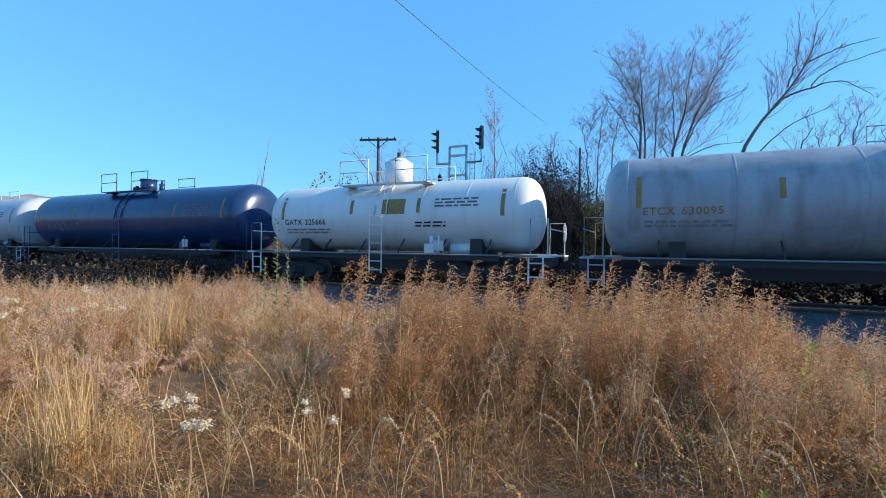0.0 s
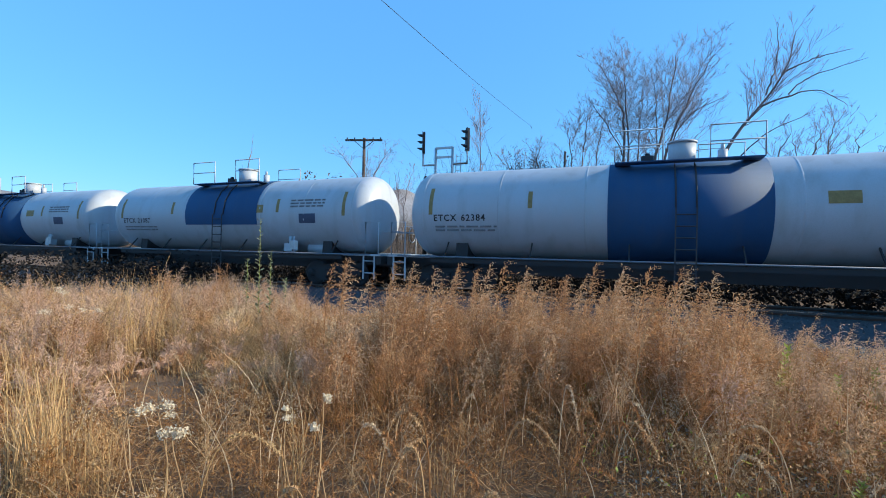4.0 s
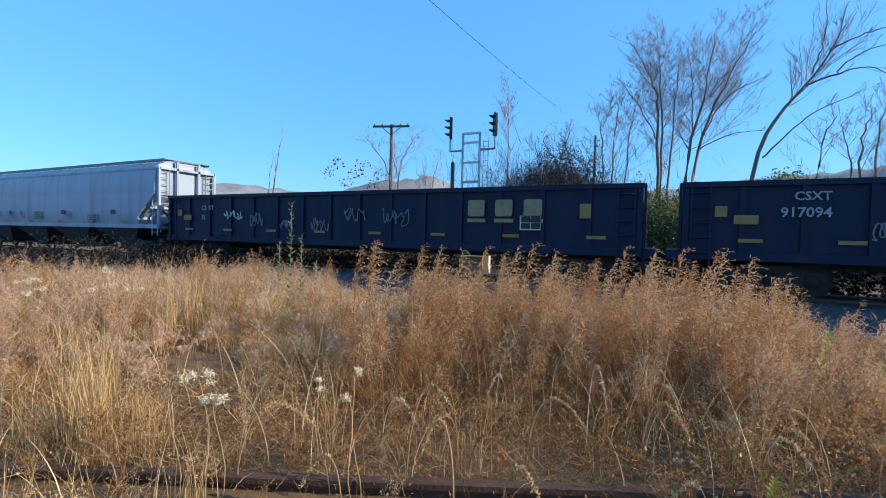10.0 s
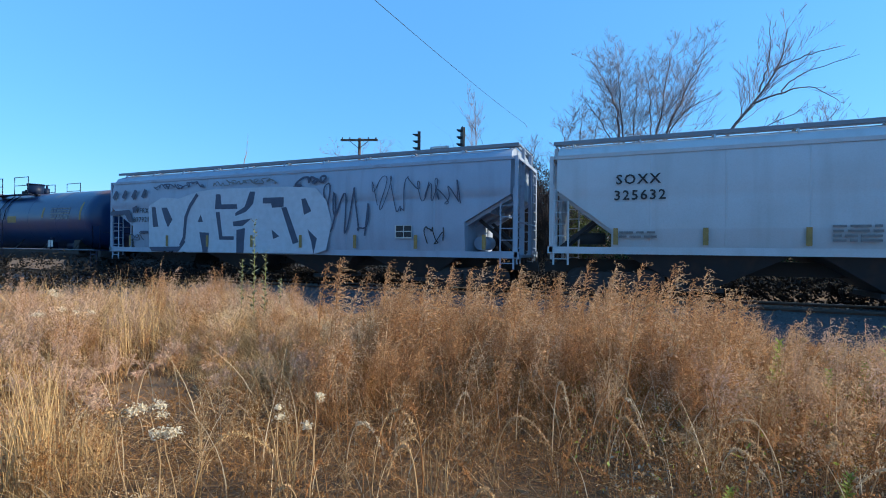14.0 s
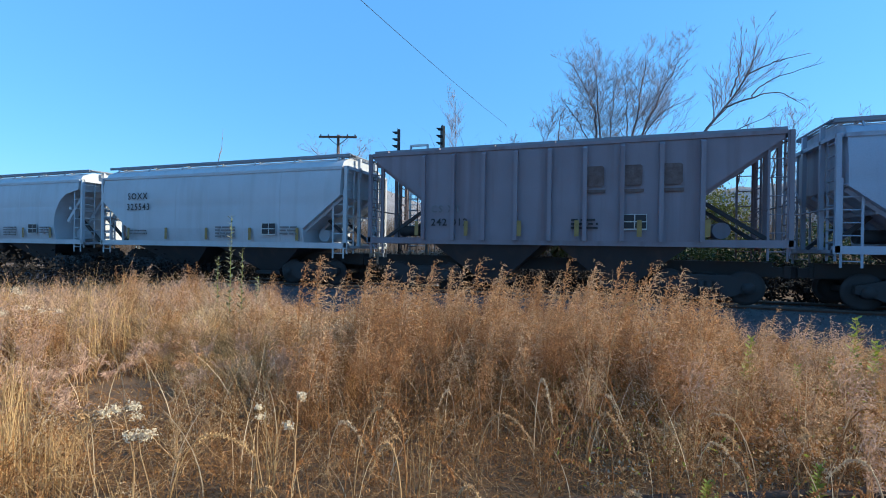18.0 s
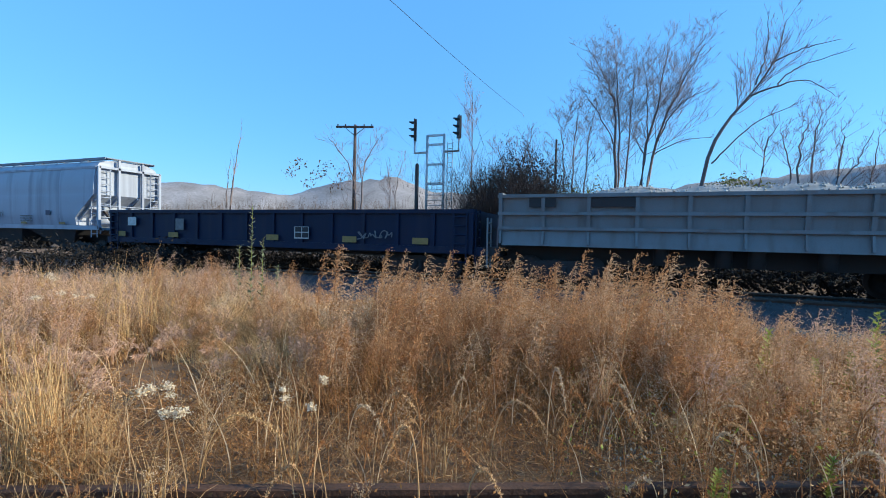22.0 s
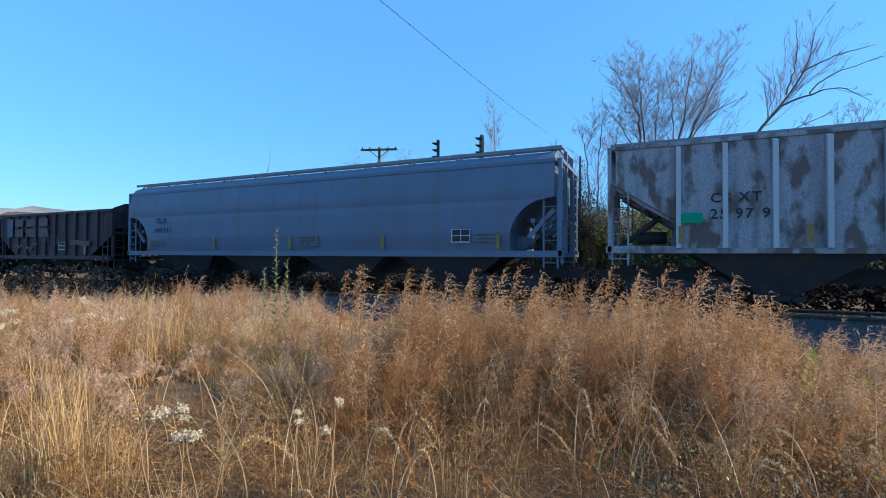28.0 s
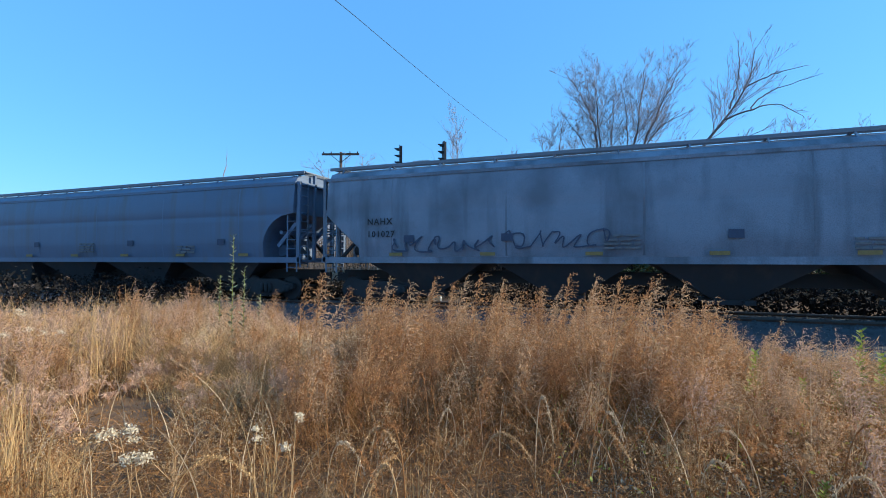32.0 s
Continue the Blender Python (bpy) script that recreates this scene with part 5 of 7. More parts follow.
# ---- thickets ----
def blades(roots, height, width, lean, curl, rows=4, seedr=None):
    """Bent tapering blades: arrays of roots (n, 3), heights, widths; lean: (n, 2) sideways travel of the tips over their height."""
    n = len(roots)
    q = np.linspace(0, 1, rows)[None, :, None]
    h = height[:, None, None]
    sidev = np.stack([lean[:, 0], lean[:, 1], np.zeros(n)], 1)[:, None, :]
    mid = roots[:, None, :] + np.concatenate([np.zeros((n, rows, 2)), np.repeat(q, n, 0) * (1 - 0.25 * curl[:, None, None] * q)], 2) * h + sidev * h * q ** 2
    a = rngb.uniform(0, math.pi, n)
    ax = np.stack([np.cos(a), np.sin(a), np.zeros(n)], 1)[:, None, :]
    w = width[:, None, None] * (1 - q * 0.85) * 0.5
    V = np.stack([mid - ax * w, mid + ax * w], 2).reshape(n, rows * 2, 3)
    F = np.array([(2 * i, 2 * i + 1, 2 * i + 3, 2 * i + 2) for i in range(rows - 1)])
    idx = F[None] + (rows * 2) * np.arange(n)[:, None, None]
    return V.reshape(-1, 3), idx.reshape(-1, 4), mid


rngb = np.random.default_rng(9)


def join_quads(sets):
    vs, fs, k = [], [], 0
    for v, f in sets:
        vs.append(v)
        fs.append(f + k)
        k += len(v)
    return np.concatenate(vs), np.concatenate(fs)


gz = np.vectorize(ground_z)


def thicket(name, az0, az1, d0, d1, h0, h1, n, mat, label, width=0.02, lean=0.18, twigs=5, dome=False):
    az, dd = rngb.uniform(az0, az1, n), rngb.uniform(d0, d1, n)
    x, y = -np.cos(np.radians(az)) * dd, np.sin(np.radians(az)) * dd
    roots = np.stack([x, y, gz(x, y) - 0.05], 1)
    cl = 0.5 + 0.5 * np.sin(az * 1.7) * np.sin(az * 0.63 + dd * 0.3)
    h = rngb.uniform(h0, h1, n) * (0.65 + 0.35 * cl)
    if dome:
        q = (az - (az0 + az1) / 2) / ((az1 - az0) / 2)
        h = h * np.sqrt(np.maximum(0.05, 1 - q * q)) * (0.9 + 0.15 * np.sin(az * 4.0))
    V, F, mid = blades(roots, h, np.full(n, width), rngb.normal(0, lean, (n, 2)), rngb.uniform(0, 0.5, n))
    sets = [(V, F)]
    for k in range(twigs):
        q = rngb.uniform(0.25, 0.95, n)
        i = np.minimum(2, (q * 3).astype(int))
        rt = mid[np.arange(n), i] + (mid[np.arange(n), i + 1] - mid[np.arange(n), i]) * (q * 3 - i)[:, None]
        V2, F2, _ = blades(rt, h * rngb.uniform(0.12, 0.35, n), np.full(n, width * 0.6), rngb.normal(0, 0.7, (n, 2)), rngb.uniform(0, 0.4, n), 3)
        sets.append((V2, F2))
    v, f = join_quads(sets)
    return tagged(new(name, quick_mesh(name, v, 4, f, M[mat])), label, "brush", kind="stuff")


thicket("thicket", 30, 76, 30, 62, 1.2, 3.4, 3600, "brush", "tangle of tan leafless brush behind the line", 0.022)
thicket("thicket", 76, 122, 27, 50, 1.5, 4.4, 3600, "brush", "tangle of leafless brush under the bare trees", 0.022)
thicket("vine_tangle", 71.0, 82.5, 28.5, 33, 4.2, 7.8, 1700, "vine", "dark dense tangle of leafless vines", 0.03, 0.7, 12, True)
thicket("reeds", 30, 70, 44, 70, 2.0, 4.4, 2600, "brush", "pale reeds and saplings far behind the line", 0.03, 0.06, 2)


def leaf_mass(name, centres, n, size, mat, label, category="shrub"):
    """Shrubs of many small leaves; centres: (x, y, z, rx, rz)."""
    vs = []
    per = n // len(centres)
    for cx, cy, cz, rx, rz in centres:
        d = rngb.normal(0, 1, (per, 3))
        d /= np.linalg.norm(d, axis=1, keepdims=True)
        rad = rngb.uniform(0.35, 1.0, per) ** 0.5
        bump = 0.75 + 0.35 * np.sin(d[:, 0] * 5 + cx) * np.sin(d[:, 2] * 6 + cy)
        c = np.stack([cx + d[:, 0] * rx * rad * bump, cy + d[:, 1] * rx * rad * bump, np.maximum(cz + d[:, 2] * rz * rad * bump, gz(np.full(per, cx), np.full(per, cy)))], 1)
        a = rngb.normal(0, 1, (per, 3))
        a /= np.linalg.norm(a, axis=1, keepdims=True)
        b = np.cross(a, rngb.normal(0, 1, (per, 3)))
        b /= np.linalg.norm(b, axis=1, keepdims=True)
        s = size * rngb.uniform(0.6, 1.4, (per, 1))
        vs.append(np.stack([c - a * s, c - b * s * 0.5, c + a * s, c + b * s * 0.5], 1).reshape(-1, 3))
    v = np.concatenate(vs)
    f = np.arange(len(v)).reshape(-1, 4)
    return tagged(new(name, quick_mesh(name, v, 4, f, M[mat])), label, category, kind="stuff")


def shrub_row(az0, az1, d0, d1, n, rx, rz, seed):
    r = random.Random(seed)
    out = []
    for k in range(n):
        az, dd = az0 + (az1 - az0) * (k + r.random()) / n, r.uniform(d0, d1)
        p = along(az, 0, dd)
        q = r.uniform(0.6, 1.2)
        out.append((p.x, p.y, ground_z(p.x, p.y) + rz * q * 0.7, rx * q, rz * q))
    return out


# weeds beyond the line, coloured as dark as the shade under the cars
leaf_mass("verge_weeds", shrub_row(8, 125, 19.5, 25, 110, 1.5, 0.85, 7), 42000, 0.06, "verge", "dense withered weeds in a shade-dark tone beyond the line", "weeds")
# an added row that hides the sunlit ground behind the wheels
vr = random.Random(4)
leaf_mass("verge_weeds", [(x, 17.45 + vr.uniform(-0.15, 0.4), ground_z(x, 17.4) + 0.3, vr.uniform(0.6, 0.85), vr.uniform(0.5, 0.85)) for x in np.linspace(-30, 32, 90) if abs(x + 6.6) > 1.4], 40000, 0.07, "verge", "added shade-dark weeds that close the view under the train", "weeds")
leaf_mass("green_shrubs", shrub_row(88, 118, 24, 29, 18, 1.5, 1.9, 1), 20000, 0.07, "leafgreen", "dark green leafy shrubs behind the line")
leaf_mass("yellow_shrubs", shrub_row(80, 104, 28, 33, 16, 1.7, 2.6, 2), 34000, 0.08, "leafyellow", "yellow-green sunlit shrubs behind the line")
leaf_mass("vine_leaves", shrub_row(72.5, 81.5, 29.5, 32, 12, 1.7, 3.9, 3), 40000, 0.06, "vine", "dark withered vine leaves on the tangle")
leaf_mass("withered_leaves", [(*along(50 + k * 1.05, 7.2 + 1.3 * math.sin(k * 2.1), 38), 0.9, 0.7) for k in range(7)], 260, 0.10, "leafbrown", "few withered brown leaves on twigs", "leaves")
# ---- the train ----
M["teal"] = material("blue_green_band_paint", (0.09, 0.20, 0.27), 0.45, scale=0.8, dark=(0.06, 0.12, 0.17), streak=0.3, bump=0.05)
def span(a, b):
    """Length and middle, along the line at the start, of a car between two marks."""
    return (b - a) * 1.035, (a + b) / 2 * 1.035


movers = []


def put(car, middle):
    movers.append((car, middle))
    return car


def bare(car, th, zc, R, lean):
    plate(car, th - 5.2, zc + 0.05, 0.62, 0.30, M["yellow"], 0, "warning_panel", lean, "faded yellow panel")
    consolidated(car, th - 2.9, zc - 0.35, 0, lean)


def short_tank(car, th, zc, R, lean):
    plate(car, th - 5.3, zc + 0.02, 0.9, 0.52, M["yellow"], 0, "warning_panel", lean, "yellow warning panel")
    data_bars(car, th - 4.0, zc - 0.3, 1.1, 2, M["ink"], 0, lean)


def scrawled_tank(car, th, zc, R, lean):
    bare(car, th, zc, R, lean)
    tag_strokes(car, th - 4.6, zc - 0.75, 3.0, 0.45, M["sprayblack"], 0, 4, 9, 0.05, lean)
    plate(car, th - 5.6, zc - 0.6, 0.5, 0.22, M["yellow"], 0, "warning_panel", lean)


def dark_tank(car, th, zc, R, lean):
    tag_strokes(car, -th + 1.2, zc - 0.6, 3.4, 0.7, M["faded"], 0, 8, 9, 0.04, lean)
    data_bars(car, th - 3.4, zc + 0.1, 1.6, 2, M["faded"], 0, lean)


def black_tank(car, th, zc, R, lean):
    plate(car, 0.5, zc - 0.15, 0.75, 0.32, M["yellow"], 0, "warning_panel", lean, "yellow warning panel")
    data_bars(car, -th + 1.2, zc - 0.1, 2.4, 1, M["yellow"], 0, lean)
    data_bars(car, th - 3.2, zc + 0.2, 1.4, 3, M["faded"], 0, lean)


def teal_band(car, th, zc, R, lean):
    part("painted_band", Shape().lathe_x([(0.205, R), (0.205, R + 0.012), (1.5, R + 0.012), (1.5, R)], 48).moved(z=zc), M["teal"], car, "faded blue-green band")
    consolidated(car, th - 3.9, zc - 0.2, 0, lean)


def put_tank(a, b, *args, **kw):
    L, mid = span(a, b)
    return put(tank_car(args[0], L + 1.1, *args[1:], **kw), mid)


LT = "white tank car with a dark blue middle band"
put_tank(-46.5, -31.2, "long white tank car, on the moving train", 1.42, 2.58, "white", None, extra=bare)
put_tank(-30.2, -15.2, "dark blue tank car with dusty sides, on the moving train", 1.42, 2.58, "navy", None, extra=dark_tank)
put_tank(-14.1, -3.8, "short clean white tank car with a tall dome hood", 1.22, 2.47, "bright", None, text="GATX 225666", extra=short_tank, hood="tall")
put_tank(-2.0, 13.9, "grimy white tank car with a black scrawl on its side", 1.43, 2.6, "dirtywhite", None, text="ETCX 630095", extra=scrawled_tank)
put_tank(15.7, 26.4, "short white tank car with a blue-green middle band", 1.32, 2.5, "white", (-2.2, 0.2, "band"), text="VELX 14772", extra=teal_band)
put_tank(27.9, 42.6, LT, 1.42, 2.58, "white", (-1.9, 1.9, "band"), text="ETCX 623822", extra=bare)
put_tank(43.8, 56.9, "white tank car with a dark blue patch over its top", 1.42, 2.58, "white", (-1.9, 1.9, "band"), "patch", text="ETCX 21087", extra=bare)
put_tank(58.2, 73.9, LT, 1.42, 2.58, "white", (-1.9, 1.9, "band"), text="ETCX 62384", extra=bare)
put_tank(74.9, 89.5, LT, 1.42, 2.58, "white", (-1.9, 1.9, "band"), text="ETCX 623831", extra=bare)
put_tank(91.0, 105.4, LT, 1.42, 2.58, "white", (-1.9, 1.9, "band"), text="ETCX 623855", extra=bare)


def yellow_dashes(car, h, y, z, n, w=0.45, hgt=0.1):
    for x in np.linspace(-h + 2.6, h - 2.6, n):
        plate(car, x, z, w, hgt, M["yellow"], y, "reflector_dash")


def yellow_uprights(car, h, y, zs, n):
    for x in np.linspace(-h + 1.75, h - 1.95, n):
        plate(car, x, zs + 0.12, 0.12, 0.44, M["yellow"], y, "reflector_stripe")


def pellet_marks(seed, blot=True):
    def marks(car, h, y, zs, zt):
        yellow_dashes(car, h, y, zs + 0.1, 6)
        for x in (-h + 3.1, -h + 6.2, 1.9, h - 3.6):
            plate(car, x, zs + 0.52, 0.34, 0.22, M["slatespray"], y, "placard_plate")
        data_bars(car, -1.0, zs + 0.6, 0.9, 4, M["faded"], y)
        data_bars(car, h - 5.6, zs + 0.45, 0.9, 3, M["faded"], y)
        if blot:
            for i, (x, w) in enumerate(((4.6, 0.7), (5.9, 1.0), (7.4, 0.7), (9.0, 1.1), (12.2, 0.8))):
                tag_strokes(car, -h + x, zs + 0.28, w, 0.5, M["faded"], y, seed * 7 + i, 4, 0.028)
    return marks


def two_bay_marks(seed):
    def marks(car, h, y, zs, zt):
        yellow_uprights(car, h, y, zs, 5)
        consolidated(car, h - 3.4, zs + 0.3, y)
        data_bars(car, -h + 1.9, zs + 0.42, 0.9, 2, M["faded"], y)
        data_bars(car, 0.4, zs + 0.55, 0.9, 4, M["faded"], y)
        data_bars(car, h - 2.6, zs + 0.55, 0.7, 3, M["faded"], y)
    return marks


def ribbed_marks(sign=False, big=None, paint="ink", panel=True):
    def marks(car, h, y, zs, zt):
        yellow_uprights(car, h, y - 0.1, zs, 6)
        if panel:
            consolidated(car, h - 3.9, zs + 0.3, y)
        data_bars(car, h - 5.2, zs + 0.55, 0.7, 3, M["ink"], y)
        if sign:
            plate(car, -h + 1.8, zs + 0.62, 0.48, 0.26, M["green"], y - 0.09, "green_sign", label="bright green sign plate")
        if big:
            for k, x in enumerate((big, big + 0.95, big + 1.9)):
                plate(car, x, zs + 1.30, 0.58, 0.09, M[paint], y, "underline_bar")
                block_sign(car, x, zs + 1.48, 0.54, 0.55, M[paint], None, y - 0.003, k)
    return marks


def sprayed(car, h, y, zs, zt):
    """Pale swelling forms with dark blue shadow strokes, and thin tags along the top."""
    for k in range(8):
        plate(car, -7.62 + 2.24 * k, zs + 0.12, 0.12, 0.44, M["yellow"], y - 0.03, "reflector_stripe")
    dark = M["slatespray"]
    count = itertools.count()

    def patch(*pts, mat=dark):
        blob_panel(car, [(-6.2 + (a + 6.2) * 1.11, zs + b) for a, b in pts], mat, y - 0.002 - 0.0006 * next(count))
    patch((-6.38, 0.08), (-6.42, 1.78), (-5.71, 2.11), (-4.83, 2.03), (-3.89, 2.27), (-3.09, 2.34), (-1.35, 2.32), (0.16, 2.29), (1.2, 2.2), (1.61, 1.74), (1.82, 0.99), (1.61, 0.04), (1.2, -0.09), (-3.09, -0.1), (-6.23, -0.1), mat=M["spray"])
    # first swollen form: two slanted gaps, a shadow along its foot
    patch((-6.26, 1.73), (-6.05, 1.73), (-5.89, 0.91), (-6.18, 0.91))
    patch((-5.74, 1.69), (-5.44, 1.69), (-5.15, 1.19), (-5.38, 0.88), (-5.56, 1.23))
    patch((-6.38, 0.08), (-4.8, 0.11), (-4.57, 0.37), (-4.47, 0.3), (-4.83, -0.1), (-6.23, -0.1))
    ribbon(car, [(-6.2 + (a + 6.2) * 1.11, zs + b) for a, b in ((-3.89, 2.17), (-4.25, 1.72), (-4.46, 1.28), (-4.54, 0.46), (-4.72, 0.14))], 0.15, dark, y - 0.014)
    # second form
    patch((-3.73, 1.37), (-3.62, 1.08), (-3.88, 1.08))
    patch((-3.79, 0.68), (-3.33, 0.66), (-3.38, -0.1), (-3.62, -0.1))
    # third form
    patch((-3.01, 2.14), (-2.8, 2.13), (-2.75, 1.74), (-2.05, 1.73), (-2.02, 1.55), (-3.05, 1.56))
    patch((-1.47, 2.18), (-1.24, 2.17), (-1.33, 1.71), (-1.64, 1.43), (-2.11, 1.28), (-2.11, 1.4), (-1.7, 1.62))
    patch((-2.22, 1.07), (-1.38, 1.18), (-1.79, 0.9), (-2.2, 0.9))
    patch((-3.01, 1.45), (-2.83, 1.45), (-2.69, 0.52), (-2.17, 0.52), (-2.17, 0.38), (-2.83, 0.39))
    patch((-2.05, 0.76), (-1.67, 0.83), (-1.73, -0.1), (-2.05, -0.1))
    # fourth form
    patch((-0.91, 1.93), (-0.05, 1.92), (-0.05, 1.57), (-0.53, 1.55), (-0.56, 1.71), (-0.91, 1.72))
    patch((-0.14, 1.55), (0.07, 1.56), (0.57, 0.31), (0.34, 0.24))
    patch((-0.53, 0.76), (-0.21, 0.52), (-0.46, 0.42))
    # fifth form
    patch((0.66, 1.83), (0.82, 1.85), (1.05, 1.39), (0.77, 1.27))
    patch((0.91, 0.77), (1.27, 0.44), (1.15, -0.1), (1.05, 0.36))
    # small flourishes before them
    for k in range(4):
        a = -8.5 + 0.55 * k
        patch((a, 2.2), (a + 0.2, 2.5), (a + 0.34, 2.44), (a + 0.16, 2.05 + 0.05 * (k % 2)))
    patch((-8.6, 1.6), (-7.5, 1.65), (-7.26, 1.15), (-7.5, 1.1), (-7.75, 1.44), (-8.6, 1.42))
    patch((-7.32, 1.73), (-7.05, 1.83), (-7.11, 1.54), (-7.29, 1.51))
    patch((-6.9, 0.75), (-6.43, 0.75), (-6.4, 0.64), (-6.8, 0.64))
    tag_strokes(car, -h + 2.9, zs + 2.42, 3.0, 0.26, dark, y, 22, 11, 0.045)
    tag_strokes(car, -h + 6.3, zs + 2.42, 3.2, 0.24, M["faded"], y, 27, 11, 0.035)
    tag_strokes(car, -h + 10.2, zs + 2.25, 1.5, 0.4, dark, y, 28, 4, 0.08)
    tag_strokes(car, -h + 1.5, zs + 0.3, 1.0, 0.4, M["ink"], y, 21, 4, 0.025)
    tag_strokes(car, h - 7.2, zs + 0.5, 2.2, 1.9, dark, y, 23, 6, 0.055)
    tag_strokes(car, h - 4.9, zs + 1.2, 3.1, 1.3, dark, y, 24, 10, 0.028)
    consolidated(car, h - 4.0, zs + 0.45, y, w=0.6)
    tag_strokes(car, h - 3.0, zs + 0.25, 0.7, 0.6, M["ink"], y, 26, 4, 0.035)


def red_black_sprayed(car, h, y, zs, zt):
    r = random.Random(8)
    top = [(-h + 1.6 + 3.1 * k / 9, zs + 0.78 + r.uniform(-0.08, 0.1)) for k in range(10)]
    top = [(a + r.uniform(-0.06, 0.06), b + r.uniform(-0.16, 0.04)) for p, q in zip(top, top[1:]) for a, b in (p, ((p[0] + q[0]) / 2, (p[1] + q[1]) / 2))] + [top[-1]]
    blob_panel(car, [(-h + 1.6, zs + 0.1), (-h + 4.7, zs + 0.1)] + top[::-1], M["red"], y)
    for k in range(4):
        x = -h + 5.0 + k * 1.15
        blob_panel(car, letter_box(x - 0.12, zs + 0.02, 1.5, 0.98, k + 70), M["sprayblack"], y - 0.002 * k)
        tag_strokes(car, x + 0.15, zs + 0.1, 0.85, 0.8, M["letter"], y - 0.012, k + 80, 2, 0.03)
    tag_strokes(car, -h + 7.3, zs + 0.05, 0.9, 0.95, M["letter"], y - 0.014, 90, 6, 0.035)
    data_bars(car, -h + 4.8, zs + 0.35, 0.4, 2, M["red"], y)


def put_hopper(a, b, label, paint, bays, **kw):
    L, mid = span(a, b)
    return put(covered_hopper(label, L, paint, bays, **kw), mid)


PEL = dict(zs=1.5, zt=4.15, ztop=4.55, kind="straight", cut=1.3, zcut=2.95, zlow=1.9)
TWO = dict(zs=1.42, zt=3.98, ztop=4.42, kind="straight", cut=1.45, zcut=3.05, zlow=1.95)
RIB = dict(zs=1.62, zt=4.3, ztop=4.42, kind="straight", cut=1.75, zcut=4.15, zlow=2.85, curve=False)
# slate ribs here: shade at the ribs' sides set as their colour
put_hopper(106.4, 123.1, "weathered grey covered hopper with many ribs", "ribgrey", 3, ribs=17, rib_tone="slate", text=[(1.5, 2.2, 0.3, "PL WX", "faded"), (1.5, 1.85, 0.3, "23 27", "faded")], extra=ribbed_marks(), **{**RIB, "cut": 1.3, "zcut": 3.9, "zlow": 2.7})
put_hopper(123.65, 143.0, "long pale grey smooth-sided covered hopper", "grey", 4, text=[(1.75, 2.85, 0.3, "VTGX", "ink"), (1.75, 2.48, 0.3, "1544", "ink")], extra=pellet_marks(1), **PEL)


def gon_marks(seed, big_x, mat):
    def marks(car, h, y, z0, z1):
        for k, x in enumerate((0.0, 0.88, 1.76)):
            plate(car, big_x + x, z0 + 0.72, 0.6, 0.11, M[mat], y, "underline_bar")
            block_sign(car, big_x + x + 0.02, z0 + 0.9, 0.54, 0.5, M[mat], None, y, k)
        for x in np.linspace(-h + 1.2, h - 1.4, 8):
            plate(car, x, z0 + 0.28, 0.5, 0.09, M["yellow"], y, "reflector_dash")
        plate(car, -h + 0.7, z0 + 0.9, 0.26, 0.26, M["yellow"], y, "yellow_square")
        plate(car, -h + 1.1, z0 + 0.72, 0.5, 0.22, M["yellow"], y - 0.002, "yellow_square")
        plate(car, h - 1.6, z0 + 0.85, 0.3, 0.4, M["yellow"], y, "yellow_square")
        r = random.Random(seed)
        for k in range(6):
            x = -h + 3.6 + k * 1.55
            tag_strokes(car, x, z0 + r.uniform(0.25, 0.75), r.uniform(0.6, 1.2), r.uniform(0.4, 0.7), M[r.choice(("letter", "faded", "faded"))], y, seed * 10 + k, 6, 0.032)
        consolidated(car, h - 3.3, z0 + 0.5, y)
    return marks


L_, m_ = span(143.75, 162.6)
c = put(gondola("black gondola with yellow emblem and white tags", L_, 1.05, 2.84, "gon", 16, gon_marks(2, 4.78, "emblem")), m_)
letters(c, "72", -7.5, 1.8, 0.26, M["number"], -1.575)
letters(c, "CS XT", -7.5, 2.2, 0.26, M["number"], -1.575)
L_, m_ = span(163.5, 178.9)
c = put(gondola("black gondola with yellow emblem and white number", L_, 1.05, 2.82, "gon", 14, gon_marks(3, 2.54, "gold")), m_)
letters(c, "917094", -5.95, 1.95, 0.32, M["number"], -1.575)
letters(c, "CSXT", -5.7, 2.34, 0.28, M["number"], -1.575)
letters(c, "MW", 0.1, 1.9, 0.3, M["letter"], -1.575)
put_hopper(179.95, 191.5, "pale grey short covered hopper with red and black graffiti", "pale", 2, text=[(1.35, 3.1, 0.36, "AOKX", "ink"), (1.3, 2.68, 0.36, "481281", "ink")], extra=red_black_sprayed, **TWO)
put_tank(192.7, 206.9, "black tank car with rust-streaked top, on the moving train", 1.44, 2.62, "black", None, extra=black_tank, rail_mat="gon")
put_hopper(208.05, 225.7, "long covered hopper covered with pale and black graffiti", "bluepale", 4, text=[(1.55, 2.75, 0.28, "WFRX", "ink"), (1.5, 2.38, 0.28, "877921", "ink")], extra=sprayed, zs=1.25, zt=4.08, ztop=4.5, kind="straight", cut=1.4, zcut=3.0, zlow=2.2)
put_hopper(226.5, 238.2, "pale grey short covered hopper with two bays", "pale", 2, text=[(1.55, 3.15, 0.36, "SOXX", "ink"), (1.5, 2.73, 0.36, "325632", "ink")], extra=two_bay_marks(1), **TWO)
put_hopper(238.75, 249.8, "grey ribbed short covered hopper, on the moving train", "grey", 2, ribs=9, text=[(1.95, 2.5, 0.3, "ND YX", "faded"), (1.95, 2.1, 0.3, "296 333", "faded")], extra=ribbed_marks(), **RIB)
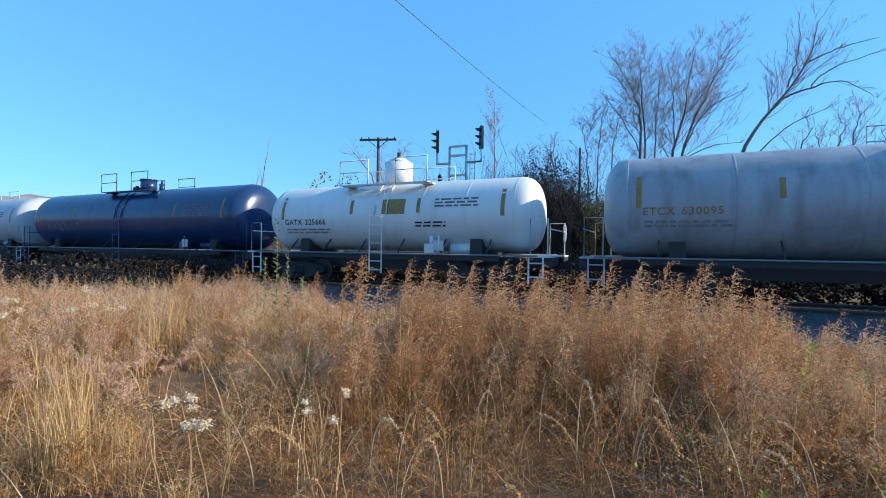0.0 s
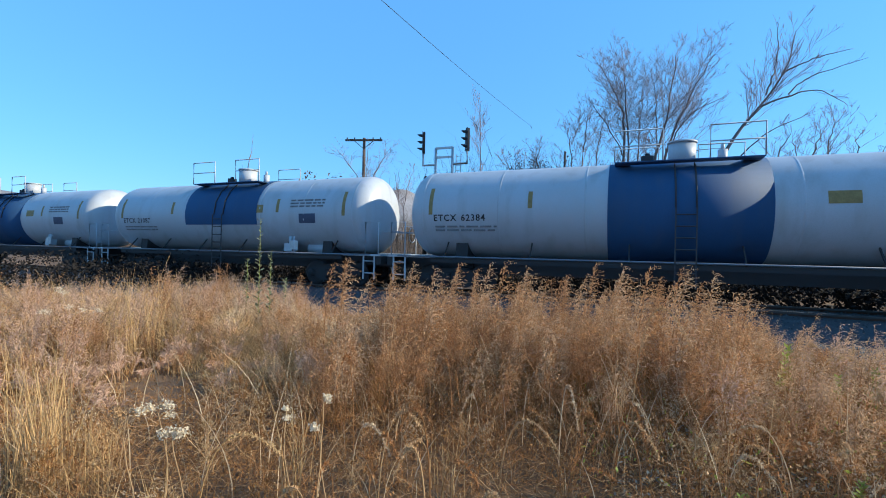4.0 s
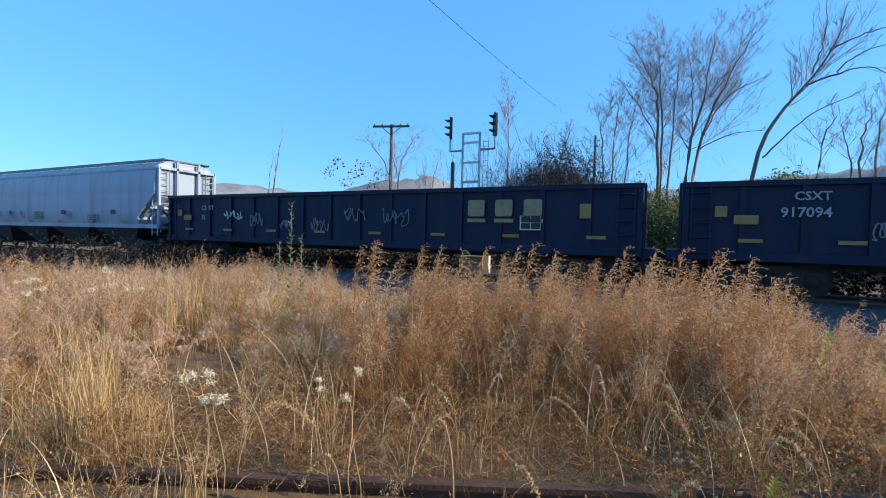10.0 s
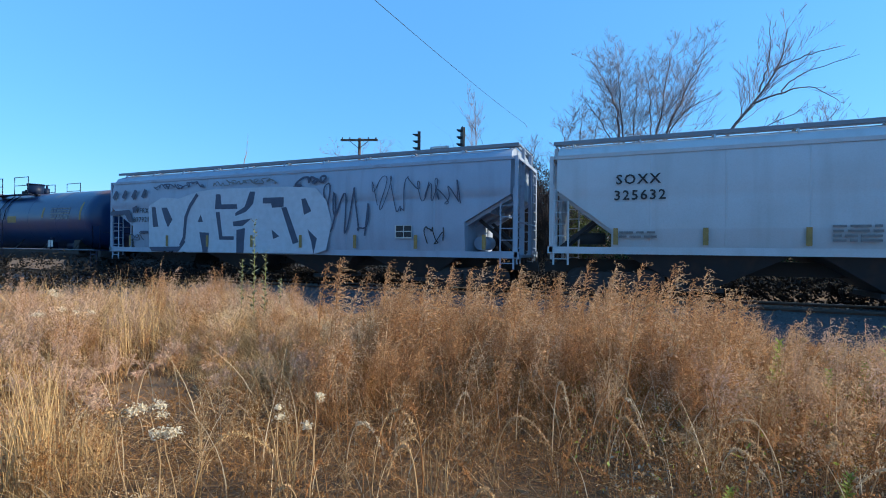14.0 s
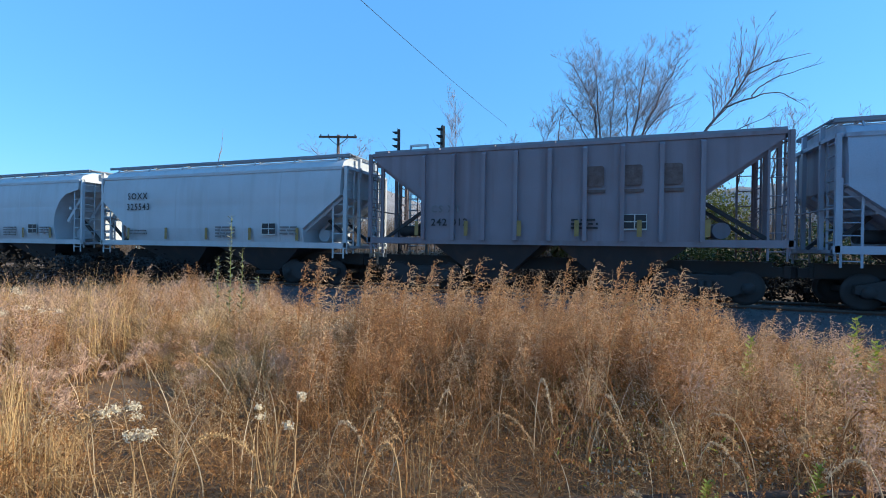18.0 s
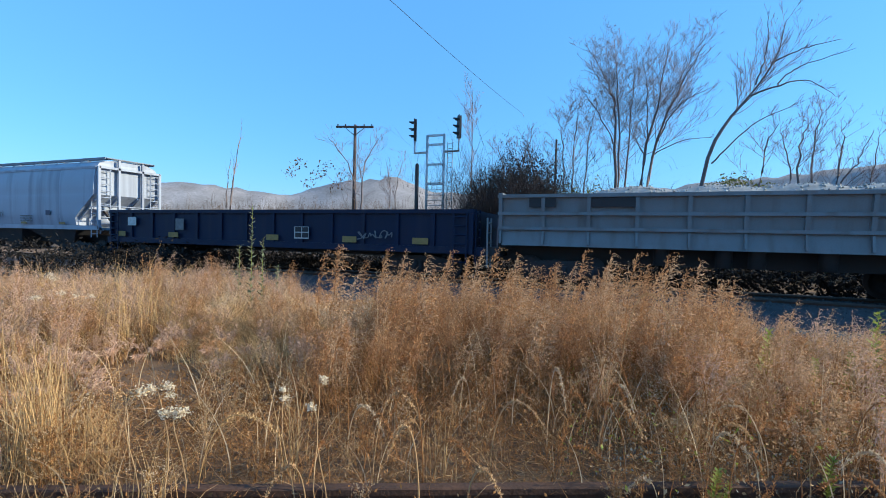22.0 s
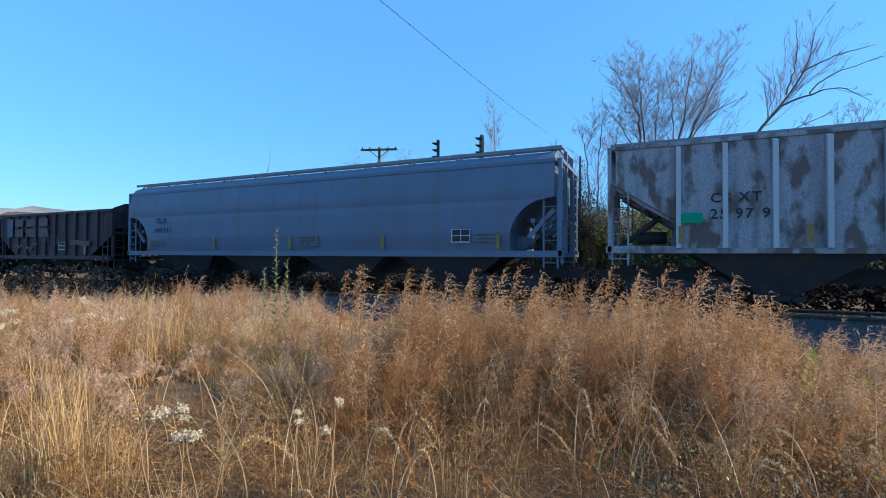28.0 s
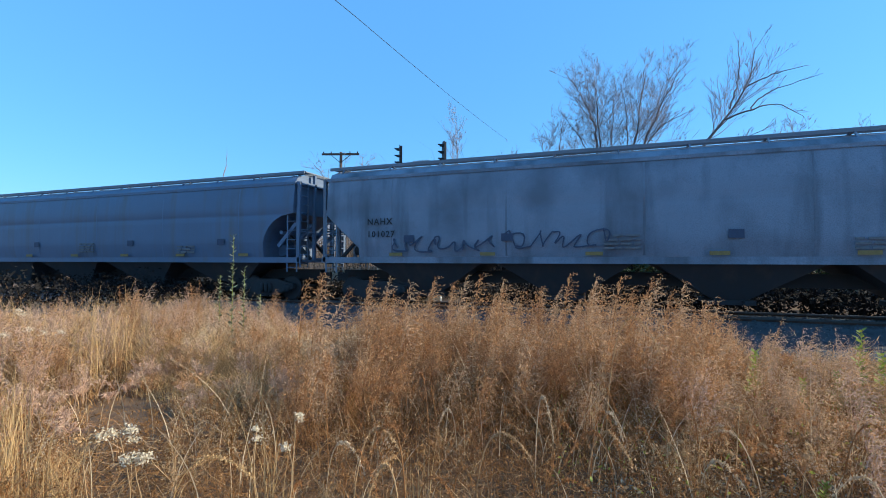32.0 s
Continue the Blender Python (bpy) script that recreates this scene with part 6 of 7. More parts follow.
put_hopper(250.75, 262.4, "grey ribbed short covered hopper with a scrawl", "grey", 2, ribs=9, text=[(1.95, 2.5, 0.3, "ND YX", "faded"), (1.95, 2.1, 0.3, "296 329", "faded")], extra=ribbed_marks(), **RIB)
put_hopper(263.0, 273.7, "pale grey short covered hopper with rounded end cuts", "pale", 2, extra=two_bay_marks(4), **{**TWO, "kind": "round", "zcut": 3.6, "zlow": 2.2})
put_hopper(274.75, 286.1, "clean pale grey short covered hopper", "pale", 2, text=[(1.5, 3.1, 0.36, "SOXX", "ink"), (1.45, 2.68, 0.36, "325543", "ink")], extra=two_bay_marks(2), **TWO)
put_hopper(286.8, 298.0, "faded brown-grey ribbed covered hopper", "purple", 2, ribs=9, text=[(2.0, 2.45, 0.3, "CS XT", "faded"), (2.0, 2.05, 0.3, "242 012", "ink")], extra=ribbed_marks(big=0.9, paint="brownfaded"), **RIB)
put_hopper(298.7, 318.6, "long pale grey smooth-sided covered hopper with stains", "grey", 4, text=[(2.0, 2.95, 0.3, "HKRX", "ink"), (1.8, 2.55, 0.3, "600172", "ink")], extra=pellet_marks(5, False), **PEL)
put_hopper(319.1, 338.3, "long pale grey covered hopper with faint outlined scrawl", "grey", 4, text=[(2.0, 2.95, 0.3, "VTGX", "ink"), (1.95, 2.55, 0.3, "1452", "ink")], extra=pellet_marks(7), **PEL)


def low_gon_marks(car, h, y, z0, z1):
    for x in (-h + 0.5, -h + 3.6, -h + 8.6, h - 4.6, h - 2.0):
        plate(car, x, z0 + 0.1, 0.55, 0.2, M["yellow"], y, "reflector_dash")
    plate(car, -h + 1.2, z0 + 0.55, 0.5, 0.35, M["letter"], y, "stencil_block")
    plate(car, -h + 4.0, z0 + 0.4, 0.45, 0.45, M["faded"], y, "stencil_block")
    consolidated(car, h - 6.6, z0 + 0.18, y)
    tag_strokes(car, h - 4.0, z0 + 0.2, 1.3, 0.35, M["faded"], y, 31, 7, 0.03)


L_, m_ = span(339.1, 355.0)
put(gondola("low black gondola with small yellow markings", L_, 1.05, 2.25, "gon", 14, low_gon_marks), m_)


def dump_marks(light):
    def marks(car, h, y, z0, z1):
        if light:
            plate(car, -h + 0.9, z1 - 0.38, 0.75, 0.26, M["ink"], y + 0.06, "stencil_block")
            plate(car, -h + 2.6, z1 - 0.38, 1.2, 0.26, M["ink"], y + 0.06, "stencil_block")
            plate(car, h - 1.4, z0 + 0.1, 0.75, 0.24, M["yellow"], y + 0.07, "yellow_plate")
        else:
            plate(car, -h + 3.9, z1 - 0.42, 0.55, 0.3, M["ink"], y + 0.04, "stencil_block")
            letters(car, "CR", -h + 3.95, z1 - 0.36, 0.26, M["letter"], y + 0.02)
            letters(car, "53307", -h + 5.6, z1 - 0.36, 0.3, M["faded"], y + 0.02)
            letters(car, "MW", -h + 6.2, z1 - 0.75, 0.2, M["faded"], y + 0.02)
    return marks


L_, m_ = span(355.75, 367.8)
put(side_dump("grey side dump car heaped with pale crushed stone", L_, 1.2, 2.68, "dump", dump_marks(True), (0.58, 3, (0.28, 0.46, 0.64, 0.82), 0.17)), m_)
L_, m_ = span(368.3, 380.4)
put(side_dump("dark side dump car heaped with pale crushed stone", L_, 1.2, 2.72, "dumpdark", dump_marks(False), (0.78, 4, (0.17, 0.5, 0.82), 0.095)), m_)


def ballast_marks(seed, numbers=None, patches=()):
    def marks(car, h, y, z0, z1):
        for x, z, w, hh, m in patches:
            plate(car, -h + x, z0 + z, w, hh, M[m], y, "patch_panel")
        if numbers:
            for i, (a, b) in enumerate(numbers):
                plate(car, -h + 1.75 + i * 1.2, z0 + 1.0, 0.85, 0.45, M["faded" if b else "brownfaded"], y, "number_panel")
                if b:
                    letters(car, b, -h + 1.8 + i * 1.2, z0 + 1.08, 0.36, M["ink"], y - 0.006)
                plate(car, -h + 1.75 + i * 1.2, z0 + 1.55, 0.85, 0.42, M["faded" if a else "brownfaded"], y, "number_panel")
                if a:
                    letters(car, a, -h + 1.8 + i * 1.2, z0 + 1.6, 0.34, M["ink"], y - 0.006)
        tag_strokes(car, -h + 4.6, z0 + 0.35, 1.4, 1.1, M["brownfaded"], y, seed, 4, 0.045)
        tag_strokes(car, -h + 1.6, z0 + 0.2, 2.6, 0.5, M["brownfaded"], y, seed + 5, 7, 0.07)
        consolidated(car, h - 4.3, z0 + 0.3, y)
        plate(car, h - 2.4, z0 + 0.5, 0.8, 0.25, M["brownfaded"], y, "stencil_block")
        plate(car, h - 2.1, z0 + 0.1, 0.18, 0.4, M["yellow"], y, "reflector_stripe")
    return marks


HOPS = [
    (380.9, 390.9, "oxide-brown open hopper with patched panels", ballast_marks(101, None, [(6.15, 1.3, 0.55, 0.75, "patch"), (7.2, 1.3, 0.5, 0.75, "patch"), (8.15, 1.2, 0.55, 1.0, "blue"), (1.2, 0.75, 0.5, 0.4, "brownfaded"), (1.95, 0.75, 0.5, 0.4, "brownfaded"), (2.75, 0.75, 0.55, 0.4, "brownfaded")])),
    (391.65, 401.6, "oxide-brown open hopper with a big outlined scrawl", ballast_marks(111, [("CS", "96"), ("XT", "63")], [(1.0, 1.55, 0.6, 0.6, "blue"), (5.6, 1.3, 0.6, 0.8, "brownfaded"), (6.8, 1.25, 0.5, 0.8, "brownfaded"), (7.9, 1.2, 0.62, 1.0, "blue")])),
    (402.2, 412.6, "oxide-brown open hopper with faded stencils", ballast_marks(121, None, [(2.2, 0.6, 0.5, 0.9, "brownfaded"), (7.2, 0.4, 0.5, 0.4, "faded")])),
    (413.2, 423.6, "oxide-brown open hopper with worn patches", ballast_marks(131, [("", ""), ("", "")], [(7.0, 1.0, 0.6, 0.8, "blue")])),
    (424.3, 434.3, "oxide-brown open hopper with a blue panel", ballast_marks(141, [("", ""), ("", ""), ("", "")], [(0.95, 1.0, 0.6, 1.0, "blue"), (7.1, 0.55, 0.85, 0.25, "brownfaded")])),
]
for a, b, lab, ex in HOPS:
    L_, m_ = span(a, b)
    put(open_hopper(lab, L_, 1.3, 3.55, "brown", 10, ex), m_)
put_hopper(435.4, 454.5, "long slate-grey covered hopper with rounded end cuts", "slate2", 4, text=[(1.9, 2.75, 0.32, "TILX", "ink"), (1.85, 2.35, 0.32, "649341", "ink")], extra=two_bay_marks(9), **{**PEL, "kind": "round", "cut": 1.3, "zcut": 3.1, "zlow": 1.9})
put_hopper(455.6, 471.8, "rust-blotched grey ribbed covered hopper with green sign", "rusty", 3, ribs=14, rib_tone="pale", text=[(2.2, 2.75, 0.34, "CS XT", "ink"), (2.2, 2.35, 0.34, "25 97 91", "ink")], extra=ribbed_marks(sign=True, big=3.0), **{**RIB, "cut": 1.5, "zcut": 3.3, "zlow": 2.3})
put_hopper(472.6, 491.6, "long dark slate-blue covered hopper", "slate", 4, extra=two_bay_marks(12), **{**PEL, "kind": "round", "cut": 1.3, "zcut": 3.1, "zlow": 1.9, "zt": 4.25, "ztop": 4.6})
put_hopper(492.25, 512.0, "long weathered slate-grey covered hopper", "slate2", 4, text=[(1.9, 2.95, 0.36, "ADKX", "ink"), (1.85, 2.5, 0.36, "78868", "ink")], extra=pellet_marks(13, False), **{**PEL, "kind": "round", "cut": 1.3, "zcut": 3.1, "zlow": 1.9})


def nah_marks(car, h, y, zs, zt):
    pellet_marks(15, False)(car, h, y, zs, zt)
    tag_strokes(car, -h + 2.6, zs + 0.2, 3.4, 0.55, M["slatespray"], y, 151, 9, 0.05)
    tag_strokes(car, -h + 6.2, zs + 0.25, 3.0, 0.6, M["slatespray"], y, 152, 8, 0.04)


put_hopper(512.85, 532.2, "long weathered grey covered hopper with dark streaks", "greystain", 4, text=[(1.55, 2.6, 0.28, "NAHX", "ink"), (1.55, 2.2, 0.28, "101027", "ink")], extra=nah_marks, **{**PEL, "cut": 1.2})


# ---- the weeds ----
M["straw"] = material("golden_straw", (0.90, 0.60, 0.27), 0.7, scale=1.5, grain=20, dark=(0.64, 0.37, 0.14), island=0.5, bump=0, trans=0.35, spec=0.3)
M["tan"] = material("pale_dry_stems", (0.80, 0.53, 0.27), 0.75, scale=1.5, grain=20, dark=(0.54, 0.31, 0.13), island=0.5, bump=0, trans=0.3, spec=0.2)
M["plume"] = material("red_brown_plumes", (0.86, 0.485, 0.225), 0.8, scale=2.2, grain=14, dark=(0.46, 0.25, 0.12), amount=0.7, island=0.6, bump=0, trans=0.45, spec=0.15)
M["palestem"] = material("bleached_stems", (0.86, 0.66, 0.42), 0.6, scale=3, grain=20, dark=(0.6, 0.42, 0.24), island=0.4, bump=0, trans=0.25, spec=0.3)
M["plumegrey"] = material("faded_pinkish_plumes", (0.82, 0.56, 0.39), 0.8, scale=2.0, grain=14, dark=(0.58, 0.36, 0.25), amount=0.5, island=0.4, bump=0, trans=0.4, spec=0.2)
M["brown_stem"] = material("red_brown_stems", (0.56, 0.27, 0.10), 0.8, scale=1.5, grain=14, dark=(0.36, 0.18, 0.075), island=0.5, bump=0, trans=0.3, spec=0.2)
# lighter version of the plume colour, with the sun on the tips included
M["plumetip"] = material("sunlit_tone_plumes", (0.88, 0.59, 0.34), 0.8, scale=2.5, grain=14, dark=(0.64, 0.39, 0.20), amount=0.6, island=0.55, bump=0, trans=0.4, spec=0.2)
M["dead"] = material("grey_brown_litter", (0.42, 0.215, 0.08), 0.9, scale=1.5, grain=20, island=0.6, bump=0, trans=0.2, spec=0.1)
M["fluff"] = material("white_seed_fluff", (0.94, 0.79, 0.56), 0.9, scale=9, grain=30, island=0.2, bump=0, trans=0.35, spec=0.1)
M["weedgrey"] = material("grey_green_weed", (0.36, 0.36, 0.20), 0.7, scale=5, grain=20, island=0.4, bump=0, trans=0.3)
M["tuft"] = material("tan_seed_tufts", (0.66, 0.46, 0.25), 0.9, scale=9, grain=30, island=0.5, bump=0, trans=0.3, spec=0.1)
M["greyleaf"] = material("grey_withered_leaves", (0.42, 0.38, 0.29), 0.8, scale=6, grain=20, island=0.6, bump=0, trans=0.2, spec=0.3)
M["weedgreen"] = material("yellow_green_weed", (0.46, 0.50, 0.075), 0.6, scale=5, grain=20, island=0.4, bump=0, trans=0.4)


def polar(n, az0, az1, d0, d1):
    az = rngb.uniform(az0, az1, n)
    dd = np.sqrt(rngb.uniform(d0 * d0, d1 * d1, n))
    x, y = -np.cos(np.radians(az)) * dd, np.sin(np.radians(az)) * dd
    return az, dd, x, y


def cover(az, dd):
    """How tall the growth stands, 0 to 1."""
    left = np.clip((60 - az) / 8, 0, 1)
    right = np.clip((az - np.interp(dd, [4.6, 6.6], [46.5, 55])) / 6, 0, 1) * np.clip((110 - az) / 10, 0.55, 1)
    h = left * np.interp(dd, [2.0, 3.2, 4.2, 5.0, 6.0, 7.5, 12.0], [0.5, 0.55, 0.42, 0.36, 0.62, 0.9, 1.15])
    h = np.maximum(h, right * np.interp(dd, [2.0, 3.0, 3.8, 4.6, 6.5, 9.0], [0.16, 0.26, 0.5, 0.9, 1.05, 0.9]))
    gap = np.exp(-((az - 36.5) / 6.5) ** 2 - ((dd - 5.8) / 1.3) ** 2)
    notch = np.exp(-((az - 54.5) / 4.5) ** 2) * np.clip((dd - 6.0) / 2.0, 0, 1)
    return h * (1 - 0.96 * gap) * (1 - 0.42 * notch) * (0.8 + 0.25 * np.sin(az * 0.9 + dd * 1.3) * np.sin(dd * 2.1 - az * 0.4))


def field(name, n, zone, hmin, hmax, width, lean, mat, label, keep=None, rows=4):
    az, dd, x, y = polar(n, *zone)
    k = (y < 9.5 + 0.5 * np.sin(az * 1.3))
    c = cover(az, dd)
    k &= (c > 0.14) | ((name == "grass_litter") & (rngb.uniform(0, 1, n) > 0.15))
    if keep is not None:
        k &= rngb.uniform(0, 1, n) < keep(az, dd, c)
    az, dd, x, y, c = az[k], dd[k], x[k], y[k], c[k]
    roots = np.stack([x, y, gz(x, y) - 0.02], 1)
    h = rngb.uniform(hmin, hmax, len(x)) * np.maximum(c, 0.12)
    ln = rngb.normal(0, lean, (len(x), 2)) + np.array([-0.10, -0.02])
    V, F, _ = blades(roots, h, np.full(len(x), width) * rngb.uniform(0.6, 1.3, len(x)) * np.clip(dd / 5.0, 0.7, 1.6), ln, rngb.uniform(0, 0.7, len(x)), rows)
    return tagged(new(name, quick_mesh(name, V, 4, F, M[mat])), label, "grass", kind="stuff")


ALL = (12, 122, 2.0, 14.0)


def clear_of_rail(az, dd, c):
    """Thin growth on the old rail and just before it."""
    x, y = -np.cos(np.radians(az)) * dd, np.sin(np.radians(az)) * dd
    off = (y - RAIL_A.y) * 0.911 - (x - RAIL_A.x) * 0.4126
    return np.where((off > -0.25) & (off < 0.1), 0.06, np.where((off > -0.9) & (off < 0.1), 0.3, 1.0))


field("dry_grass", 12500, (12, 60, 4.8, 14.0), 0.35, 0.95, 0.006, 0.45, "straw", "golden dry grass on the weedy lot", lambda az, dd, c: np.clip((dd - 3.6) / 5, 0.05, 1))
field("dry_stems", 14000, ALL, 0.4, 1.15, 0.006, 0.42, "tan", "pale dry grass stems on the weedy lot", lambda az, dd, c: np.clip((dd - 3.2) / 5, 0.02, 0.8))
field("brown_grass", 13000, (48, 122, 3.6, 11.0), 0.3, 0.95, 0.006, 0.32, "brown_stem", "red-brown dry grass on the weedy lot")
field("grass_litter", 36000, (8, 126, 1.6, 10.0), 0.2, 0.7, 0.008, 0.8, "dead", "low matted grey-brown litter on the ground", clear_of_rail, rows=3)

field("low_grass", 2600, (10, 33, 2.5, 4.8), 0.5, 1.0, 0.006, 0.5, "straw", "low bent golden grass near the old rail", clear_of_rail)

# the lot goes on behind and beside the path
field("short_grass", 11000, (120, 374, 1.7, 11.0), 0.25, 0.7, 0.008, 0.6, "tan", "short dry grass on the trodden part of the lot", rows=3)
field("grass_litter", 12000, (120, 374, 1.5, 11.0), 0.2, 0.6, 0.009, 0.8, "dead", "low matted grey-brown litter on the trodden lot", rows=3)


def plumes(name, n, zone, hmin, hmax, hairs, mat, label, keep, size=1.0):
    """Feathery stems: each with rows of short bent side twigs on its upper part."""
    per = 7
    ca, cd, cx, cy = polar(n // per, *zone)
    off = rngb.normal(0, 0.055, (len(cx), per, 2))
    x, y = (cx[:, None] + off[..., 0]).ravel(), (cy[:, None] + off[..., 1]).ravel()
    tall = np.repeat(rngb.uniform(0.62, 1.2, len(cx)), per)
    k = (y < 9.3) & np.repeat(rngb.uniform(0, 1, len(cx)) < keep(ca, cd, cover(ca, cd)), per)
    off, x, y, tall = off.reshape(-1, 2)[k], x[k], y[k], tall[k]
    dd, az = np.hypot(x, y), np.degrees(np.arctan2(y, -x))
    c = cover(az, dd)
    k = c > 0.16
    off, x, y, az, dd, tall, c = off[k], x[k], y[k], az[k], dd[k], tall[k], c[k]
    c = c * tall
    m = len(x)
    roots = np.stack([x, y, gz(x, y) - 0.02], 1)
    h = (hmin + (hmax - hmin) * rngb.uniform(0, 1, m) ** 1.5) * np.maximum(c, 0.06)
    V, F, mid = blades(roots, h, np.full(m, 0.008), rngb.normal(0, 0.09, (m, 2)) + off * 1.8 + np.array([-0.05, 0]), rngb.uniform(0, 0.6, m), 5)
    sets = [(V, F)]
    turn = rngb.uniform(0, 6.28, m)
    fine = np.clip(dd / 5, 0.75, 1.5)[:, None]
    idx = np.arange(m)
    for i in range(hairs):
        q = np.clip(1.0 - 0.62 * ((i + rngb.uniform(0, 1, m)) / hairs) ** 1.1, 0.05, 0.999)
        j = np.minimum(3, (q * 4).astype(int))
        p = mid[idx, j] + (mid[idx, j + 1] - mid[idx, j]) * (q * 4 - j)[:, None]
        ln = (0.032 + 0.10 * (1 - q) ** 0.8) * rngb.uniform(0.6, 1.3, m) * size
        a = turn + (i % 2) * 2.6 + rngb.normal(0, 0.55, m)
        out = np.stack([np.cos(a), np.sin(a), np.zeros(m)], 1)
        elbow = p + (out * 0.5 + np.array([0, 0, 0.85])) * ln[:, None]
        tip = elbow + (out * 0.75 + np.array([-0.15, 0, 0.0]) + np.stack([np.zeros(m), np.zeros(m), rngb.uniform(-0.5, 0.45, m)], 1)) * ln[:, None] * 0.7
        w = np.stack([-np.sin(a) * 0.5, np.cos(a) * 0.5, rngb.choice((-1.0, 1.0), m)], 1) * 0.0033 * fine
        sets.append((np.stack([p, elbow - w, tip, elbow + w], 1).reshape(-1, 3), np.arange(4 * m).reshape(-1, 4)))
    v, f = join_quads(sets)
    return tagged(new(name, quick_mesh(name, v, 4, f, M[mat])), label, "weeds", kind="stuff")


spread_right = lambda az, dd, c: np.clip(c, 0.35, 1)
plumes("plume_weeds", 1300, (46, 122, 3.9, 8.8), 0.6, 1.2, 30, "plume", "dense feathery red-brown weeds on the lot", spread_right)
plumes("sunlit_plumes", 420, (46, 122, 4.2, 8.4), 0.75, 1.3, 30, "plumetip", "feathery plumes in a sunlit pinkish tone among brown weeds", spread_right)
plumes("plume_weeds", 1200, (12, 60, 5.0, 13.5), 0.55, 1.05, 30, "plume", "feathery red-brown weeds among golden grass", lambda az, dd, c: 0.55 + 0.35 * np.exp(-((az - 27) / 9) ** 2))
plumes("faded_plumes", 1700, (10, 58, 5.0, 13.0), 0.55, 1.1, 28, "plumegrey", "pale pinkish feathery plumes among golden grass", lambda az, dd, c: 0.8)
plumes("edge_weeds", 420, (97, 122, 3.6, 9.4), 0.7, 1.2, 30, "tan", "pale seedy weeds at the edge of the gravel", lambda az, dd, c: 0.9, 0.7)


def strip(p, side, width):
    """Tapering ribbons: p (n, rows, 3), side (n, 3)."""
    n, rows = p.shape[:2]
    w = (width * (1 - 0.75 * np.linspace(0, 1, rows)) / 2)[None, :, None] * side[:, None, :]
    v = np.stack([p - w, p + w], 2).reshape(-1, 3)
    f = np.array([(2 * i, 2 * i + 1, 2 * i + 3, 2 * i + 2) for i in range(rows - 1)])
    return v, (f[None] + 2 * rows * np.arange(n)[:, None, None]).reshape(-1, 4)


def unit(a):
    return a / (np.linalg.norm(a, axis=-1, keepdims=True) + 1e-9)


def diamonds(p, d, ln, wd, r):
    """Small seeds or leaflets from p along d."""
    s = unit(np.cross(d, r.normal(0, 1, d.shape))) * wd
    m = p + d * ln * 0.45
    v = np.stack([p, m - s, p + d * ln, m + s], 1).reshape(-1, 3)
    return v, np.arange(len(v)).reshape(-1, 4)


def feather_meshes(seed, stems, bare, spread, mat, branches=27, seeds=6):
    """A plant one metre high: bare stems below, arching seedy branchlets above that bend with the wind."""
    r = np.random.default_rng(seed)
    stalk = Shape()
    sets = []
    for k in range(stems):
        a, lean = r.uniform(0, 6.28), r.uniform(0.2, 1.0) * spread
        top = r.uniform(0.66, 1.0) if k else 1.0
        foot = r.normal(0, 0.035, 2)

        def at(q):
            return np.stack([foot[0] + math.cos(a) * lean * q ** 1.6 + 0.10 * q ** 3, foot[1] + math.sin(a) * lean * q ** 1.6, top * q], -1)
        stalk.tube(at(np.linspace(0, 1, 7)), 0.0046, 3, r2=0.0014, cap=False)
        q = bare + (0.99 - bare) * ((np.arange(branches) + r.uniform(0, 1, branches)) / branches)
        p0 = at(q)
        up = np.clip((q - bare) * 5 + 0.3, 0, 1)
        ln = (0.05 + 0.27 * (1 - q) ** 0.75 * up) * r.uniform(0.65, 1.25, branches)
        small = np.clip(ln / 0.13, 0.3, 1.0)[:, None]
        b = np.arange(branches) * 2.4 + r.normal(0, 0.5, branches)
        out = np.stack([np.cos(b) + 0.25, np.sin(b), np.zeros(branches)], 1)
        t = np.linspace(0, 1, 4)
        rise = r.uniform(0.75, 1.1, branches)
        droop = r.uniform(0.35, 0.95, branches)
        path = p0[:, None, :] + out[:, None, :] * (ln[:, None] * (0.30 * t + 0.32 * t * t)[None])[..., None]
        path[..., 2] += ln[:, None] * (rise[:, None] * t - droop[:, None] * t ** 2.4)
        path[..., 0] += ln[:, None] * 0.34 * t ** 2
        sets.append(strip(path, unit(np.cross(out, r.normal(0, 1, out.shape))), 0.0042))
        for i in range(seeds):
            u = np.clip((0.12 + 0.88 * (i + r.uniform(0, 1, branches)) / seeds), 0, 0.999) * 3
            j = u.astype(int)
            row = np.arange(branches)
            p = path[row, j] + (path[row, j + 1] - path[row, j]) * (u - j)[:, None]
            d = unit(unit(path[row, j + 1] - path[row, j]) * 0.7 + r.normal(0, 0.55, (branches, 3)) + np.array([0.15, 0, -0.1]))
            sets.append(diamonds(p, d, r.uniform(0.018, 0.044, (branches, 1)) * small, 0.0050 * small ** 0.5, r))
    v, f = join_quads(sets)
    me = stalk.mesh("stem", False)
    me.materials.append(M["brown_stem"] if mat != "plumegrey" else M["tan"])
    return me, quick_mesh("plume", v, 4, f, M[mat])


def plant(name, label, meshes, x, y, h, turn, group, parts, category="weed"):
    w = thing(name, label, category, group)
    w.matrix_basis = Matrix.Translation((x, y, ground_z(x, y) - 0.02)) @ Matrix.Rotation(turn, 4, "Z") @ Matrix.Diagonal((h * 0.95, h * 0.95, h, 1))
    for nm, me in zip(parts, meshes):
        tagged(part(nm, me, None, w), kind="stuff")
    return w


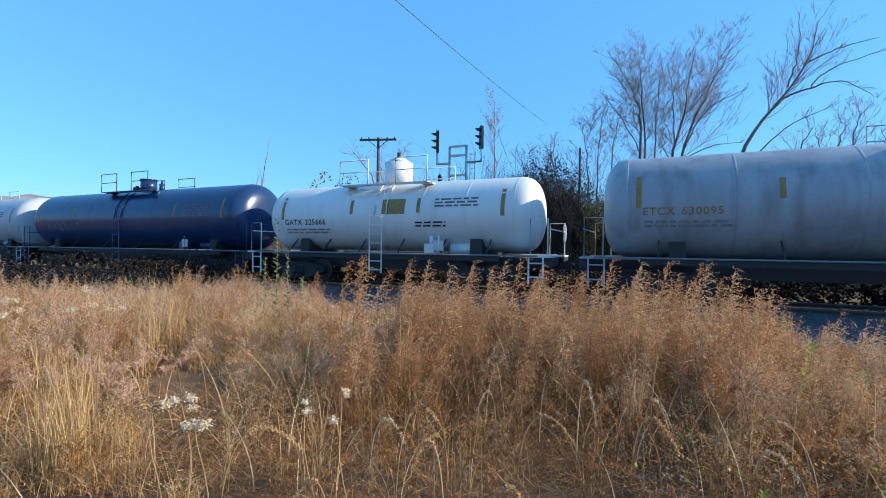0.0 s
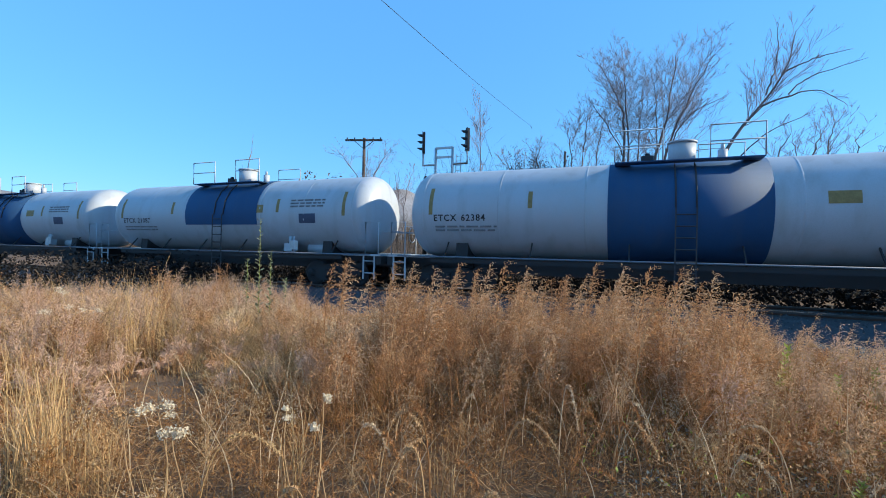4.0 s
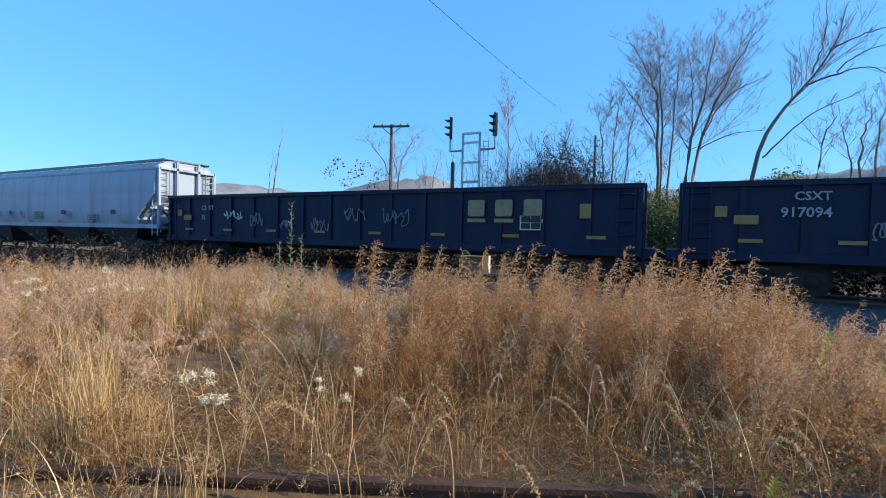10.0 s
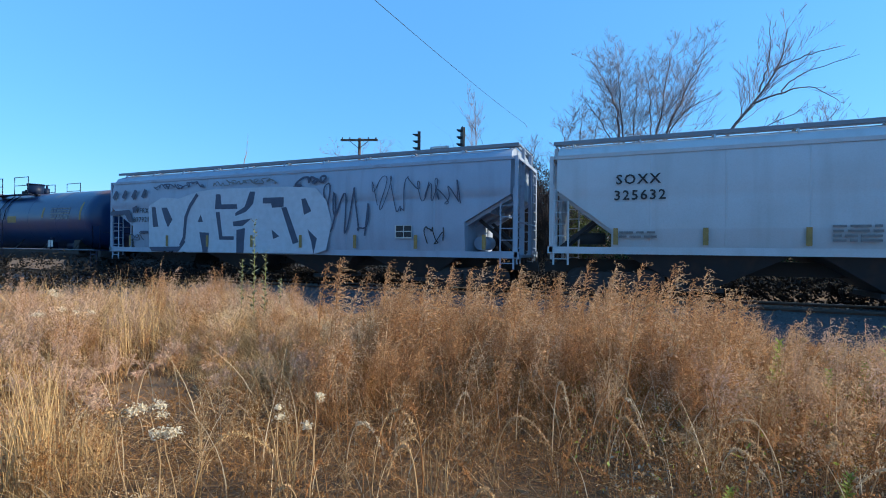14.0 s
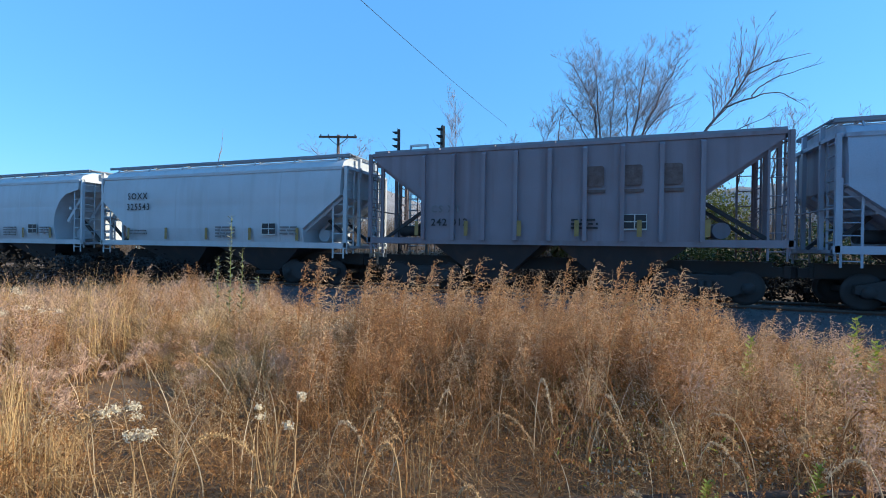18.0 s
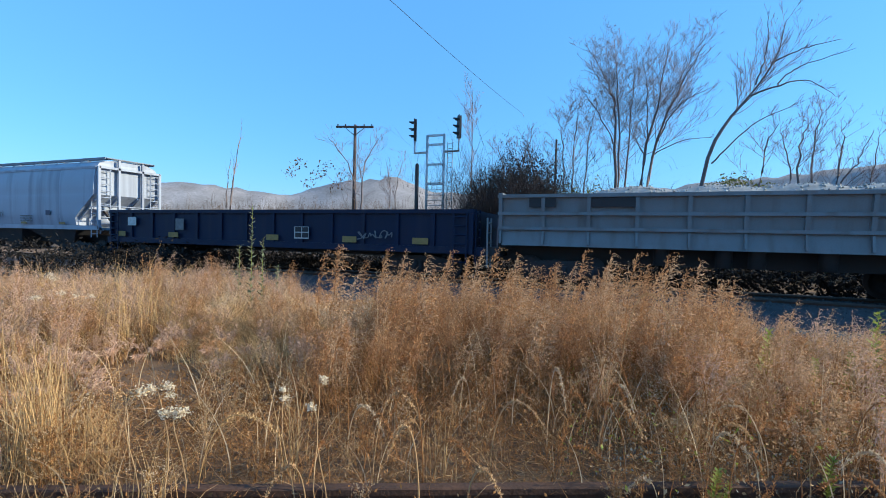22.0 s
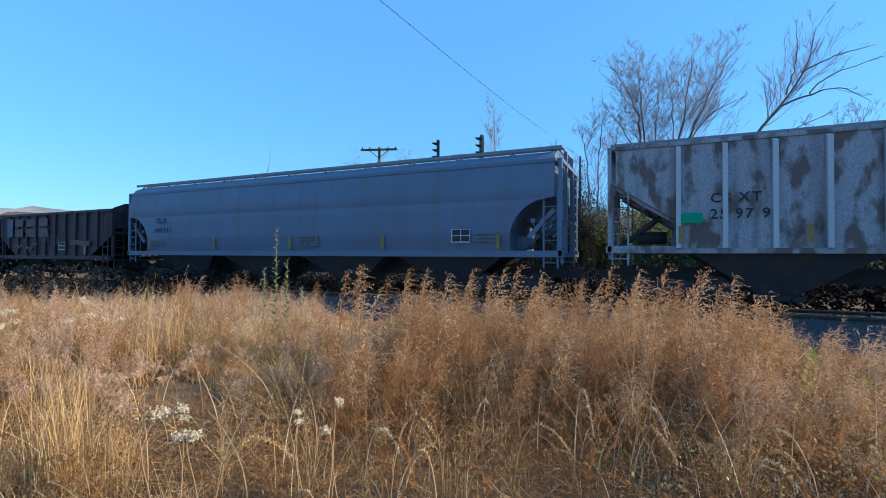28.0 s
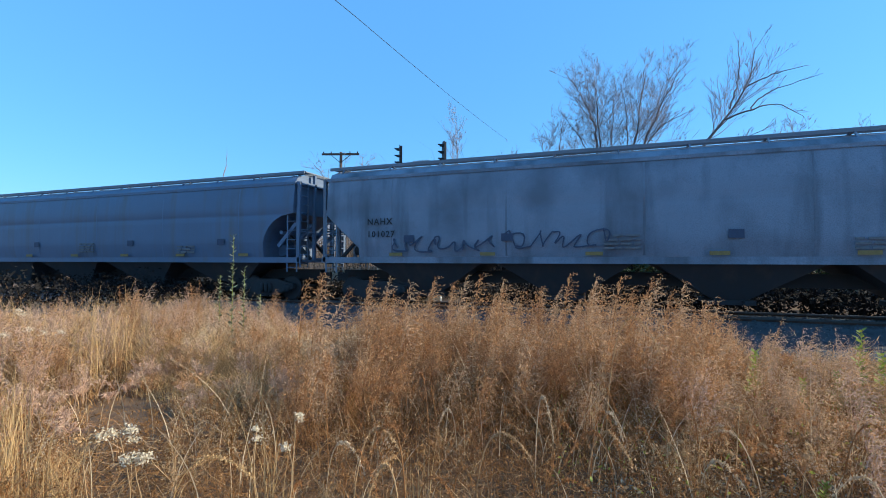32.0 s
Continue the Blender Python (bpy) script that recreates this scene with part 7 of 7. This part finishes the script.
BROWN = [feather_meshes(500 + k, 4 + k % 3, 0.30 + 0.05 * (k % 3), 0.20, "plume") for k in range(7)]
PINK = [feather_meshes(520 + k, 3 + k % 3, 0.34, 0.16, "plumetip") for k in range(4)]
GREY = [feather_meshes(540 + k, 5 + k % 2, 0.26, 0.26, "plumegrey", 22, 6) for k in range(5)]
pr = random.Random(61)
count = 0
while count < 200:
    az, dd = pr.uniform(51, 108), math.sqrt(pr.uniform(4.1 ** 2, 8.6 ** 2))
    x, y = -math.cos(radians(az)) * dd, math.sin(radians(az)) * dd
    c = float(cover(np.array([az]), np.array([dd]))[0])
    if y > 9.0 or c < 0.3 or pr.random() > 0.25 + 0.75 * c:
        continue
    pink = pr.random() < 0.3
    tall = c * (0.92 + 0.5 * pr.random() ** 1.5)
    plant("feathery_weed", "feathery weed, seed plumes in a sunlit pinkish tone" if pink else "feathery red-brown weed with seedy plumes on bare stems",
          pr.choice(PINK if pink else BROWN), x, y, tall, pr.uniform(-0.9, 0.9), "feathery weeds on the lot", ("stem", "plume"))
    count += 1
# tall spires and the paler growth at the edge of the gravel
SPIRE = [feather_meshes(560 + k, 1 + k % 2, 0.38, 0.10, "plumetip" if k % 2 else "plume", 40, 7) for k in range(4)]
for k in range(34):
    az, dd = 52 + 46 * (k + pr.random()) / 34, pr.uniform(4.8, 7.6)
    x, y = -math.cos(radians(az)) * dd, math.sin(radians(az)) * dd
    plant("feathery_weed", "tall slender feathery weed with a bent seedy spire", SPIRE[k % 4], x, y, pr.uniform(1.28, 1.52), pr.uniform(-0.6, 0.6), "feathery weeds on the lot", ("stem", "plume"))
for k in range(34):
    az, dd = pr.uniform(98, 119), pr.uniform(3.8, 8.2)
    x, y = -math.cos(radians(az)) * dd, math.sin(radians(az)) * dd
    plant("plumed_weed", "pale seedy feathery weed at the edge of the gravel", pr.choice(GREY + PINK), x, y, pr.uniform(0.55, 0.95), pr.uniform(-0.9, 0.9), "feathery weeds on the lot", ("stem", "plume"))
count = 0
while count < 150:
    az, dd = pr.uniform(12, 56), math.sqrt(pr.uniform(6.2 ** 2, 12.5 ** 2))
    x, y = -math.cos(radians(az)) * dd, math.sin(radians(az)) * dd
    c = float(cover(np.array([az]), np.array([dd]))[0])
    if y > 9.2 or c < 0.25:
        continue
    grey = pr.random() < 0.7
    plant("plumed_weed" if grey else "feathery_weed", "feathery weed with faded greyish-pink plumes" if grey else "feathery red-brown weed with seedy plumes on bare stems",
          pr.choice(GREY if grey else BROWN), x, y, c * pr.uniform(0.85, 1.2), pr.uniform(-0.9, 0.9), "feathery weeds on the lot", ("stem", "plume"))
    count += 1


def twiggy_meshes(seed, mat, stem_mat):
    """A low branching dry weed one metre high, with small tufts of seed on its twigs."""
    r = random.Random(seed)
    st = Shape()
    tips = []
    for k in range(r.choice((1, 2, 2, 3))):
        a, ln = r.uniform(0, 6.28), r.uniform(0.05, 0.3)
        pts = [Vector((math.cos(a) * ln * q * q, math.sin(a) * ln * q * q, q * r.uniform(0.8, 1.0))) + Vector((r.gauss(0, 0.015), r.gauss(0, 0.015), 0)) for q in (0.0, 0.2, 0.4, 0.6, 0.8, 1.0)]
        st.tube(pts, 0.007, 3, r2=0.0035, cap=False)
        tips.append(pts[-1])
        for j in range(13):
            u = r.uniform(1.3, 4.9)
            i = int(u)
            p = pts[i].lerp(pts[i + 1], u - i)
            d = Vector((r.gauss(0, 0.7), r.gauss(0, 0.7), r.uniform(0.4, 1.0))).normalized()
            q = p + d * r.uniform(0.08, 0.24)
            e = q + (d + Vector((r.gauss(0, 0.4), r.gauss(0, 0.4), 0.2))).normalized() * r.uniform(0.05, 0.12)
            st.tube([p, q, e], 0.004, 3, r2=0.002, cap=False)
            tips.append(e)
            for m in range(3):
                b = p.lerp(q, r.uniform(0.3, 1.0))
                g = b + Vector((r.gauss(0, 0.7), r.gauss(0, 0.7), r.uniform(0.1, 0.9))).normalized() * r.uniform(0.03, 0.09)
                st.tube([b, g], 0.003, 3, r2=0.002, cap=False)
                tips.append(g)
    rn = np.random.default_rng(seed)
    p = np.repeat(np.array([tuple(t) for t in tips]), 4, 0) + rn.normal(0, 0.008, (len(tips) * 4, 3))
    v, f = diamonds(p, unit(rn.normal(0, 1, p.shape)), rn.uniform(0.014, 0.034, (len(p), 1)), 0.006, rn)
    me = st.mesh("stalk", False)
    me.materials.append(M[stem_mat])
    return me, quick_mesh("seed_tuft", v, 4, f, M[mat])


TWIGGY = [(twiggy_meshes(600 + k, m, sm), lab) for k, (m, sm, lab) in enumerate((
    ("tuft", "brown_stem", "low dry branching weed with dull tan seed tufts"), ("dead", "brown_stem", "low dead branching weed with dark seed heads"),
    ("tuft", "dead", "grey-brown branching weed with tan seed tufts"), ("palestem", "dead", "grey-brown branching weed with pale seed tufts"),
    ("leafbrown", "brown_stem", "low rusty branching weed with withered leaves"), ("tuft", "tan", "pale dry branching weed with seed tufts"), ("dead", "dead", "dark dead branching weed")))]
for k in range(115):
    az, dd = pr.uniform(8, 122), 2.2 + 2.6 * pr.random() ** 0.8
    x, y = -math.cos(radians(az)) * dd, math.sin(radians(az)) * dd
    meshes, lab = pr.choice(TWIGGY)
    plant("branching_weed", lab, meshes, x, y, pr.uniform(0.22, 0.55) * (1.25 if 60 < az < 100 and dd > 3.2 else 1.0), pr.uniform(0, 6.28), "branching weeds near the old rail", ("stalk", "seed_tuft"))


field("golden_mat", 6000, (37, 55, 5.4, 8.8), 0.5, 0.95, 0.006, 0.7, "straw", "matted bright golden grass on the lot")
n_ = 260
az_, dd_, x_, y_ = polar(n_, 12, 122, 2.8, 5.2)
v, f, _ = blades(np.stack([x_, y_, gz(x_, y_) - 0.02], 1), rngb.uniform(0.3, 0.85, n_) * np.clip(dd_ / 3.2, 0.7, 1.1), np.full(n_, 0.009), rngb.normal(0, 0.3, (n_, 2)), rngb.uniform(0, 1.3, n_), 7)
tagged(new("pale_stems", quick_mesh("pale_stems", v, 4, f, M["palestem"])), "single pale bent stems that catch the sun", "weeds", kind="stuff")


plumes("pale_edge_weeds", 700, (40, 60, 7.6, 9.2), 0.55, 1.0, 30, "palestem", "bleached weeds along the edge of the gravel", lambda az, dd, c: 0.9, 0.8)


def tangle(name, n, zone, z1, len0, len1, width, mat, label, up=0.5, thin=1.5):
    """Short bent twigs and stems that lie every way in the low growth."""
    az, dd, x, y = polar(n, *zone)
    c = cover(az, dd)
    hollow = np.exp(-((az - 36.5) / 8.0) ** 2 - ((dd - 5.6) / 1.4) ** 2)
    k = (c > (0.15 if mat in ("tan", "plumetip") else -1.0)) & (rngb.uniform(0, 1, n) > hollow * 0.85) & (rngb.uniform(0, 1, n) < clear_of_rail(az, dd, c))
    az, dd, x, y, c, n = az[k], dd[k], x[k], y[k], np.clip(c[k] * 1.3, 0.12, 1.0), int(k.sum())
    p = np.stack([x, y, gz(x, y) + z1 * c * rngb.uniform(0, 1, n) ** thin], 1)
    a = rngb.uniform(0, 6.28, n)
    d = np.stack([np.cos(a), np.sin(a), rngb.normal(up, 0.5, n)], 1)
    d /= np.linalg.norm(d, axis=1, keepdims=True)
    e = d + rngb.normal(0, 0.45, (n, 3))
    ln = rngb.uniform(len0, len1, (n, 1))
    m1 = p + d * ln * 0.5
    t1 = m1 + e * ln * 0.5
    s = np.cross(d, rngb.normal(0, 1, (n, 3)))
    s *= width * np.clip(dd / 4, 0.7, 1.6)[:, None] / (np.linalg.norm(s, axis=1, keepdims=True) + 1e-9) * rngb.uniform(0.5, 1.2, (n, 1))
    low = np.stack([p - s, p + s, m1 + s, m1 - s], 1).reshape(-1, 3)
    quads = np.arange(4 * n).reshape(-1, 4)
    tips = np.stack([m1 - s, m1 + s, t1 + s * 0.3, t1 - s * 0.3], 1).reshape(-1, 3)
    v, f = join_quads([(low, quads), (tips, quads)])
    return tagged(new(name, quick_mesh(name, v, 4, f, M[mat])), label, "weeds", kind="stuff")


tangle("twig_tangle", 11000, (10, 124, 2.5, 6.0), 0.42, 0.06, 0.26, 0.0016, "tan", "tangle of broken pale dry stems in the low weeds")
tangle("twig_tangle", 17000, (10, 124, 2.5, 6.0), 0.5, 0.06, 0.24, 0.0016, "brown_stem", "tangle of red-brown dry twigs in the low weeds")
tangle("twig_tangle", 12000, (10, 124, 2.5, 6.0), 0.3, 0.05, 0.2, 0.002, "dead", "tangle of dark dead twigs on the ground", 0.2)
tangle("twig_tangle", 5000, (12, 122, 4.0, 10.0), 0.9, 0.06, 0.22, 0.0017, "plumetip", "fine pale twigs through the tall weeds", 0.8, 0.4)


def specks(name, n, zone, z0, z1, size, mat, label):
    """Dry leaves, burrs and seeds that hang in the low growth."""
    az, dd, x, y = polar(n, *zone)
    k = rngb.uniform(0, 1, n) < clear_of_rail(az, dd, None)
    x, y, n = x[k], y[k], int(k.sum())
    p = np.stack([x, y, gz(x, y) + z0 + (z1 - z0) * rngb.uniform(0, 1, n) ** 1.6], 1)
    a = rngb.normal(0, 1, (n, 3))
    a /= np.linalg.norm(a, axis=1, keepdims=True)
    b = np.cross(a, rngb.normal(0, 1, (n, 3)))
    b /= np.linalg.norm(b, axis=1, keepdims=True)
    sz = size * rngb.uniform(0.4, 1.3, (n, 1))
    v = np.stack([p - a * sz, p - b * sz * 0.45, p + a * sz, p + b * sz * 0.45], 1).reshape(-1, 3)
    return tagged(new(name, quick_mesh(name, v, 4, np.arange(4 * n).reshape(-1, 4), M[mat])), label, "weeds", kind="stuff")


specks("dry_leaves", 4500, (12, 122, 1.9, 5.0), 0.0, 0.5, 0.008, "tan", "small curled dry leaves in the low weeds")
specks("dark_leaves", 14000, (12, 122, 1.9, 5.0), 0.0, 0.30, 0.014, "dead", "dark withered leaves on the ground")
specks("pale_leaves", 3500, (92, 122, 2.4, 5.5), 0.02, 0.34, 0.017, "tan", "pale curled leaves and seeds low among the weeds")
specks("grey_leaves", 5000, (88, 122, 2.3, 6.0), 0.0, 0.22, 0.016, "greyleaf", "small grey withered leaves low among the weeds")
specks("green_leaves", 1400, (84, 120, 2.4, 6.5), 0.0, 0.30, 0.02, "weedgreen", "small green leaves low among the weeds")


def weed(label, x, y, h, lean, seed, head="fluff", heads=7, spread=0.16, size=0.035, name="seed_weed", stem_mat="tan"):
    """A single stalk with branches and its heads of seed."""
    r = random.Random(seed)
    w = thing(name, label, "weed")
    w.location = (x, y, ground_z(x, y) - 0.02)
    top = Vector((lean[0], lean[1], h))
    pts = [Vector((lean[0] * q * q, lean[1] * q * q, h * q)) for q in np.linspace(0, 1, 7)]
    pts = [p + Vector((0.05 * math.sin(3 * p.z / h + seed), 0.04 * math.sin(4 * p.z / h + seed), 0)) * (p.z / h) * (1 - p.z / h) * 3 for p in pts]
    st = Shape().tube(pts, 0.0038, 5, r2=0.0024)
    hd_v, hd_f = [], []
    for k in range(heads):
        q = r.uniform(0.93, 1.0)
        b = Vector((lean[0] * q * q, lean[1] * q * q, h * q))
        e = b + Vector((r.gauss(0, spread), r.gauss(0, spread), r.uniform(0.0, spread)))
        st.tube([b, (b + e) / 2 + Vector((0, 0, 0.02)), e], 0.003, 4, r2=0.002)
        for j in range(70):
            d = Vector((r.gauss(0, 1), r.gauss(0, 1), r.gauss(0, 1))).normalized()
            o = e + Vector((r.gauss(0, size), r.gauss(0, size), r.gauss(0, size * 0.7)))
            s2 = d.cross(Vector((r.gauss(0, 1), r.gauss(0, 1), r.gauss(0, 1)))).normalized()
            n0 = len(hd_v)
            hd_v += [o - d * 0.008, o - s2 * 0.004, o + d * 0.008, o + s2 * 0.004]
            hd_f.append((n0, n0 + 1, n0 + 2, n0 + 3))
    part("stalk", st, M[stem_mat], w)
    sh = part("seed_fluff", quick_mesh("seed_fluff", np.array([tuple(p) for p in hd_v]), 4, np.array(hd_f), M[head]), M[head], w)
    tagged(sh, kind="stuff")
    return w


FL = [(-2.22, 1.615, 0.61, 0.016), (-2.13, 1.625, 0.53, 0.016), (-2.46, 1.62, 0.54, 0.013), (-1.78, 2.06, 0.54, 0.011), (-1.68, 2.25, 0.58, 0.011), (-1.58, 2.06, 0.50, 0.010)]
for k, (x, y, z, sz) in enumerate(FL):
    weed("dry weed stalk with white fluffy seed heads", x + 0.10, y - 0.04, z + 0.2, (-0.10, 0.04), 200 + k, "fluff" if k != 2 else "tan", 5 if k < 3 else 2, 0.038 if k < 3 else 0.02, sz)
r = random.Random(77)
for k in range(10):
    az, dd = r.uniform(14, 30), r.uniform(6.0, 9.5)
    x, y = -math.cos(radians(az)) * dd, math.sin(radians(az)) * dd
    weed("tall dry weed with grey-white seed heads", x, y, r.uniform(0.75, 1.05), (r.gauss(0, 0.1), r.gauss(0, 0.1)), 300 + k, "fluff", 3, 0.07, 0.022)
for k in range(12):
    az, dd = r.uniform(101, 116), r.uniform(3.5, 7.0)
    x, y = -math.cos(radians(az)) * dd, math.sin(radians(az)) * dd
    weed("dry weed with pale seed heads at the field's edge", x, y, r.uniform(0.4, 0.7), (r.gauss(0, 0.1), r.gauss(0, 0.1)), 340 + k, "tan", 3, 0.05, 0.010)


def leafy_weed(label, x, y, h, seed, mat="weedgreen"):
    r = random.Random(seed)
    w = thing("leafy_weed", label, "weed")
    w.location = (x, y, ground_z(x, y) - 0.02)
    part("stalk", Shape().tube([(0, 0, 0), (0.01, 0.01, h * 0.5), (0.03, 0, h)], 0.006, 5, r2=0.003), M["weedgreen"], w)
    v, f = [], []
    for k in range(64):
        z = h * (0.15 + 0.85 * k / 64)
        a = k * 2.4
        ln = r.uniform(0.08, 0.15) * (1.2 - 0.6 * z / h) * min(1.0, h / 0.6)
        o = Vector((0.02 * z / h, 0, z))
        d = Vector((math.cos(a), math.sin(a), r.uniform(0.4, 0.9))).normalized()
        s2 = d.cross(Vector((0, 0, 1))).normalized() * ln * 0.24
        n0 = len(v)
        v += [o, o + d * ln * 0.5 - s2, o + d * ln, o + d * ln * 0.5 + s2]
        f.append((n0, n0 + 1, n0 + 2, n0 + 3))
    part("leaves", quick_mesh("leaves", np.array([tuple(p) for p in v]), 4, np.array(f), M[mat]), M[mat], w)
    return w


for k, (x, y, h) in enumerate([(1.62, 6.36, 0.62), (2.55, 6.2, 0.95), (2.75, 6.25, 0.7), (2.3, 6.1, 0.5), (0.55, 3.05, 0.28), (1.25, 3.5, 0.3), (0.62, 3.1, 0.2), (1.9, 5.8, 0.45), (3.0, 5.9, 0.6)]):
    leafy_weed("fresh yellow-green leafy weed", x, y, h, 400 + k)
# the tall dusty green weed at the edge of the gravel
for k, (az, dd, h) in enumerate([(45.6, 8.6, 2.15), (44.3, 8.9, 1.45), (46.8, 8.8, 1.6), (48.5, 9.2, 1.1)]):
    p = along(az, 0, dd)
    leafy_weed("tall grey-green leafy weed beside the gravel", p.x, p.y, h, 430 + k, "weedgrey")


def arch_stem(label, pts, rad, seed, mat="tan", tufts=60):
    """A bowed dry stem with a furry seed spike."""
    r = random.Random(seed)
    w = thing("arched_stem", label, "weed")
    base = Vector(pts[0])
    w.location = base
    pts = [Vector(p) - base for p in pts]
    dense = []
    for i in range(len(pts) - 1):
        for q in np.linspace(0, 1, 6)[:-1]:
            dense.append(pts[i].lerp(pts[i + 1], q))
    dense.append(pts[-1])
    part("stalk", Shape().tube(dense, rad, 5, r2=rad * 0.5), M[mat], w)
    v, f = [], []
    for k in range(tufts * 3):
        i = r.randrange(int(len(dense) * 0.45), len(dense) - 1)
        o = dense[i].lerp(dense[i + 1], r.random())
        d = Vector((r.gauss(0, 1), r.gauss(0, 1), r.gauss(0, 1))).normalized() * 0.022
        s2 = d.cross(Vector((r.random(), r.random(), 1))).normalized() * 0.004
        n0 = len(v)
        v += [o, o + d * 0.5 - s2, o + d, o + d * 0.5 + s2]
        f.append((n0, n0 + 1, n0 + 2, n0 + 3))
    part("seed_spike", quick_mesh("seed_spike", np.array([tuple(p) for p in v]), 4, np.array(f), M[mat]), M[mat], w)
    return w


def arch_to(az0, d0, az1, d1, top, tip, seed, mat="tan", rad=0.006):
    a, b = along(az0, 0, d0), along(az1, 0, d1)
    za = ground_z(a.x, a.y)
    pts = []
    for q in np.linspace(0, 1, 12):
        p = a.lerp(b, q ** 1.6)
        z = (1 - q) ** 2 * 0 + 2 * (1 - q) * q * top * 1.9 + q * q * tip
        pts.append((p.x, p.y, za + z))
    arch_stem("bowed dry grass stem with a furry seed spike", pts, rad, seed, mat)


arch_to(75, 3.2, 82, 3.1, 0.42, 0.34, 1)
arch_to(66, 2.6, 62, 2.7, 0.42, 0.30, 2)
arch_to(72, 2.5, 77, 2.5, 0.30, 0.12, 3)
arch_to(88, 3.4, 93, 3.3, 0.42, 0.30, 4)
arch_to(92, 3.5, 108, 3.1, 0.30, 0.06, 5, "brown_stem", 0.0045)
arch_to(60, 2.9, 66, 3.0, 0.50, 0.40, 6, "tan", 0.004)
arch_to(90, 4.2, 96, 4.2, 0.95, 0.85, 7)
arch_to(40, 3.0, 49, 2.9, 0.42, 0.36, 8, "straw", 0.004)
arch_to(52, 2.6, 47, 2.7, 0.3, 0.1, 9, "tan", 0.004)
br = random.Random(31)
for k in range(34):
    az, dd = br.uniform(54, 116), br.uniform(2.7, 4.1)
    top = br.uniform(0.25, 0.62) * (1.15 if dd > 3.4 else 0.85)
    arch_to(az, dd, az + br.choice((-1, 1)) * br.uniform(2.0, 7.0), dd + br.uniform(-0.2, 0.2), top, top * br.uniform(0.35, 0.95), 40 + k, br.choice(("tan", "brown_stem", "brown_stem", "palestem")), br.uniform(0.0028, 0.005))
# straw clumps close to the old rail
for az, dd, n, h in ((25.8, 4.0, 55, 1.0), (26.8, 3.9, 45, 1.0), (28.2, 4.1, 35, 0.85), (22.3, 4.2, 14, 0.7), (49.8, 3.15, 9, 0.95), (50.6, 3.25, 6, 0.8), (31, 3.7, 22, 0.6), (35, 2.9, 30, 0.5), (68, 3.0, 12, 0.6), (33, 7.4, 34, 1.35), (35.5, 7.6, 40, 1.4), (30.5, 8.0, 16, 1.2), (38, 8.2, 16, 1.2), (24, 5.2, 12, 0.8), (28, 5.6, 12, 0.8)):
    p = along(az, 0, dd)
    base = Vector((p.x, p.y, ground_z(p.x, p.y) - 0.02))
    roots = np.stack([rngb.normal(0, 0.055 * dd / 3, n), rngb.normal(0, 0.06, n), np.zeros(n)], 1)
    v, f, _ = blades(roots, h * rngb.uniform(0.5, 1.08, n), np.full(n, 0.007), rngb.normal(0, 0.12, (n, 2)), rngb.uniform(0, 0.5, n), 6)
    clump = new("straw_clump", quick_mesh("straw_clump", v, 4, f, M["straw"]))
    clump.location = base
    tagged(clump, "tall upright clump of golden dry straw" if h > 0.9 else "low upright clump of golden dry straw", "grass", "straw clumps on the lot", kind="stuff")


def motions():
    for car, middle in movers:
        walk(car, [(t, pose(middle - SPEED * t + 0.0063 * (t - 16) ** 2 / 2, TRACK_Y, 0)) for t in np.linspace(0, SPAN, 9)])


motions()
